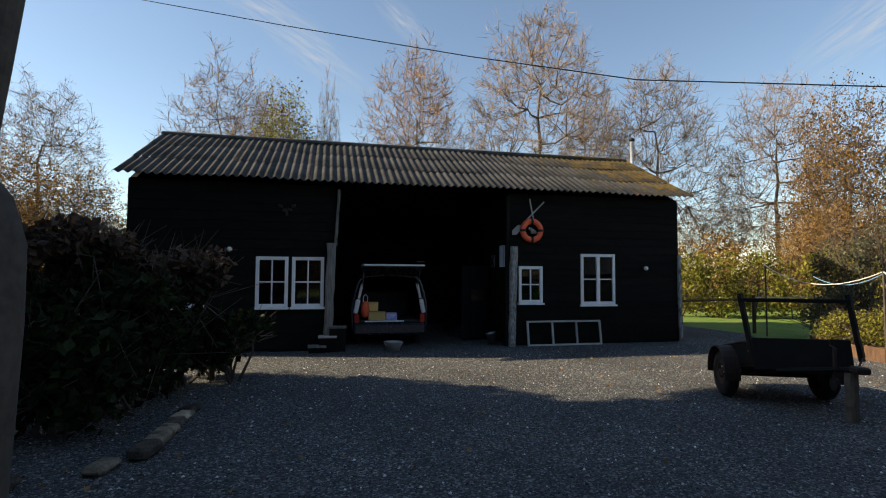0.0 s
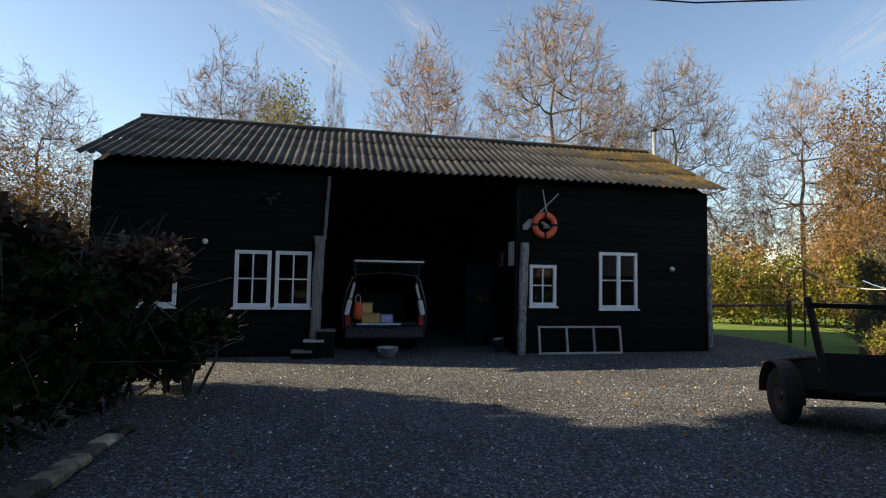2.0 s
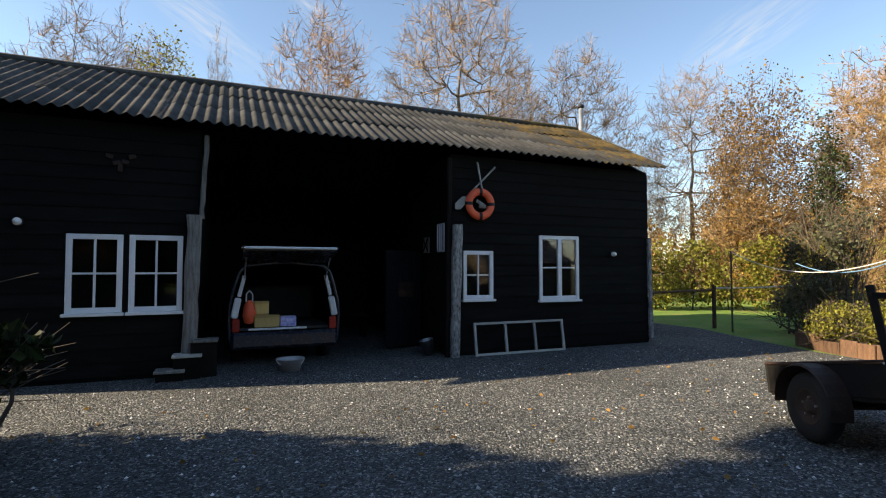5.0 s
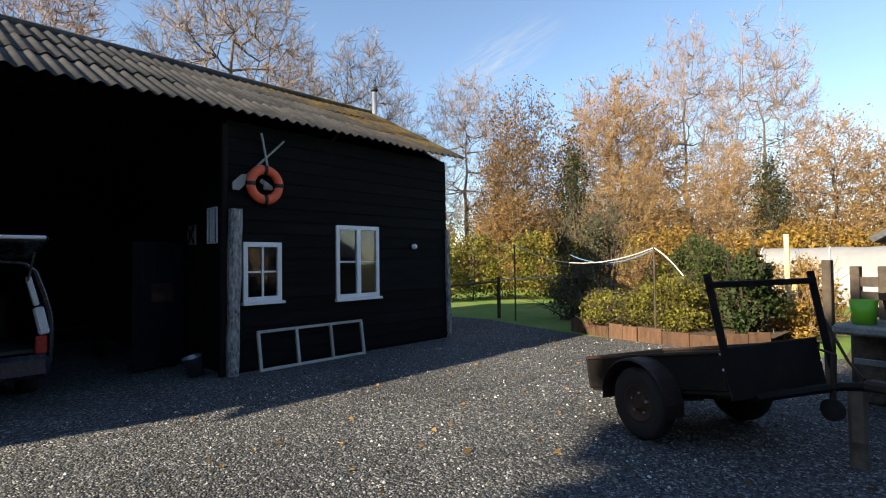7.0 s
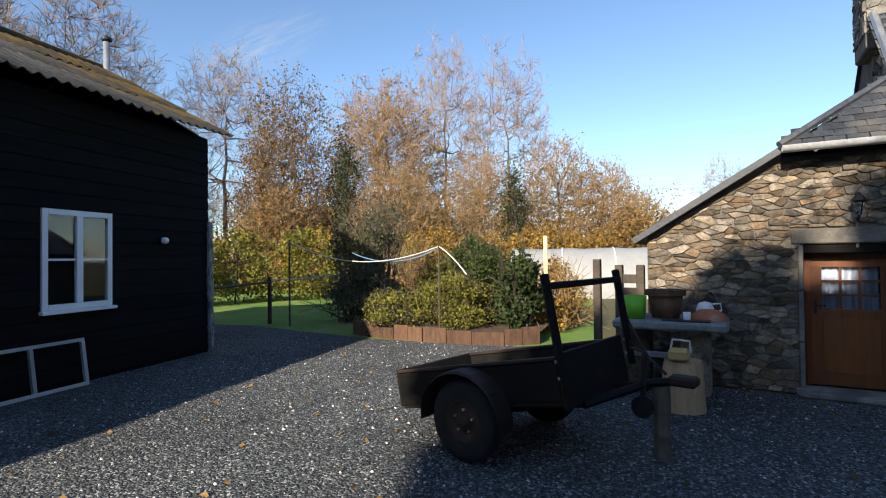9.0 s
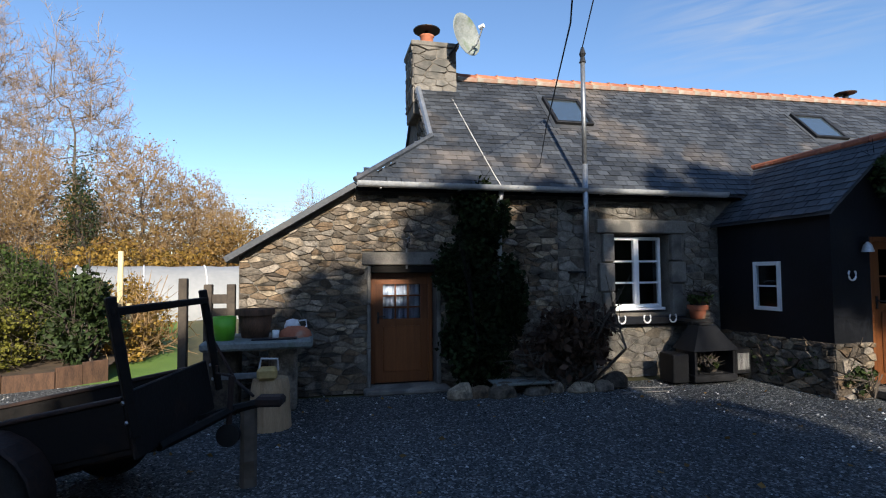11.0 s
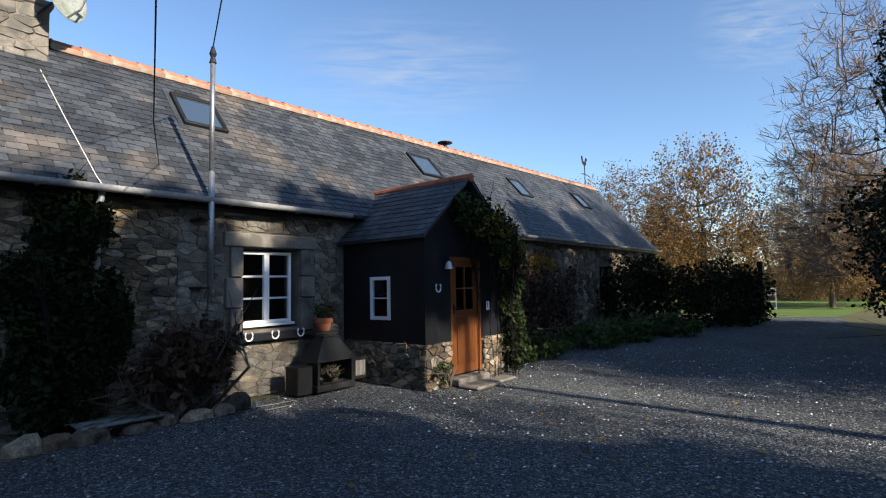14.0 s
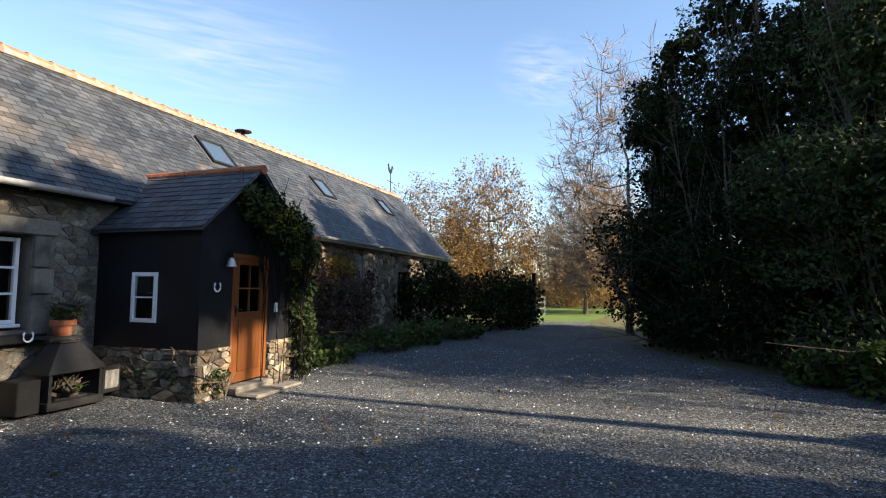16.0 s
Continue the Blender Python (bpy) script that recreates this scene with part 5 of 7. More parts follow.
# ---- cottage details (cottage axes) ----
def frame_door(name, label, u0, u1, z0, z1, v, glass_from, cols, rows, curtain, m=HM):
    t = thing(name, label, "door", m, kind="structure")
    w = u1 - u0
    part("leaf", boxed(u0 + 0.06, u1 - 0.06, v, v + 0.045, z0 + 0.01, glass_from, 0.004), M["doorwood"], t)
    bm = bmesh.new()
    cuboid(bm, u0 + 0.06, u0 + 0.17, v, v + 0.045, glass_from, z1 - 0.16)
    cuboid(bm, u1 - 0.17, u1 - 0.06, v, v + 0.045, glass_from, z1 - 0.16)
    cuboid(bm, u0 + 0.06, u1 - 0.06, v, v + 0.045, z1 - 0.16, z1 - 0.06)
    part("stile", bm, M["doorwood"], t)
    fr = bmesh.new()
    cuboid(fr, u0, u0 + 0.06, v - 0.02, v + 0.06, z0, z1, 0.004)
    cuboid(fr, u1 - 0.06, u1, v - 0.02, v + 0.06, z0, z1, 0.004)
    cuboid(fr, u0 + 0.06, u1 - 0.06, v - 0.02, v + 0.06, z1 - 0.06, z1, 0.004)
    part("door_frame", fr, M["doorwood"], t)
    a, b, c, d = u0 + 0.17, u1 - 0.17, glass_from, z1 - 0.16
    for k in range(1, cols):
        x = a + (b - a) * k / cols
        part("glazing_bar", boxed(x - 0.012, x + 0.012, v + 0.002, v + 0.04, c, d), M["doorwood"], t)
    for k in range(1, rows):
        z = c + (d - c) * k / rows
        part("glazing_bar", boxed(a, b, v + 0.003, v + 0.041, z - 0.012, z + 0.012), M["doorwood"], t)
    for i in range(cols):
        for j in range(rows):
            p = part("pane", boxed(a + (b - a) * i / cols, a + (b - a) * (i + 1) / cols, v + 0.02, v + 0.024, c + (d - c) * j / rows, c + (d - c) * (j + 1) / rows), M["glass"], t)
            p.visible_shadow = False
    # raised panels below the glass
    part("panel", boxed(u0 + 0.17, u1 - 0.17, v - 0.012, v - 0.001, z0 + 0.16, glass_from - 0.1, 0.008), M["doorwood"], t)
    hd = part("door_handle", boxed(u0 + 0.09, u0 + 0.12, v - 0.012, v - 0.002, glass_from - 0.06, glass_from + 0.1), M["iron"], t)
    part("lever", tube(bmesh.new(), [(u0 + 0.105, v - 0.01, glass_from + 0.04), (u0 + 0.105, v - 0.05, glass_from + 0.04), (u0 + 0.2, v - 0.05, glass_from + 0.035)], 0.009, 6), M["iron"], hd)
    if curtain:
        bm = bmesh.new()
        n = 40
        top = [bm.verts.new((a + (b - a) * k / n, v + 0.08 + 0.014 * math.sin(k * 1.1), d + 0.02)) for k in range(n + 1)]
        bot = [bm.verts.new((a + (b - a) * k / n, v + 0.08 + 0.02 * math.sin(k * 1.1 + 0.4), c - 0.02)) for k in range(n + 1)]
        for k in range(n):
            bm.faces.new((top[k], top[k + 1], bot[k + 1], bot[k]))
        part("curtain", bm, M["curtain"], t, "gathered net curtain", smooth=True)
    return t


frame_door("door_1", "varnished half-glazed door with net curtains in a stone wall", DOOR[0] + 0.02, DOOR[1] - 0.02, DOOR[2] + 0.02, DOOR[3] - 0.1, 0.2, 0.98, 3, 3, True)
frame_door("door_2", "orange-brown varnished porch door with small panes", PDOOR[0], PDOOR[1], PDOOR[2], PDOOR[3], PV + 0.02, 1.18, 2, 2, False)
# near-black sheets behind cottage doors and windows in place of shaded rooms
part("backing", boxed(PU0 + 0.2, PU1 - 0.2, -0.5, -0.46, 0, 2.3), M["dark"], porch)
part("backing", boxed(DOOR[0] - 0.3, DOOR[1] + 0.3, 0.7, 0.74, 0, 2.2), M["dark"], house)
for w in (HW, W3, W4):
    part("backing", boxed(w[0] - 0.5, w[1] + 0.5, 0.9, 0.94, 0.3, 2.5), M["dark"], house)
window("window_7", "white six-pane cottage casement in a granite surround", HW[1] - HW[0] - 0.1, HW[3] - HW[2] - 0.12, 1, 3, HM @ Matrix.Translation((HW[0] + 0.02, 0.16, HW[2] + 0.08)), sashes=2, frame_t=0.05, bar=0.03)
window("window_8", "small dark cottage window among climbing plants", W3[1] - W3[0], W3[3] - W3[2], 2, 2, HM @ Matrix.Translation((W3[0], 0.18, W3[2])), frame_t=0.06)
window("window_9", "narrow dark-framed cottage window", W4[1] - W4[0], W4[3] - W4[2], 2, 3, HM @ Matrix.Translation((W4[0], 0.18, W4[2])), frame_t=0.06, colour="dark", sill=False)
window("window_10", "small white porch window", PWIN[1] - PWIN[0], PWIN[3] - PWIN[2], 1, 2, HM @ Matrix.Translation((PU0 + 0.0, PWIN[1], PWIN[2])) @ Matrix.Rotation(-math.pi / 2, 4, "Z"), frame_t=0.055, bar=0.02, sill=False)
thr = tagged(part("doorstep", boxed(DOOR[0] - 0.1, DOOR[1] + 0.15, -0.22, 0.2, 0, 0.075, 0.02), M["dressed"]), "worn granite doorstep under the cottage door", "step")
thr.matrix_basis = HM
for k, (a, b, c, d, z) in enumerate(((6.36, 7.2, PV - 0.22, PV + 0.05, 0.13), (6.3, 6.95, PV - 0.62, PV - 0.23, 0.06), (6.97, 7.5, PV - 0.55, PV - 0.23, 0.05))):
    st = tagged(part("doorstep", boxed(a, b, c, d, 0, z, 0.025), M["dressed"]), "low flat stone step at the porch door", "step")
    st.matrix_basis = HM
sl = tagged(part("slate_sill", boxed(HW[0] - 0.14, HW[1] + 0.16, -0.13, 0.12, 0.82, 0.93, 0.01), M["slateblack"]), "dark slate window ledge on the granite wall", "sill")
sl.matrix_basis = HM


def horseshoe(m):
    t = thing("horseshoe", "pale painted iron horseshoe", "horseshoe", m, group="lucky horseshoes")
    pts = [(0.055 * math.cos(a) * (1.0 if abs(math.cos(a)) < 0.9 else 1.05), 0, 0.06 * math.sin(a) + (0.02 if math.sin(a) > 0 else 0)) for a in [radians(140 + 260 * k / 14) for k in range(15)]]
    part("shoe", tube(bmesh.new(), pts, 0.012, 6), M["white"], t)


for u in (HW[0] + 0.02, HW[0] + 0.45, HW[0] + 0.9):
    horseshoe(HM @ Matrix.Translation((u, -0.15, 0.9)))
horseshoe(HM @ Matrix.Translation((6.12, PV - 0.02, 1.55)))

# gutters, downpipe, service pole
for a, b in ((0.0, 5.75), (8.1, HL)):
    g = thing("gutter", "half-round grey zinc gutter along the eaves", "gutter", HM, group="cottage gutters")
    bm = bmesh.new()
    sec = [(-0.21 - 0.07 + 0.07 * math.cos(x), HE + 0.0 + 0.07 * math.sin(x)) for x in [math.pi + math.pi * k / 8 for k in range(9)]]
    sec = sec + [(y * 1.0, z + 0.006) for y, z in sec[::-1]]
    rings = [[bm.verts.new((u, y - 0.01, z)) for y, z in sec] for u in (a, b)]
    for k in range(len(sec) - 1):
        bm.faces.new((rings[0][k], rings[0][k + 1], rings[1][k + 1], rings[1][k]))
    bmesh.ops.recalc_face_normals(bm, faces=bm.faces)
    part("trough", bm, M["zinc"], g, smooth=True)
    u = a + 0.3
    while u < b:
        part("bracket", boxed(u, u + 0.03, -0.3, -0.18, HE - 0.075, HE - 0.06), M["steel"], g)
        u += 1.1
    part("fascia", boxed(a, b, -0.165, -0.14, HE - 0.1, HE - 0.03), M["white"] if a > 5 else M["dark"], g)
dp = thing("downpipe", "pale downpipe standing against the granite wall", "pipe", HM)
part("pipe", tube(bmesh.new(), [(2.04, -0.2, HE - 0.06), (2.04, -0.08, HE - 0.3), (2.04, -0.08, 0.02)], 0.04, 10), M["zinc"], dp, smooth=True)
part("cable", tube(bmesh.new(), [(1.75, 1.45, 4.66), (1.86, 0.7, 3.86), (2.0, -0.1, 2.99), (2.06, -0.25, 2.8)], 0.006, 6), M["rope"], dp, "pale aerial cable")
sp = thing("service_pole", "grey steel electricity service pole bracketed to the wall", "pole", HM)
part("tube", tube(bmesh.new(), [(3.3, -0.3, 1.55), (3.3, -0.3, 3.2)], 0.042, 10), M["steel"], sp, smooth=True)
part("upper_tube", tube(bmesh.new(), [(3.3, -0.3, 3.2), (3.3, -0.3, 4.75)], 0.034, 10), M["steel"], sp, smooth=True)
for z in (1.62, 2.55):
    part("bracket", boxed(3.16, 3.34, -0.33, 0.02, z - 0.015, z + 0.015, 0.004), M["iron"], sp)
part("insulator", lathe(bmesh.new(), [(0.0, 4.7), (0.05, 4.72), (0.03, 4.8), (0.05, 4.85), (0.02, 4.95), (0.0, 4.96)], 10, Matrix.Translation((3.3, -0.3, 0))), M["iron"], sp)
part("conduit", tube(bmesh.new(), [(3.3, -0.28, 1.56), (3.34, -0.1, 1.2), (3.42, -0.12, 0.85), (3.5, -0.3, 0.5), (3.52, -0.35, 0.03)], 0.014, 6), M["weathered"], sp)


def wire(name, label, pts, r, material="cable"):
    return tagged(part(name, tube(bmesh.new(), pts, r, 5), M[material]), label, "cable")


def sag(a, b, drop, n=14):
    a, b = Vector(a), Vector(b)
    return [a.lerp(b, k / n) - Vector((0, 0, 4 * drop * (k / n) * (1 - k / n))) for k in range(n + 1)]


wire("overhead_cable", "dark overhead power cable to the cottage pole", sag(HM @ Vector((3.3, -0.3, 4.95)), (-9.5, 11.6, 8.2), 0.4), 0.009)
wire("overhead_cable", "thin dark overhead telephone wire", [HM @ Vector((2.84, 0.25, 3.3)), (3.2, 3.8, 3.2), (1.32, 5.04, 3.26), (-0.2, 6.2, 3.62), (-1.58, 7.3, 4.18), (-3.7, 8.8, 5.02), (-6.0, 10.44, 5.97), (-9.5, 12.9, 7.6)], 0.006)
wire("hose", "pale cable lying loose on the gravel", [HM @ Vector(p) for p in ((3.52, -0.35, 0.03), (3.7, -0.7, 0.02), (4.3, -0.8, 0.02), (4.1, -1.0, 0.02), (3.4, -0.95, 0.02), (3.3, -1.2, 0.02))], 0.007, "weathered")

# wall lantern
wl = thing("wall_lantern", "dark iron lantern above the cottage door", "lamp", HM @ Matrix.Translation((0.7, -0.08, 2.14)))
part("bracket", tube(bmesh.new(), [(0, 0.08, -0.12), (0, 0.02, -0.16), (0, -0.05, -0.1)], 0.012, 6), M["iron"], wl)
part("cage", lathe(bmesh.new(), [(0.03, -0.1), (0.06, 0.05), (0.065, 0.06)], 6, Matrix.Translation((0, -0.05, 0))), M["glass"], wl)
part("roof", lathe(bmesh.new(), [(0.085, 0.06), (0.05, 0.1), (0.02, 0.14), (0.0, 0.16)], 6, Matrix.Translation((0, -0.05, 0))), M["iron"], wl)
part("conduit", boxed(-0.012, 0.012, 0.06, 0.08, -0.45, -0.15), M["weathered"], wl)

# chimney top, dish, ridge tiles, skylights
part("cap", boxed(CU0 - 0.04, CU1 + 0.04, CV0 - 0.04, CV1 + 0.04, CZ, CZ + 0.09, 0.015), M["dressed"], chimney)
pt = part("chimney_pot", lathe(bmesh.new(), [(0.13, CZ + 0.09), (0.12, CZ + 0.34), (0.14, CZ + 0.36), (0.0, CZ + 0.36)], 16, Matrix.Translation((1.42, 2.0, 0))), M["terracotta"], chimney, smooth=True)
part("cowl", lathe(bmesh.new(), [(0.03, CZ + 0.36), (0.03, CZ + 0.45), (0.25, CZ + 0.46), (0.25, CZ + 0.475), (0.0, CZ + 0.5)], 18, Matrix.Translation((1.42, 2.0, 0))), M["iron"], pt)
dish = thing("satellite_dish", "grey satellite dish on a bracket at the chimney", "dish", HM @ Matrix.Translation((1.94, 1.4, 5.76)) @ Vector((0.58, -0.8, 0.1)).to_track_quat("Z", "Y").to_matrix().to_4x4())
part("reflector", lathe(bmesh.new(), [(0.0, 0.0), (0.15, 0.015), (0.3, 0.06), (0.37, 0.1), (0.375, 0.095), (0.3, 0.05), (0.15, 0.005), (0.0, -0.01)], 28), M["slab"], dish, smooth=True)
part("arm", tube(bmesh.new(), [(0, -0.34, 0.08), (0, -0.26, 0.28), (0.0, -0.04, 0.42)], 0.014, 6), M["steel"], dish)
part("receiver", lathe(bmesh.new(), [(0.0, 0.36), (0.04, 0.37), (0.035, 0.46), (0.0, 0.47)], 10), M["white"], dish)
part("bracket", tube(bmesh.new(), [(0, -0.05, 0), (0.0, -0.1, -0.15), (-0.1, -0.3, -0.3)], 0.02, 6), M["iron"], dish)
rid = thing("ridge_tiles", "row of orange terracotta ridge tiles on the slate roof", "ridge tiles", HM)
u = 1.95
tile = None
while u < HL:
    bm = bmesh.new()
    rings = []
    for uu, rr in ((0.0, 0.1), (0.03, 0.11), (0.05, 0.098), (0.41, 0.092)):
        rings.append([bm.verts.new((uu, rr * 1.15 * math.cos(a), rr * math.sin(a))) for a in [math.pi * k / 6 for k in range(7)]])
    for a, b in zip(rings, rings[1:]):
        for k in range(6):
            bm.faces.new((a[k], b[k], b[k + 1], a[k + 1]))
    ob = part("ridge_tile", bm, M["terracotta"], rid)
    ob.location = (u, ridge_v(u), ridge_z(u) - 0.02)
    bed = part("bedding", boxed(0.0, 0.4, -0.165, -0.09, -0.1, -0.012, 0.008), M["ridge"], rid, "pale mortar bedding")
    bed.location = ob.location
    u += 0.4
pr_ = thing("ridge_tiles", "red clay ridge tiles on the porch roof", "ridge tiles", HM)
v = PV - 0.15
while v < 0.85:
    ob = part("ridge_tile", tube(bmesh.new(), [(PC, v, PR - 0.01), (PC, v + 0.37, PR - 0.01)], 0.075, 10), M["terracotta"], pr_)
    v += 0.38


def on_roof(u, v):
    return Vector((u, v, HE + HS * (v + 0.18)))


def skylight(u0, u1, v0, v1):
    t = thing("skylight", "sloping roof window reflecting pale sky", "skylight", HM, group="cottage skylights", kind="structure")
    a = math.atan(HS)
    L = (v1 - v0) / math.cos(a)
    m = Matrix.Translation(on_roof(u0, v0)) @ Matrix.Rotation(a, 4, "X")
    w = u1 - u0
    bm = bmesh.new()
    for x0, x1, y0, y1 in ((0, w, 0, 0.06), (0, w, L - 0.07, L), (0, 0.06, 0.06, L - 0.07), (w - 0.06, w, 0.06, L - 0.07)):
        cuboid(bm, x0, x1, y0, y1, 0.0, 0.09, 0.006, m)
    fr = part("window_frame", bm, M["iron"], t)
    part("flashing", boxed(-0.08, w + 0.08, -0.12, L + 0.06, 0.018, 0.034, 0, m), M["slate"], t)
    gp = part("pane", boxed(0.06, w - 0.06, 0.06, L - 0.07, 0.055, 0.06, 0, m), M["skyglass"], fr)


def sky_glass():
    m = bpy.data.materials.new("skylight_glass")
    m.use_nodes = True
    b = m.node_tree.nodes["Principled BSDF"]
    b.inputs["Base Color"].default_value = (0.05, 0.07, 0.09, 1)
    b.inputs["Roughness"].default_value = 0.05
    b.inputs["Specular IOR Level"].default_value = 1.0
    b.inputs["IOR"].default_value = 2.7
    return m


M["skyglass"] = sky_glass()
skylight(3.48, 4.2, 1.02, 1.6)
skylight(9.12, 9.95, 1.08, 1.66)
skylight(13.75, 14.5, 1.14, 1.72)
skylight(18.5, 19.3, 1.26, 1.85)
vc = thing("vent_cowl", "small dark vent cowl on the roof ridge", "vent", HM @ Matrix.Translation((11.5, ridge_v(11.5), ridge_z(11.5))))
part("stem", lathe(bmesh.new(), [(0.06, 0.0), (0.06, 0.16), (0.0, 0.16)], 12), M["iron"], vc)
part("cap", lathe(bmesh.new(), [(0.03, 0.16), (0.22, 0.18), (0.22, 0.2), (0.0, 0.26)], 16), M["iron"], vc)
wv = thing("weathervane", "dark cockerel weathervane on a thin rod", "weathervane", HM @ Matrix.Translation((21.8, ridge_v(21.8), ridge_z(21.8))))
part("rod", tube(bmesh.new(), [(0, 0, 0), (0, 0, 1.1)], 0.02, 6), M["iron"], wv)
part("arm", tube(bmesh.new(), [(-0.35, 0, 0.55), (0.35, 0, 0.55)], 0.016, 6), M["iron"], wv)
bm = bmesh.new()
f = bm.faces.new([bm.verts.new((x, 0, z)) for x, z in ((-0.3, 1.3), (-0.22, 1.05), (0.0, 0.92), (0.16, 1.0), (0.22, 1.2), (0.32, 1.22), (0.24, 1.32), (0.16, 1.34), (0.06, 1.14), (-0.1, 1.14), (-0.2, 1.38))])
g = bmesh.ops.extrude_face_region(bm, geom=[f])["geom"]
bmesh.ops.translate(bm, verts=[q for q in g if isinstance(q, bmesh.types.BMVert)], vec=(0, 0.02, 0))
part("cockerel", bm, M["iron"], wv)
# verge strips of the cottage roof
vg = thing("verge", "pale lead verge along the roof edge", "verge", HM)
part("strip", tube(bmesh.new(), [on_roof(U0 - 0.02, 0.6) + Vector((0, 0, 0.05)), on_roof(U0 - 0.02, 1.6) + Vector((0, 0, 0.05))], 0.05, 6), M["steel"], vg)
part("strip", tube(bmesh.new(), [(-0.02, -0.2, HE + 0.04), on_roof(U0, 0.6) + Vector((0, 0, 0.05))], 0.045, 6), M["slate"], vg)
part("strip", boxed(0, 1.94, -0.04, 0.08, -0.05, 0.03, 0.005, Matrix.Translation((-1.66, -0.1, 1.82)) @ Matrix.Rotation(-math.atan(0.62), 4, "Y") @ Matrix.Translation((0, 0, 0))), M["slate"], vg)
# porch bell, house plate, lamp patch
bl = thing("door_bell", "small bronze bell by the porch door", "bell", HM @ Matrix.Translation((6.3, PV - 0.09, 1.85)))
part("bell", lathe(bmesh.new(), [(0.07, 0.0), (0.06, 0.03), (0.045, 0.09), (0.02, 0.12), (0.0, 0.13)], 14), M["zinc"], bl, smooth=True)
part("bracket", boxed(-0.01, 0.01, -0.02, 0.09, 0.13, 0.2), M["iron"], bl)
tagged(part("name_plate", boxed(7.42, 7.5, PV - 0.02, PV - 0.002, 1.15, 1.3, 0.004), M["white"]), "small white plate beside the porch door", "plate").matrix_basis = HM
# patio stove and box
gr = thing("patio_stove", "black iron garden fireplace with a hood against the wall", "stove", HM @ Matrix.Translation((5.05, -0.55, 0)))
part("base", boxed(-0.36, 0.36, -0.22, 0.22, 0.04, 0.14, 0.01), M["iron"], gr)
bm = bmesh.new()
for x0, x1, y0, y1 in ((-0.34, -0.3, -0.2, 0.2), (0.3, 0.34, -0.2, 0.2), (-0.3, 0.3, 0.17, 0.2)):
    cuboid(bm, x0, x1, y0, y1, 0.14, 0.48)
part("firebox", bm, M["iron"], gr)
bm = bmesh.new()
lo = [bm.verts.new(p) for p in ((-0.38, -0.24, 0.48), (0.38, -0.24, 0.48), (0.38, 0.22, 0.48), (-0.38, 0.22, 0.48))]
hi = [bm.verts.new(p) for p in ((-0.14, -0.06, 0.82), (0.14, -0.06, 0.82), (0.14, 0.16, 0.82), (-0.14, 0.16, 0.82))]
for k in range(4):
    bm.faces.new((lo[k], lo[(k + 1) % 4], hi[(k + 1) % 4], hi[k]))
bm.faces.new(hi)
part("hood", bm, M["slateblack"], gr)
for x0, x1 in ((-0.66, -0.4),):
    part("log_box", boxed(x0, x1, -0.16, 0.16, 0.04, 0.44, 0.012), M["iron"], gr)
part("collar", boxed(-0.11, 0.11, -0.03, 0.13, 0.822, 0.858, 0.008), M["iron"], gr)
part("hearth_plant", make_bush("potted_plant", "small green plant tucked in the fireplace", 71, [(0, 0, 0.12, 0.16, 0.12, 0.12)], "l_green", 160, 0.05, HM @ Matrix.Translation((5.05, -0.6, 0.14))) and boxed(-0.2, 0.2, -0.12, 0.12, 0.14, 0.16), M["iron"], gr)
pot("flower_pot", "clay pot with a trailing plant above the stove", 5.15, -0.3, 0.9, 0.1, 0.13, 0.2, "terracotta")
part("shelf", boxed(-0.15, 0.25, 0.1, 0.4, 0.86, 0.9), M["iron"], gr)
make_bush("potted_plant", "trailing green plant in a clay pot", 72, [(0, 0, 0.08, 0.2, 0.16, 0.12)], "l_green", 240, 0.05, HM @ Matrix.Translation((5.15, -0.32, 1.1)))
mb = thing("meter_box", "small dark metal box with a pale framed door", "box", HM @ Matrix.Translation((5.55, -0.62, 0.12)))
part("body", boxed(-0.14, 0.14, -0.1, 0.1, 0, 0.36, 0.015), M["iron"], mb)
part("door", boxed(-0.1, 0.1, -0.112, -0.101, 0.06, 0.3, 0.004), M["weathered"], mb)

# ---- garden ----
ed = thing("bed_edging", "upright brown timber edging boards round the shrub bed", "edging")
rng = random.Random(5)
line = [(8.65, 12.4), (8.25, 11.6), (8.0, 10.6), (7.9, 9.6), (7.95, 9.0), (8.3, 8.4)]
for (xa, ya), (xb, yb) in zip(line, line[1:]):
    n = int(math.hypot(xb - xa, yb - ya) / 0.34)
    for k in range(n):
        t = (k + 0.5) / n
        h, half = rng.uniform(0.24, 0.36), math.hypot(xb - xa, yb - ya) / n / 2 - 0.004
        part("board", boxed(-half, half, -0.03, 0.03, 0, h, 0.008, Matrix.Translation((xa + (xb - xa) * t, ya + (yb - ya) * t, -0.02)) @ Matrix.Rotation(math.atan2(yb - ya, xb - xa) + rng.uniform(-0.05, 0.05), 4, "Z") @ Matrix.Rotation(rng.uniform(-0.04, 0.04), 4, "X")), M["sleeper"], ed)
sheet("shrub_bed", [(8.7, 12.4), (8.3, 11.6), (8.05, 10.6), (7.95, 9.6), (8.0, 9.0), (8.35, 8.4), (13, 8.2), (13, 12.6)], 0.2, M["brick"], "dark planted earth bed", "soil")
make_bush("shrub", "dark grey-green tall shrub with open twiggy growth", 21, [(0, 0, 1.6, 0.95, 0.95, 1.5), (0.3, -0.3, 2.6, 0.6, 0.6, 0.8), (-0.4, 0.3, 0.8, 0.9, 0.9, 0.8)], "l_grey", 5000, 0.055, Matrix.Translation((11.0, 13.2, 0)), shell=0.08, stems=45, twigs=1.4, bark="bark")
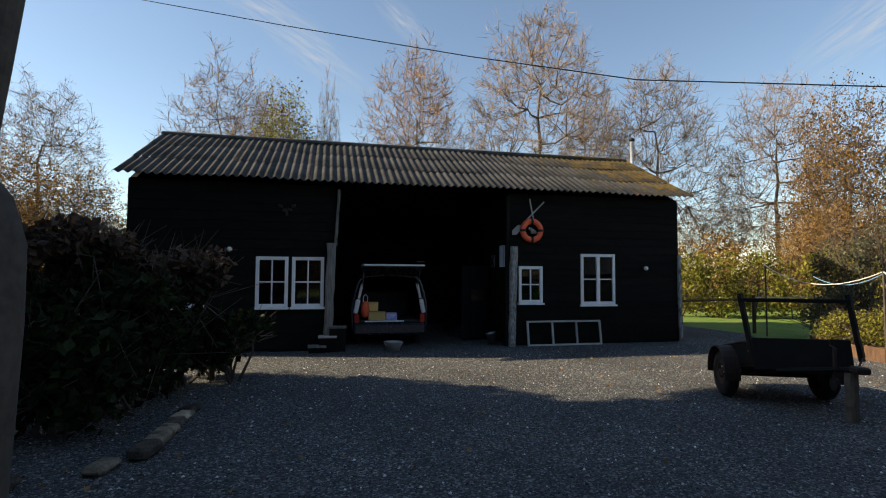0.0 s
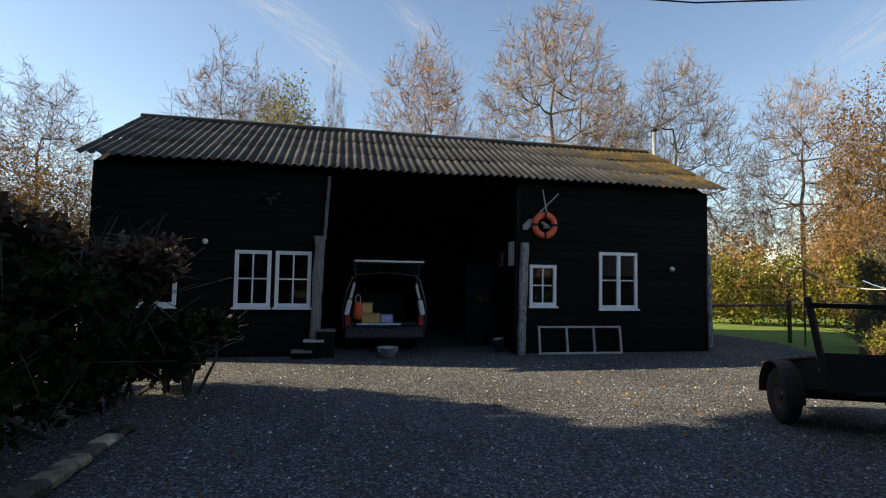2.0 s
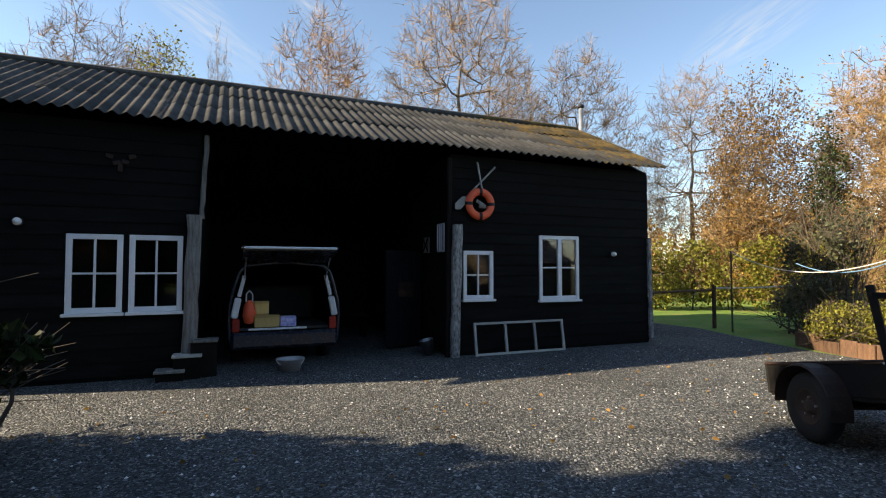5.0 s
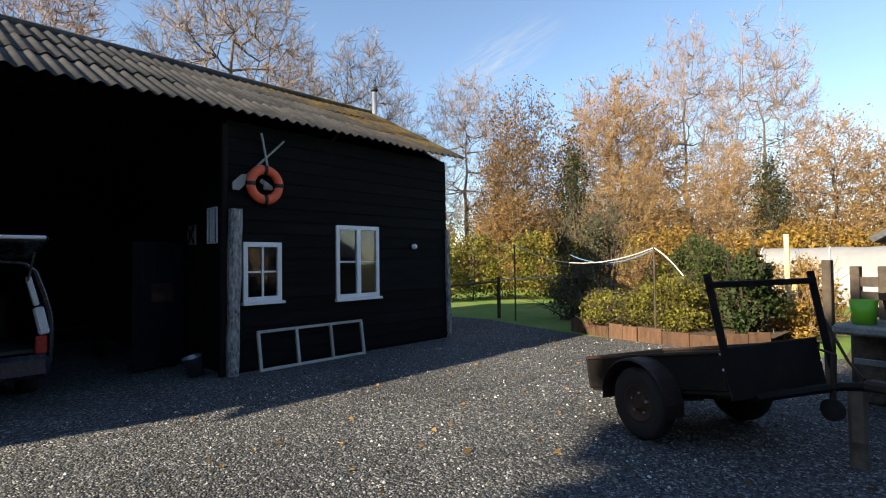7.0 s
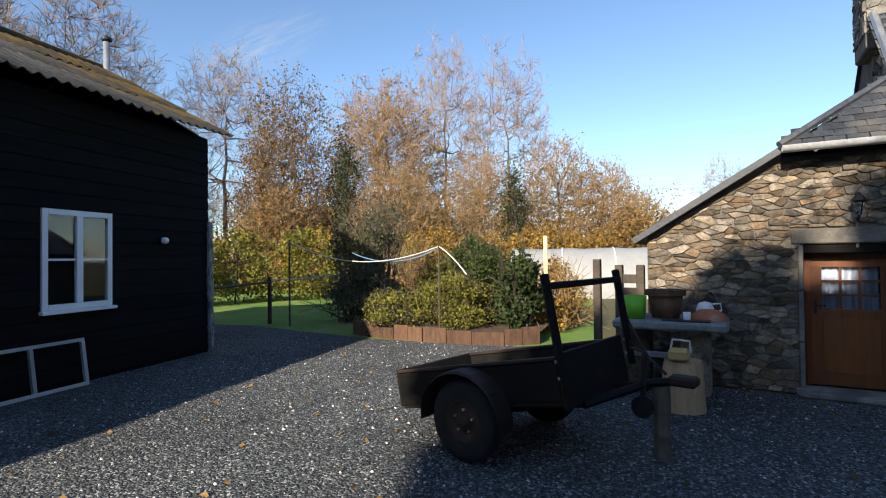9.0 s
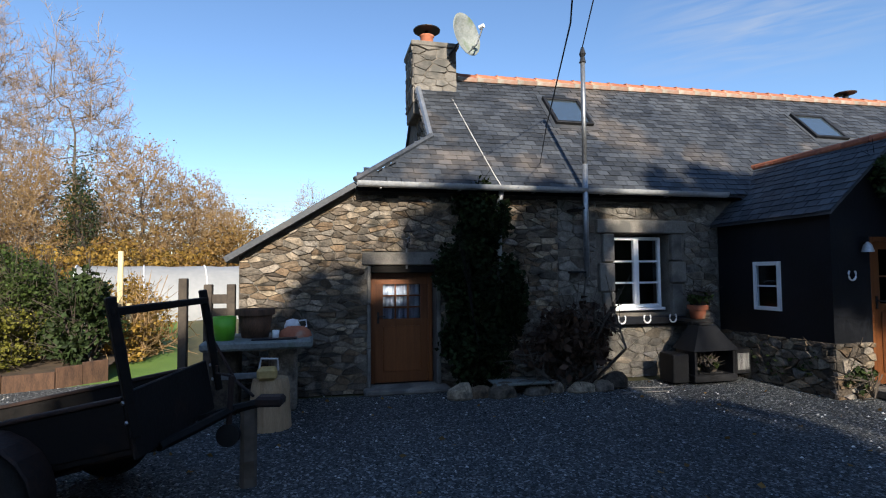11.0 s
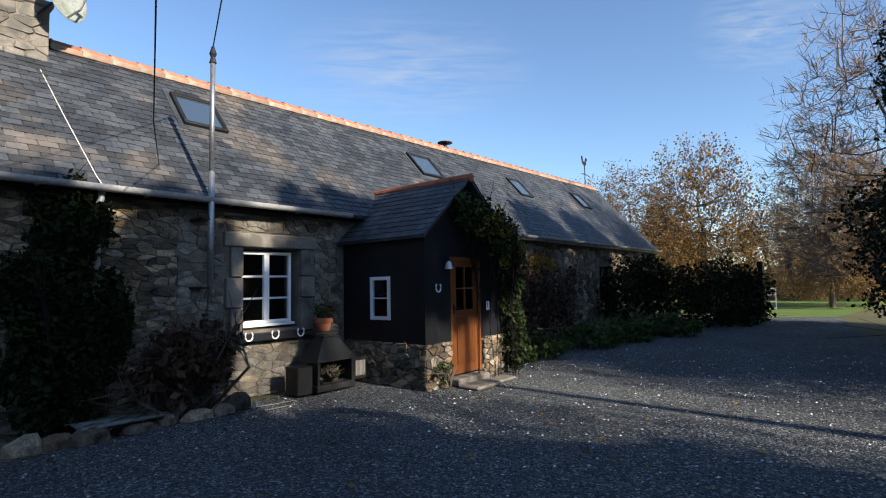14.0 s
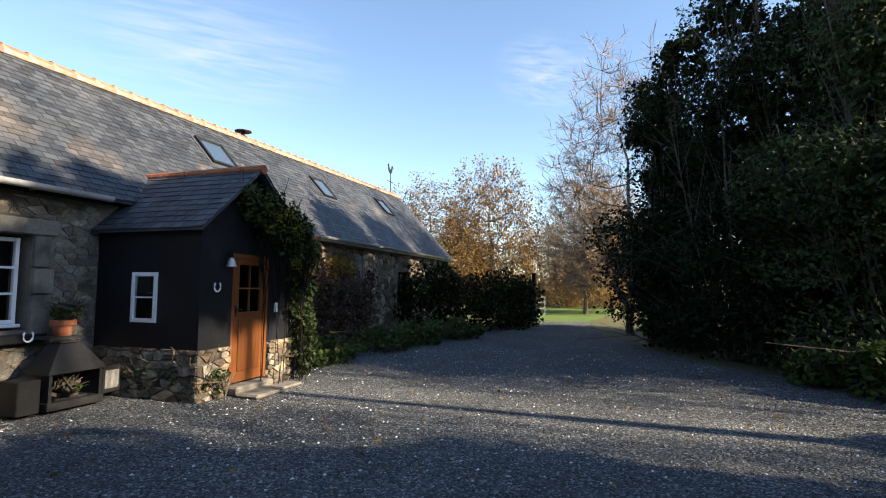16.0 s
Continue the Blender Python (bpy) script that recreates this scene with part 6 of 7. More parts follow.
make_bush("shrub", "low yellow-green conifer shrub behind the edging", 22, [(0, 0, 0.55, 1.0, 1.0, 0.6), (0.9, -0.6, 0.5, 0.9, 0.8, 0.5), (-0.2, 1.0, 0.45, 0.8, 0.8, 0.5)], "l_yel", 15000, 0.04, Matrix.Translation((9.0, 10.5, 0.1)), shell=0.4, twigs=0.8)
make_bush("shrub", "feathery green fir shrub in the bed", 23, [(0, 0, 0.9, 0.8, 0.8, 0.9), (0.4, 0.5, 1.5, 0.55, 0.55, 0.6)], "l_green", 13000, 0.045, Matrix.Translation((10.0, 9.6, 0.1)), shell=0.25, twigs=0.8)
make_bush("shrub", "dark broadleaf shrub at the end of the bed", 24, [(0, 0, 0.7, 0.6, 0.6, 0.7), (0.1, 0.0, 1.2, 0.4, 0.4, 0.5)], "l_ivy", 2600, 0.07, Matrix.Translation((9.1, 8.9, 0.1)), shell=0.35)
make_bush("shrub", "reedy golden stems beside the polytunnel", 25, [(0, 0, 0.7, 0.9, 0.6, 0.8), (1.2, 0.6, 0.8, 0.9, 0.8, 0.8), (-0.9, 0.3, 0.5, 0.6, 0.5, 0.5)], "l_gold", 5200, 0.05, Matrix.Translation((10.9, 8.0, 0)), shell=0.1, stems=60, bark="goldtwig")
make_bush("shrub", "rounded light green shrub in the border", 26, [(0, 0, 0.9, 1.0, 1.0, 0.9)], "l_yel", 5200, 0.07, Matrix.Translation((13.5, 11.8, 0)), shell=0.5)
make_bush("shrub", "bare fan of pale willow shoots", 27, [(0, 0, 1.2, 0.9, 0.9, 1.1)], "l_yel", 500, 0.05, Matrix.Translation((15.0, 13.6, 0)), stems=90, bark="goldtwig", shell=0.3, twigs=1.0)
make_bush("hedge", "tall clipped mixed hedge, dark below and gold-green above", 28, [(k * 1.5, math.sin(k) * 0.3, 1.3, 1.3, 1.0, 1.45) for k in range(8)], "l_yel", 15000, 0.09, Matrix.Translation((12.0, 21.5, 0)) @ Matrix.Rotation(radians(-28), 4, "Z"), shell=0.6, category="hedge")
make_bush("hedge", "green and gold bushes along the wood edge", 29, [(k * 2.2, math.sin(k * 2) * 0.8, 1.4, 1.7, 1.3, 1.6 + 0.4 * math.sin(k * 3)) for k in range(9)], "l_gold", 15000, 0.12, Matrix.Translation((20.5, 20.5, 0)) @ Matrix.Rotation(radians(-62), 4, "Z"), shell=0.6, category="hedge")
make_bush("hedge", "russet undergrowth behind the barn", 30, [(k * 3.0, math.sin(k * 2) * 0.8, 1.7, 2.2, 1.5, 2.2 + 0.5 * math.sin(k * 3)) for k in range(13)], "l_orange", 15000, 0.14, Matrix.Translation((8, 27, 0)) @ Matrix.Rotation(radians(-6), 4, "Z"), shell=0.5, category="hedge")
make_bush("hedge", "brown and green undergrowth of the wood", 31, [(k * 3.0, math.sin(k * 2) * 0.8, 1.7, 2.3, 1.5, 2.6 + 0.7 * math.sin(k * 3)) for k in range(8)], "l_brown", 12000, 0.14, Matrix.Translation((-30, 27, 0)), shell=0.5, category="hedge")
make_bush("hedge", "wild green hedge bank beyond the polytunnel", 32, [(math.sin(k * 2) * 0.8, k * 2.6, 1.5, 1.6, 2.0, 2.0 + 0.6 * math.sin(k * 3)) for k in range(9)], "l_brown", 12000, 0.13, Matrix.Translation((28, -8, 0)), shell=0.5, category="hedge")
# rail fence by the barn corner
fn = thing("rail_fence", "low dark rail fence at the lawn edge", "fence")
fp = [(6.5, 14.95), (9.8, 15.35)]
for x, y in fp:
    part("post", boxed(x - 0.04, x + 0.04, y - 0.04, y + 0.04, -0.01, 1.18, 0.008), M["sleeper"], fn)
for a, b in zip(fp, fp[1:]):
    part("rail", tube(bmesh.new(), [(*a, 1.02), (*b, 1.05)], 0.03, 8), M["sleeper"], fn)
# clothes line, stakes
cl = thing("clothes_line", "slack pale rope line slung over garden posts", "clothes line")
part("rope", tube(bmesh.new(), sag((9.46, 14.54, 2.07), (8.25, 10.34, 1.85), 0.4), 0.011, 6), M["rope"], cl)
part("rope", tube(bmesh.new(), sag((8.25, 10.34, 1.85), (8.05, 9.73, 1.3), -0.05), 0.011, 6), M["rope"], cl)
part("cord", tube(bmesh.new(), sag((9.0, 12.6, 1.75), (8.3, 10.4, 1.8), 0.22), 0.01, 6), M["blueline"], cl)
part("post", tube(bmesh.new(), [(8.25, 10.34, 0.0), (8.25, 10.34, 1.87)], 0.02, 8), M["darkbark"], cl)
part("post", tube(bmesh.new(), [(9.46, 14.54, 0.0), (9.46, 14.54, 2.09)], 0.022, 8), M["darkbark"], cl)
wire("string_line", "pale string stretched across the lawn", sag((9.8, 15.35, 1.1), (12.6, 14.6, 1.2), 0.04), 0.02, "rope")
rough_post("garden_stake", "tall pale timber stake by the polytunnel", 10.6, 8.5, 0.0, 2.1, 0.09, 0.09, "newpost", 31, 0.0)
rough_post("garden_stake", "short fresh timber stake by the polytunnel", 10.1, 8.3, 0.0, 1.1, 0.09, 0.09, "newpost", 32, 0.0)
pg = thing("gate_panel", "dark slatted timber gate panel between posts", "gate", Matrix.Translation((6.05, 7.05, 0)) @ Matrix.Rotation(radians(75), 4, "Z"))
for x in (-0.28, 0.0, 0.3):
    part("post", boxed(x - 0.05, x + 0.05, -0.05, 0.05, 0, 1.5 + 0.08 * (x > 0), 0.008), M["darkbark"], pg)
for k in range(6):
    part("slat", boxed(-0.28, 0.0, -0.02, 0.02, 0.35 + 0.18 * k, 0.47 + 0.18 * k, 0.004), M["darkbark"], pg)
# polytunnel
pgm = Matrix.Translation((20.4, 8.6, 0)) @ Matrix.Rotation(radians(-86), 4, "Z")
pt_ = thing("polytunnel", "long white plastic-covered polytunnel", "greenhouse", pgm)
bm = bmesh.new()
rings = []
for k in range(15):
    x = -2.2 + 8.0 * k / 14
    rings.append([bm.verts.new((x, 1.5 * math.cos(a), 1.95 * math.sin(a) ** 0.8 + 0.02 * math.sin(k * 2.1))) for a in [math.pi * j / 14 for j in range(15)]])
for a, b in zip(rings, rings[1:]):
    for j in range(14):
        bm.faces.new((a[j], b[j], b[j + 1], a[j + 1]))
bm.faces.new(rings[0])
part("cover", bm, M["film"], pt_, smooth=True)
for k in range(5):
    x = -2.2 + 2.0 * k
    part("hoop", tube(bmesh.new(), [(x, 1.52 * math.cos(a), 1.98 * math.sin(a) ** 0.8) for a in [math.pi * j / 14 for j in range(15)]], 0.025, 6), M["white"], pt_)

# far woods closing the view
for k, (x, y, yaw, leaf, n) in enumerate(((-46, 48, 0, "l_brown", 13), (2, 47, -4, "l_orange", 12), (42, 40, -60, "l_brown", 13), (46, -14, 88, "l_brown", 9), (-30, -52, 0, "l_brown", 14), (14, -44, -20, "l_orange", 7), (-27, -30, 100, "l_brown", 6))):
    make_bush("woodland_edge", "distant dense brown and gold woodland edge", 300 + k, [(q * 3.8, math.sin(q * 2.2) * 1.2, 2.6, 2.8, 2.0, 3.4 + 0.9 * math.sin(q * 3.1)) for q in range(n)], leaf, 9000, 0.17, Matrix.Translation((x, y, 0)) @ Matrix.Rotation(radians(yaw), 4, "Z"), shell=0.5, category="woodland", stems=40)
# leafy middle distance of the wood
for k, (x, y, yaw, leaf, n, top) in enumerate(((12, 31, -15, "l_brown", 7, 4.6), (25, 27, -50, "l_orange", 6, 5.0), (31, 18, -80, "l_gold", 6, 4.6), (33, 4, -95, "l_brown", 5, 3.4), (-26, 33, 0, "l_orange", 7, 4.2), (3.5, -23, -30, "l_brown", 3, 3.0))):
    make_bush("thicket", "tangled autumn thicket with thin gold leaves", 340 + k, [(q * 2.9, math.sin(q * 2.2) * 1.2, top * 0.55, 2.0, 1.8, top * 0.62 + 0.5 * math.sin(q * 2.7)) for q in range(n)], leaf, 9000, 0.075, Matrix.Translation((x, y, 0)) @ Matrix.Rotation(radians(yaw), 4, "Z"), shell=0.1, category="thicket", stems=40, bark="bark", twigs=0.8)
# ---- climbers, bushes and hedges by the cottage ----
make_bush("climber", "dark glossy evergreen climber up the cottage wall", 41, [(1.62, -0.25, 0.7, 0.42, 0.28, 0.8), (1.6, -0.22, 1.6, 0.46, 0.28, 0.8), (1.75, -0.2, 2.4, 0.42, 0.25, 0.55), (2.1, -0.25, 1.3, 0.3, 0.22, 0.7)], "l_dark", 10500, 0.06, HM, stems=4, shell=0.15, category="climber", bark="dark", thin=True, twigs=0.1)
make_bush("rose_bush", "bronze-leaved low hydrangea bush below the window", 42, [(2.75, -0.5, 0.55, 0.6, 0.4, 0.5), (3.2, -0.45, 0.75, 0.45, 0.35, 0.5)], "l_red", 1500, 0.09, HM, stems=24, shell=0.3)
make_bush("climber", "leafy rose climber over the porch gable", 43, [(6.95, -2.08, 2.8, 0.55, 0.22, 0.42), (7.4, -2.1, 2.5, 0.55, 0.28, 0.5), (7.8, -2.12, 2.15, 0.42, 0.3, 0.5), (8.0, -2.05, 1.3, 0.3, 0.25, 0.75), (8.05, -2.05, 0.5, 0.3, 0.25, 0.5)], "l_ivy", 5600, 0.055, HM, stems=6, shell=0.15, category="climber", bark="dark", twigs=0.35, thin=True)
# yellow leaves paint the sunlit bits of the porch climber
make_bush("climber", "climber shoots on the porch front, coloured yellow as if sunlit", 44, [(7.25, -2.22, 2.6, 0.5, 0.16, 0.4), (7.75, -2.25, 2.1, 0.35, 0.16, 0.4)], "l_yel", 900, 0.045, HM, stems=2, shell=0.2, category="climber", bark="dark", thin=True, twigs=0.6)
make_bush("ivy", "dark ivy trailing over the porch footing", 49, [(5.85, -0.9, 0.35, 0.12, 0.6, 0.3), (5.9, -1.6, 0.3, 0.12, 0.35, 0.26), (6.1, -1.98, 0.25, 0.25, 0.1, 0.2)], "l_ivy", 700, 0.05, HM, stems=3, shell=0.3, category="ivy", thin=True)
make_bush("shrub", "shaggy dark shrubs along the cottage front", 45, [(9.0, -0.7, 1.1, 0.8, 0.6, 1.1), (10.4, -0.6, 1.3, 0.9, 0.6, 1.2), (11.8, -0.7, 0.9, 0.8, 0.6, 0.9), (12.9, -0.5, 1.2, 0.7, 0.5, 1.0)], "l_red", 5200, 0.08, HM, stems=50, shell=0.3, twigs=0.8)
make_bush("climber", "golden climber lit on the cottage wall", 46, [(12.6, -0.15, 2.1, 0.9, 0.2, 0.45)], "l_gold", 900, 0.07, HM, stems=8, shell=0.2, category="climber")
make_bush("shrub", "low spreading green bed plants", 47, [(10.0, -1.5, 0.2, 1.1, 0.5, 0.35), (12.2, -1.7, 0.25, 1.2, 0.6, 0.35), (14.0, -2.0, 0.25, 1.1, 0.7, 0.4), (15.6, -2.6, 0.25, 1.0, 0.7, 0.35)], "l_green", 3800, 0.09, HM, shell=0.5)
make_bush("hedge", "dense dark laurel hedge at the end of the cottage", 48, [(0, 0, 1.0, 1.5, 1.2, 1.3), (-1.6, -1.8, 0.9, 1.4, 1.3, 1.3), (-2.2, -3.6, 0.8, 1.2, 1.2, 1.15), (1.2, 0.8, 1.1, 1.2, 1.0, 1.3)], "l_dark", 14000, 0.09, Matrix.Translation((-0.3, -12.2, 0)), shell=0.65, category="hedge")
gp = thing("field_gate", "open metal field gate hung on a dark post", "gate", Matrix.Translation((-3.45, -18.1, 0)) @ Matrix.Rotation(radians(250), 4, "Z"))
part("post", boxed(-0.1, 0.1, -0.1, 0.1, 0, 2.3, 0.02), M["dark"], gp)
for z in (0.3, 0.6, 0.9, 1.15):
    part("bar", tube(bmesh.new(), [(0.12, 0, z), (1.9, 0, z)], 0.022, 6), M["steel"], gp)
for x in (0.12, 1.9):
    part("stile", tube(bmesh.new(), [(x, 0, 0.2), (x, 0, 1.2)], 0.025, 6), M["steel"], gp)


def evergreen(seed, x, y, h, r, leaf="l_dark", n=16000, size=0.09, label="dense dark evergreen tree beside the drive"):
    b = []
    rg = random.Random(seed)
    k = 0
    z = 0.9
    while z < h - 0.6:
        f = 1 - 0.75 * max(0, (z / h - 0.45)) ** 1.0 / 0.55
        a = rg.uniform(0, 6.28)
        o = r * 0.25
        b.append((o * math.cos(a), o * math.sin(a), z, r * f * rg.uniform(0.85, 1.15), r * f * rg.uniform(0.85, 1.15), 1.1))
        z += 0.9
        k += 1
    t = make_bush("evergreen_tree", label, seed, b, leaf, n, size, Matrix.Translation((x, y, 0)), stems=40, shell=0.55, category="tree", twigs=0.4)
    rng = np.random.default_rng(seed + 900)
    core = blob_points(rng, n // 5, [(q[0], q[1], q[2], q[3] * 0.62, q[4] * 0.62, q[5] * 0.8) for q in b], 0.3)
    V, F = quads(core, size * 2.6, rng)
    arr("inner_foliage", V, F, M[leaf], t)
    part("trunk", tube(bmesh.new(), [(0, 0, 0), (0.1, 0, h * 0.5), (0, 0.1, h * 0.9)], 0.22, 8, 0.04), M["darkbark"], t)
    return t


# shaded crowns get near-black leaves; tree 53 gets lighter ones as if sunlit
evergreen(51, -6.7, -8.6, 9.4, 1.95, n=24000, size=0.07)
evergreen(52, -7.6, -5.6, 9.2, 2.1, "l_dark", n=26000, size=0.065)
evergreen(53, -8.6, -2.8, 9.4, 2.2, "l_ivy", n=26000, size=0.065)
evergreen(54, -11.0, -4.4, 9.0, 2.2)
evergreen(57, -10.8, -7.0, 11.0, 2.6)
# two big trees added out of sight behind the row to block sky light
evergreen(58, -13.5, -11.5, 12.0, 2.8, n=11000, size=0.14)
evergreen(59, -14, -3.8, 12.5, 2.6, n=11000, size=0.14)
make_bush("shrub", "holly-green low shrubs at the drive edge", 55, [(-7.6, -1.6, 0.35, 0.9, 0.7, 0.5), (-8.6, -1.0, 0.5, 1.0, 0.8, 0.6), (-6.9, -2.6, 0.3, 0.6, 0.5, 0.4)], "l_green", 3200, 0.09, shell=0.5)
# unseen tall trees added on the sunny side to shade yard and cottage
for i, (x, y, h) in enumerate(((-15.5, 7.4, 13.2), (-15, 8.9, 13.2), (-16, 10.9, 13.2), (-17, -3.2, 14.5), (-18, -7, 14.0), (-19, 3.4, 6.4))):
    evergreen(60 + i, x, y, h, 2.5 if h > 9 else 2.0, "l_ivy", 13000, 0.27, "unseen leafy tree added to shade the yard")
# unseen tree added: its crown shades the upper porch, low sun passes below
t = make_bush("tall_tree", "unseen tree added to shade the porch, high crown over a bare trunk", 95, [(0, 0, 11.4, 1.9, 2.0, 1.2), (0.4, 1.4, 11.8, 1.5, 1.4, 1.2), (-0.3, -1.3, 11.2, 1.5, 1.3, 1.1)], "l_ivy", 6000, 0.22, Matrix.Translation((-15.5, 3.0, 0)), shell=0.3, stems=6, category="tree")
part("trunk", tube(bmesh.new(), [(0, 0, 0), (0.1, 0.1, 6), (0, 0, 11.5)], 0.2, 8, 0.08), M["darkbark"], t)
# two nearer unseen evergreens, added to keep sky light and sun off the yard
evergreen(96, -11.8, 5.2, 6.5, 1.7, n=9000, size=0.12)
evergreen(97, -12.2, 8.4, 6.5, 1.7, n=9000, size=0.12)
make_bush("hedge", "low dense hedge across the far meadow", 98, [(q * 2.6, math.sin(q * 2.2) * 0.6, 1.2, 1.8, 1.2, 1.7) for q in range(9)], "l_brown", 7000, 0.22, Matrix.Translation((-15, -41, 0)), shell=0.55, category="hedge")
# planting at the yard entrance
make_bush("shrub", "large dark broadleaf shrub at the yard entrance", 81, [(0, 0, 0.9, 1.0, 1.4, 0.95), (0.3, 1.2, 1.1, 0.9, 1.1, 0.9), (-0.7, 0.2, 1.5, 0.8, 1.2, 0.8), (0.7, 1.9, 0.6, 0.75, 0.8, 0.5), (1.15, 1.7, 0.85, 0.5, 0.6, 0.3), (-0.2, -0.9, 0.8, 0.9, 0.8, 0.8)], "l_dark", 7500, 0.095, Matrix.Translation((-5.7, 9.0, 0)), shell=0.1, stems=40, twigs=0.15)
make_bush("shrub", "bronze-tipped branches of the entrance shrub", 82, [(0.2, 1.0, 1.75, 0.9, 0.9, 0.45), (-0.6, 0.2, 2.1, 0.7, 0.9, 0.35)], "l_red", 2400, 0.09, Matrix.Translation((-5.7, 9.0, 0)), shell=0.2, stems=20, twigs=0.15)
kb = thing("stone_kerb", "rough stone kerb round the entrance planting", "kerb")
rng = random.Random(8)
for k in range(9):
    t = k / 8
    x, y = -4.75 - 1.6 * max(0, 0.3 - t) * 3, 6.3 + 2.6 * t
    part("stone", boxed(-0.16, 0.16, -0.1, 0.1, 0, rng.uniform(0.07, 0.12), 0.03, Matrix.Translation((x, y, 0)) @ Matrix.Rotation(1.5 + rng.uniform(-0.2, 0.2), 4, "Z")), M["stone"], kb)
upl = thing("utility_pole", "dark leaning timber utility pole", "pole")
part("pole", tube(bmesh.new(), [(-6.12, 6.5, 0), (-5.78, 6.68, 3.4), (-5.4, 6.85, 7.4)], 0.12, 10, 0.09), M["darkbark"], upl)
st_ = thing("tree_stump", "thick dark tree trunk cut off at the yard entrance", "stump", Matrix.Translation((-5.32, 5.53, 0)))
bm = lathe(bmesh.new(), [(0.42, 0.0), (0.33, 0.25), (0.35, 0.8), (0.36, 1.4), (0.33, 1.9), (0.26, 2.2), (0.12, 2.42), (0.0, 2.46)], 22)
for q in bm.verts:
    q.co += Vector((q.co.x, q.co.y, 0)) * 0.16 * noise.noise(Vector((q.co.x * 4, q.co.y * 4, q.co.z * 0.9)))
part("trunk", bm, M["darkbark"], st_, smooth=True)
part("stub", tube(bmesh.new(), [(-0.2, 0.05, 1.7), (-0.42, 0.1, 1.95)], 0.08, 9, 0.06), M["darkbark"], st_)
# border stones along the cottage foot
rng = random.Random(17)
for k, u in enumerate((1.3, 1.55, 1.85, 2.35, 2.65, 3.0, 3.3, 3.55)):
    w, h = rng.uniform(0.12, 0.24), rng.uniform(0.09, 0.2)
    bm = bmesh.new()
    bmesh.ops.create_icosphere(bm, subdivisions=2, radius=1)
    for q in bm.verts:
        q.co = Vector((q.co.x * w, q.co.y * 0.12, max(-0.2, q.co.z) * h)) * (1 + 0.25 * noise.noise(q.co * 1.7 + Vector((k * 3.1, 0, 0))))
    ob = tagged(part("border_stone", bm, M["stone"]), "rough grey border stone at the foot of the cottage", "stone", group="border stones")
    ob.matrix_basis = HM @ Matrix.Translation((u, -0.62 + 0.06 * math.sin(k * 2), h * 0.18))
slab_ = tagged(part("flat_slab", boxed(1.75, 2.6, -0.72, -0.36, 0.14, 0.18, 0.015), M["slab"]), "thin flat slate slab lying on the border stones", "slab")
slab_.matrix_basis = HM
# fallen leaves
rg = np.random.default_rng(90)
n = 700
xy = np.stack([rg.uniform(-6, 7, n), rg.uniform(-6, 12.5, n), np.full(n, 0.012)], 1)
V, F = quads(xy, 0.045, rg, flat=0.85, long=1.3)
tagged(arr("fallen_leaves", V, F, M["l_brown"]), "scattered dry brown leaves on the gravel", "leaves", kind="stuff")
n = 3500
xy = np.stack([rg.uniform(-6, 8, n), rg.uniform(-7, 13.2, n), np.full(n, 0.004)], 1)
V = (xy[:, None, :] + np.array([[[-1, -0.6, 0], [0.2, -1, 0], [1, 0.1, 0], [0.1, 1, 0], [0, 0, 0.9]]]) * rg.uniform(0.006, 0.02, (n, 1, 1))).reshape(-1, 3)
F = ((np.arange(n) * 5)[:, None, None] + np.array([[[0, 1, 4], [1, 2, 4], [2, 3, 4], [3, 0, 4]]])).reshape(-1, 3)
tagged(arr("pebbles", V, F, M["pebble"]), "pale chips of gravel standing proud", "gravel", kind="stuff")

n = 62000
xy = np.stack([rg.uniform(-6.5, 6.5, n), rg.uniform(-3.5, 13.4, n), np.full(n, -0.002)], 1)
inside = (xy[:, 0] - 5.3) * 0.975 - (xy[:, 1] - 5.2) * 0.2223 < 0
xy = xy[inside]
n = len(xy)
turn = rg.uniform(0, 6.28, (n, 1))
co, si = np.cos(turn), np.sin(turn)
base = np.array([[-1, -0.6], [0.2, -1], [1, 0.1], [0.1, 1]])
flat = np.stack([base[:, 0] * co - base[:, 1] * si, base[:, 0] * si + base[:, 1] * co, np.zeros((n, 4))], 2)
peak = np.stack([rg.uniform(-0.4, 0.4, n), rg.uniform(-0.4, 0.4, n), rg.uniform(0.5, 1.0, n)], 1)[:, None, :]
V = (xy[:, None, :] + np.concatenate([flat, peak], 1) * rg.uniform(0.007, 0.019, (n, 1, 1))).reshape(-1, 3)
F = ((np.arange(n) * 5)[:, None, None] + np.array([[[0, 1, 4], [1, 2, 4], [2, 3, 4], [3, 0, 4]]])).reshape(-1, 3)
tagged(arr("gravel_chips", V, F, M["chips"]), "loose grey and pale gravel chips covering the yard", "gravel", kind="stuff")


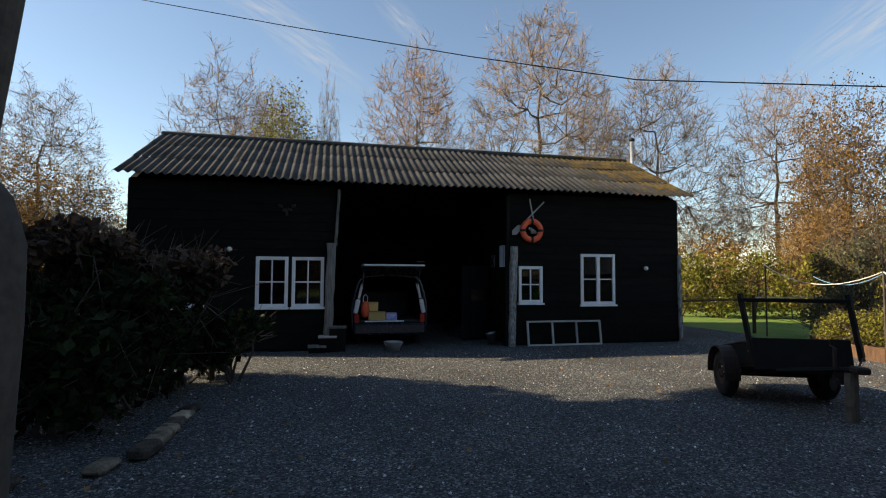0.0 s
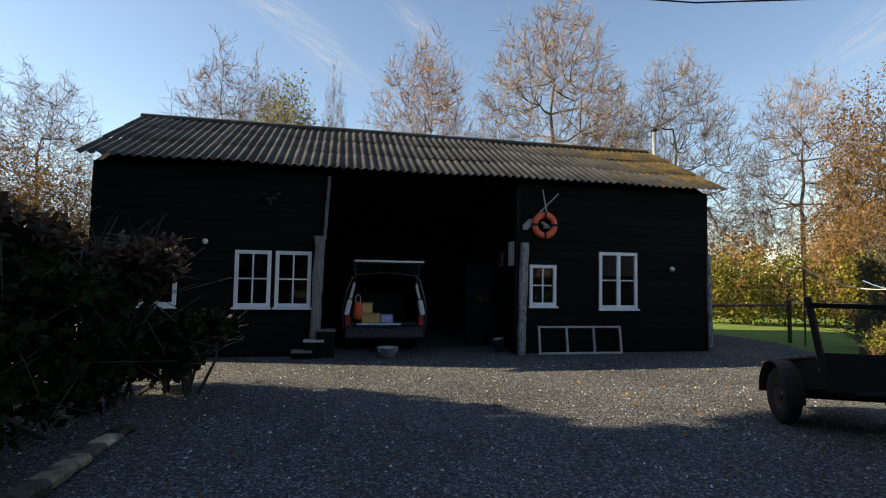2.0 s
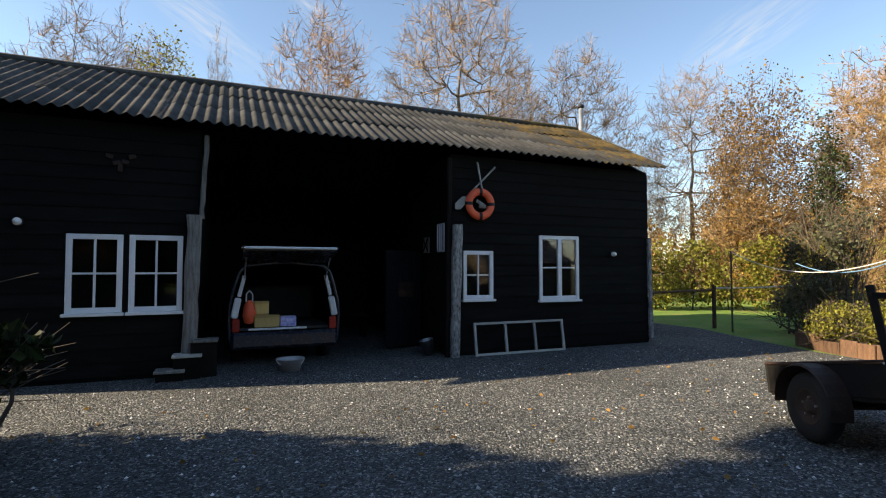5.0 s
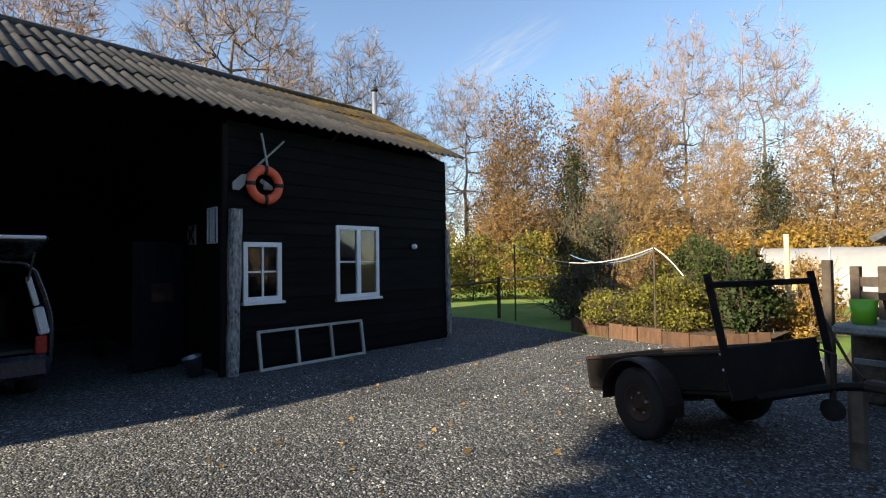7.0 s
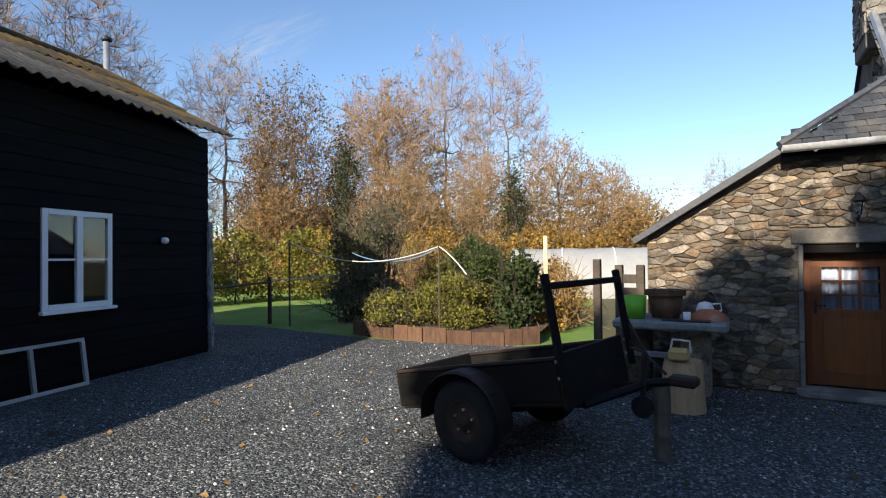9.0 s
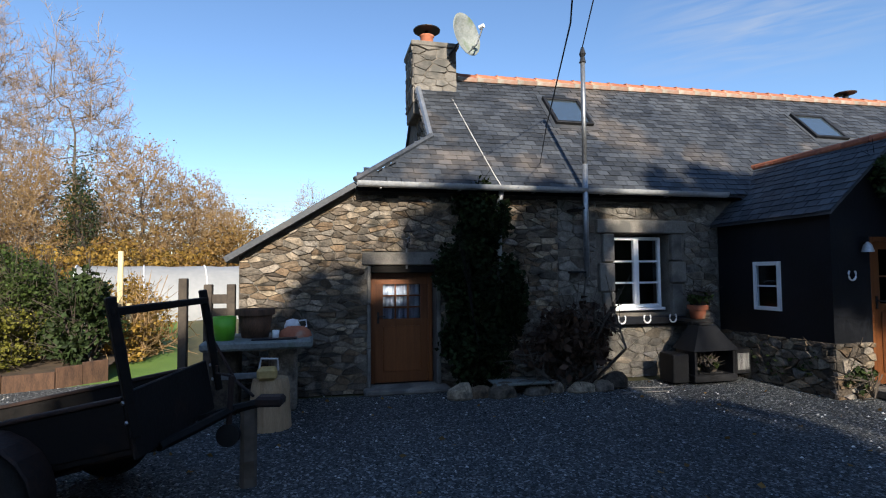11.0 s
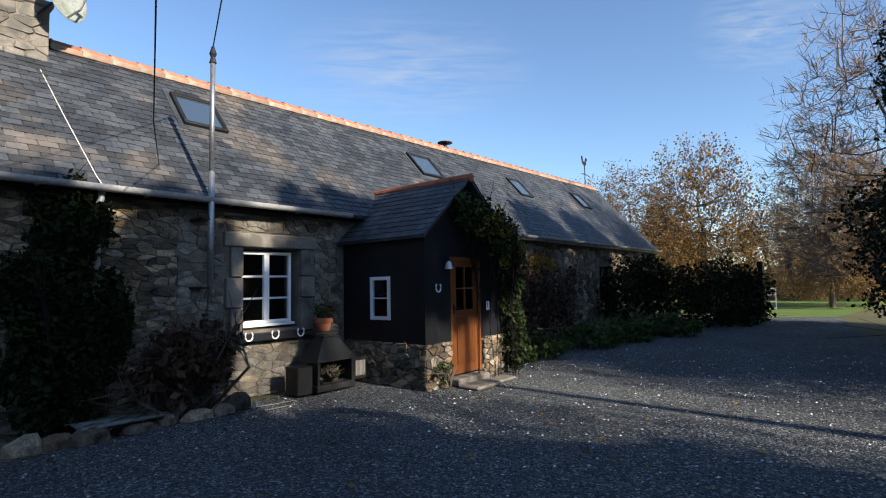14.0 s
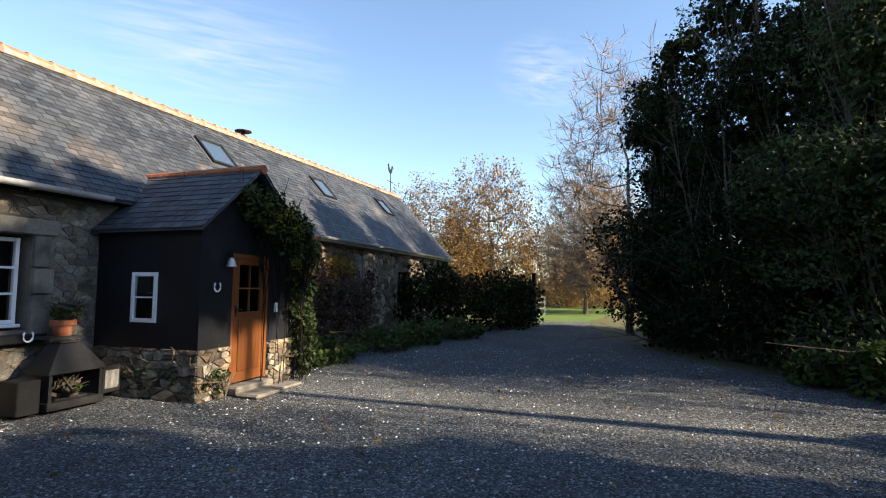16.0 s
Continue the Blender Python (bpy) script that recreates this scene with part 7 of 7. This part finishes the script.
# ---- high cirrus, far beyond the wood ----
def cirrus_mat():
    m = bpy.data.materials.new("cirrus")
    m.use_nodes = True
    nt = m.node_tree
    nt.nodes.remove(nt.nodes["Principled BSDF"])
    lk = nt.links.new
    tc, mp, no = nt.nodes.new("ShaderNodeTexCoord"), nt.nodes.new("ShaderNodeMapping"), nt.nodes.new("ShaderNodeTexNoise")
    gr, mu = nt.nodes.new("ShaderNodeTexGradient"), nt.nodes.new("ShaderNodeMath")
    gr.gradient_type = "SPHERICAL"
    mp.inputs["Scale"].default_value = (1.2, 1, 5.0)
    no.inputs["Scale"].default_value, no.inputs["Detail"].default_value, no.inputs["Distortion"].default_value = 1.6, 7, 0.6
    lk(tc.outputs["Object"], mp.inputs[0])
    lk(mp.outputs[0], no.inputs["Vector"])
    lk(tc.outputs["Object"], gr.inputs[0])
    rp = nt.nodes.new("ShaderNodeValToRGB")
    rp.color_ramp.elements[0].position, rp.color_ramp.elements[1].position = 0.36, 1.0
    lk(no.outputs[0], rp.inputs[0])
    mu.operation = "MULTIPLY"
    lk(rp.outputs[0], mu.inputs[0])
    lk(gr.outputs["Fac"], mu.inputs[1])
    em, tr = nt.nodes.new("ShaderNodeEmission"), nt.nodes.new("ShaderNodeBsdfTransparent")
    em.inputs[0].default_value, em.inputs[1].default_value = (0.9, 0.94, 1.0, 1), 0.36
    mx = nt.nodes.new("ShaderNodeMixShader")
    lk(mu.outputs[0], mx.inputs[0])
    lk(tr.outputs[0], mx.inputs[1])
    lk(em.outputs[0], mx.inputs[2])
    lk(mx.outputs[0], nt.nodes["Material Output"].inputs[0])
    return m


CIRRUS = cirrus_mat()
CLOUDS = [(-7, 26.5, 190, 60, 22), (-1.3, 22.6, 170, 60, 30), (8, 26.6, 110, 40, 40), (53.5, 21.6, 200, 80, -28), (149, 23.3, 380, 170, 0), (-174, 23, 160, 120, 10), (96, 7, 420, 130, 0)]
for az, el, w, h, roll in CLOUDS:
    a, e = radians(az), radians(el)
    c = Vector((math.sin(a) * math.cos(e), math.cos(a) * math.cos(e), math.sin(e))) * 1500
    bm = bmesh.new()
    bm.faces.new([bm.verts.new(p) for p in ((-1, 0, -1), (1, 0, -1), (1, 0, 1), (-1, 0, 1))])
    ob = tagged(part("cirrus_cloud", bm, CIRRUS), "thin white wisp of high cirrus cloud", "cloud", kind="structure")
    ob.visible_shadow = False
    ob.matrix_basis = Matrix.Translation(c) @ Matrix.Rotation(-a, 4, "Z") @ Matrix.Rotation(e, 4, "X") @ Matrix.Rotation(radians(roll), 4, "Y") @ Matrix.Diagonal((w, 1, h, 1))

# ---- trees ----
bare_a = make_tree("bare_tree", "tall bare pale-twigged tree in a winter wood", 1, 16, 9.0, 3600, 0.24, "bark", "twig", low=0.26, fine=1.15)
bare_b = make_tree("bare_tree", "broad bare grey tree with dense fine twigs", 2, 16, 9.0, 3600, 0.22, "bark", "twig", low=0.2, leaders=16, fine=1.15)
bare_c = make_tree("bare_tree", "slender bare tree with fine twigs", 3, 16, 8.0, 3000, 0.16, "bark", "twig", low=0.2, fine=1.15, lumps=0.12)
rus_a = make_tree("bare_tree", "bare tree with dense reddish fine twigs", 8, 16, 8.0, 3600, 0.18, "bark", "russet", low=0.2, fine=1.2, lumps=0.12)
aut_a = make_tree("autumn_tree", "autumn tree with sparse orange-gold leaves", 4, 12, 7.0, 1300, 0.18, "darkbark", "darkbark", "l_brown", 10000, 0.105, low=0.22, lumps=0.126)
gold_a = make_tree("golden_willow", "rounded willow with dense golden twigs and leaves", 5, 12, 8.0, 3200, 0.2, "bark", "goldtwig", "l_orange", 9000, 0.085, low=0.15, lumps=0.12, fine=1.4)
gold_b = make_tree("golden_willow", "rounded russet willow with fine upright twigs", 6, 10, 8.0, 3400, 0.16, "darkbark", "goldtwig", "l_orange", 7500, 0.085, low=0.08, fine=1.5)
oak_a = make_tree("oak_tree", "spreading oak with thinning olive-brown leaves", 7, 10, 8.0, 1300, 0.26, "darkbark", "darkbark", "l_brown", 11000, 0.115, low=0.28, lumps=0.12)
olive_a = make_tree("oak_tree", "leafy olive-gold tree behind the barn", 9, 12, 4.0, 900, 0.2, "darkbark", "darkbark", "l_yel", 8000, 0.09, low=0.3, lumps=0.125)
ivy_a = make_tree("ivy_clad_tree", "slim trunk thickly clad in dark ivy", 10, 9, 1.8, 300, 0.22, "darkbark", "darkbark", "l_ivy", 5200, 0.09, low=0.1, lumps=0.12)
PROTO = dict(a=(bare_a, 16, 9.0), b=(bare_b, 16, 9.0), c=(bare_c, 16, 8.0), r=(rus_a, 16, 8.0), o=(aut_a, 12, 7.0), g=(gold_a, 12, 8.0), w=(gold_b, 10, 8.0), k=(oak_a, 10, 8.0), i=(olive_a, 12, 4.0), v=(ivy_a, 9, 1.8))
# kind, place, height, width of the crown
SPOTS = [
    ("b", -22.0, 40.7, 14.7, 9.0), ("c", -27.0, 38.0, 14.0, 8.0), ("o", -13.8, 27.0, 6.2, 5.0), ("o", -17.0, 28.0, 7.5, 5.0), ("c", -11.2, 44.6, 18.8, 10.5), ("r", -8.0, 46.0, 17.2, 8.0),
    ("i", -5.7, 33.3, 12.7, 4.4), ("c", -3.3, 43.5, 17.4, 2.6), ("r", 3.5, 41.0, 19.8, 9.4), ("a", 11.8, 36.4, 21.6, 11.5), ("b", 21.0, 35.7, 18.2, 10.0), ("c", 17.8, 39.6, 17.6, 7.0),
    ("a", 26.6, 30.7, 15.6, 8.0), ("o", 25.1, 24.8, 12.6, 6.2), ("o", 28.5, 27.5, 11.0, 6.0), ("g", 32.0, 21.6, 14.2, 10.0), ("r", 34.5, 23.5, 14.6, 8.0), ("b", 36.5, 18.6, 18.6, 7.6), ("c", 36.6, 13.8, 17.0, 8.0),
    ("w", 34.1, 10.0, 9.7, 8.0), ("w", 35.5, 7.2, 8.4, 7.0), ("w", 42.2, 4.8, 7.1, 7.5), ("c", 46.2, 5.7, 8.9, 5.0), ("c", 27.7, 1.3, 6.5, 3.4), ("v", 25.6, 21.6, 9.4, 1.9), ("v", 29.8, 12.3, 7.8, 1.7), ("w", 27.0, 19.0, 7.5, 6.5), ("g", 31.0, 14.5, 8.2, 6.0), ("w", 24.0, 24.5, 6.0, 6.0),
    # the c and b at x = -18 are unseen, added to dapple the sunlight
    ("o", 2.2, -23.0, 8.0, 6.0), ("o", 4.4, -22.0, 7.0, 5.0), ("k", -1.4, -26.2, 9.6, 6.4), ("o", 0.6, -25.5, 6.5, 5.0), ("g", -7.3, -26.8, 9.8, 5.6), ("g", -9.5, -29, 9.0, 6.0), ("c", -6.4, -12.6, 10.4, 6.5), ("c", -18, 1.4, 11, 3.2), ("b", -18, 5.6, 13.5, 3.2), ("w", -5.7, -40, 7.5, 8.0), ("w", 1.5, -40, 7, 8.0), ("w", -11, -38, 7, 8.0),
]
used = set()
for i, (k, x, y, h, w) in enumerate(SPOTS):
    ob, h0, w0 = PROTO[k]
    m = Matrix.Translation((x, y, -0.02)) @ Matrix.Rotation(i * 2.1, 4, "Z") @ Matrix.Diagonal((w / w0, w / w0, h / h0, 1))
    if k in used:
        t = copy_thing(ob, m @ Matrix.Diagonal((1 / ob.scale.x, 1 / ob.scale.y, 1 / ob.scale.z, 1)))
    else:
        used.add(k)
        ob.matrix_basis = m
        t = ob
    t["group"] = "trees of the surrounding wood"

# ---- rubble stones of the cottage and porch ----
def rubble(parent, u0, u1, z0, top, holes, seed, face, mean=(0.2, 0.1), limit=300, material="stone", depth=0.03, drop=0.2):
    """Irregular interlocking stones proud of the mortar, each the cell round a scattered centre; face(a) gives the wall plane."""
    rg = np.random.default_rng(seed)
    high = max(top(u0), top(u1), top((u0 + u1) / 2), top(u1 - 0.01))
    nx, nz = int((u1 - u0) / mean[0]) + 3, int((high - z0) / mean[1]) + 3
    P = np.array([(i + 0.5 * (j % 2) + rg.uniform(-0.42, 0.42) - 1, j + rg.uniform(-0.4, 0.4) - 1) for j in range(nz) for i in range(nx)])
    P = P[rg.random(len(P)) > drop]
    count, VV, FF = 0, [], []
    order = rg.permutation(len(P))
    for c in P[order]:
        near = P[(np.abs(P - c) < 2.6).all(1)]
        poly = [np.array(q, float) for q in ((c[0] - 1.6, c[1] - 1.4), (c[0] + 1.6, c[1] - 1.4), (c[0] + 1.6, c[1] + 1.4), (c[0] - 1.6, c[1] + 1.4))]

        def clip(poly, n, k):
            out = []
            for a, b in zip(poly, poly[1:] + poly[:1]):
                da, db = a @ n - k, b @ n - k
                if da <= 0:
                    out.append(a)
                if (da < 0 < db) or (db < 0 < da):
                    out.append(a + (b - a) * (da / (da - db)))
            return out

        for q in near:
            d = q - c
            if d @ d > 1e-9 and len(poly) > 2:
                poly = clip(poly, d, d @ (c + q) / 2)
        size = np.array([mean[0], mean[1]])
        org = np.array([u0, z0])
        poly = [q * size + org for q in poly]
        cc = c * size + org
        for n, k in (((-1, 0), -u0), ((1, 0), u1), ((0, -1), -z0)):
            poly = clip(poly, np.array(n, float), k) if len(poly) > 2 else poly
        for h in holes:
            gaps = ((h[0] - cc[0], (1, 0), h[0]), (cc[0] - h[1], (-1, 0), -h[1]), (h[2] - cc[1], (0, 1), h[2]), (cc[1] - h[3], (0, -1), -h[3]))
            far = max(gaps, key=lambda g: g[0] / (mean[0] if g[1][0] else mean[1]))
            poly = [] if far[0] <= 0 or len(poly) < 3 else clip(poly, np.array(far[1], float), far[2])
        poly = [np.array([q[0], min(q[1], top(q[0]))]) for q in poly]
        if len(poly) < 3:
            continue
        mid = sum(poly) / len(poly)
        half = np.ptp(np.array(poly), axis=0) / 2
        if half.min() < 0.018:
            continue
        poly = [mid + (q - mid) * (1 - np.minimum(0.2, 0.0035 / half)) for q in poly]
        poly = [p for a, b in zip(poly, poly[1:] + poly[:1]) for p in (a + (b - a) * 0.09, a + (b - a) * 0.91)]
        o = depth * rg.uniform(0.3, 1.0)
        tilt_u, tilt_z = rg.normal(0, 0.05), rg.normal(0, 0.07)
        ring = [(q[0], 0.02, q[1]) for q in poly]
        cap = [mid + (q - mid) * rg.uniform(0.86, 0.97) for q in poly]
        ring += [(q[0], -o + tilt_u * (q[0] - mid[0]) + tilt_z * (q[1] - mid[1]) + rg.uniform(-0.007, 0.007), q[1]) for q in cap]
        ring.append((mid[0], -o - 0.004, mid[1]))
        V = [tuple(float(w) for w in face(*p)) for p in ring]
        n = len(poly)
        F = [(k, (k + 1) % n, n + (k + 1) % n, n + k) for k in range(n)] + [(n + k, n + (k + 1) % n, 2 * n) for k in range(n)]
        if count < limit:
            raw("stone", V, F, M[material], parent)
            count += 1
        else:
            off = len(VV)
            VV += V
            FF += [tuple(q + off for q in f) for f in F]
    if VV:
        raw("stones", VV, FF, M[material], parent)["kind"] = "stuff"


front = lambda u, d, z: (u, 0.025 + d, z)
lean_top = lambda u: HE - 0.12 if u >= 0 else HE - 0.12 + 0.62 * u
quoin = [(DOOR[0] - 0.02, DOOR[1] + 0.02, -1, DOOR[3] + 0.2), (HW[0] - 0.28, HW[1] + 0.28, HW[2] - 0.18, HW[3] + 0.24)]
rubble(house, -1.5, 3.0, 0.0, lean_top, quoin, 101, front, mean=(0.135, 0.06), limit=300, drop=0.42, depth=0.03)
rubble(house, 3.0, 5.82, 0.0, lean_top, quoin, 108, front, mean=(0.17, 0.085), limit=250, depth=0.016, drop=0.4, material="ashlar")
rubble(house, 8.0, HL, 0.0, lambda u: HE - 0.12, [(W3[0] - 0.1, W3[1] + 0.1, W3[2], W3[3] + 0.1), (W4[0] - 0.1, W4[1] + 0.1, W4[2], W4[3] + 0.1)], 102, front, mean=(0.3, 0.16), limit=0)
# dressed granite round the openings
for a, b, c, d in ((DOOR[0] - 0.12, DOOR[1] + 0.3, DOOR[3] + 0.005, DOOR[3] + 0.19), (HW[0] - 0.3, HW[1] + 0.3, HW[3] + 0.005, HW[3] + 0.22), (HW[0] - 0.2, HW[0] - 0.0, HW[2] - 0.1, HW[2] + 0.33), (HW[0] - 0.27, HW[0] - 0.0, HW[2] + 0.34, HW[2] + 0.78), (HW[0] - 0.2, HW[0] - 0.0, HW[2] + 0.79, HW[3]), (HW[1] + 0.0, HW[1] + 0.2, HW[2] - 0.1, HW[2] + 0.45), (HW[1] + 0.0, HW[1] + 0.27, HW[2] + 0.46, HW[2] + 0.8), (HW[1], HW[1] + 0.2, HW[2] + 0.81, HW[3])):
    part("dressed_stone", boxed(a + 0.005, b - 0.005, -0.035, 0.1, c + 0.005, d - 0.005, 0.012), M["dressed"], house)
for a, b, c, d in ((DOOR[0] - 0.05, DOOR[0], 0.0, 0.6), (DOOR[0] - 0.05, DOOR[0], 0.61, 1.2), (DOOR[0] - 0.05, DOOR[0], 1.21, DOOR[3]), (DOOR[1], DOOR[1] + 0.06, 0.0, 0.75), (DOOR[1], DOOR[1] + 0.06, 0.76, DOOR[3])):
    part("jamb_stone", boxed(a, b, -0.03, 0.2, c + 0.003, d - 0.003, 0.008), M["dressed"], house)
part("timber_lintel", boxed(DOOR[0] + 0.002, DOOR[1] - 0.002, 0.0, 0.24, DOOR[3] - 0.1, DOOR[3] - 0.001, 0.01), M["dark"], house, "dark timber lintel")
# porch base
PB = [(PDOOR[0] - 0.02, PDOOR[1] + 0.02, -1, 3)]
part("base_core", boxed(PU0 + 0.03, PDOOR[0] - 0.02, PV + 0.02, 0.0, 0, 0.675), M["mortar"], porch)
part("base_core", boxed(PDOOR[1] + 0.02, PU1 - 0.03, PV + 0.02, 0.0, 0, 0.675), M["mortar"], porch)
rubble(porch, PU0 - 0.02, PU1 + 0.02, 0.0, lambda u: 0.7, PB, 103, lambda u, d, z: (u, PV + 0.0 + d, z), mean=(0.17, 0.085), depth=0.045)
rubble(porch, PV - 0.02, 0.0, 0.0, lambda u: 0.7, [], 104, lambda v, d, z: (PU0 + 0.01 + d, v, z), mean=(0.17, 0.085), depth=0.045)
# chimney stones
for (fa, a0, a1, sd_) in ((lambda a, d, z: (a, CV0 + d, z), CU0, CU1, 105), (lambda a, d, z: (CU0 + d, a, z), CV0, CV1, 106)):
    rubble(chimney, a0, a1, 4.6, lambda u: CZ, [], sd_, fa, mean=(0.26, 0.13), depth=0.022, material="dressed")
# left gable above the lean-to
rubble(house, 0.55, 2.0, 3.0, lambda v: HE + HS * (v + 0.1), [], 107, lambda v, d, z: (1.25 + d, v, z), mean=(0.25, 0.14), limit=0)
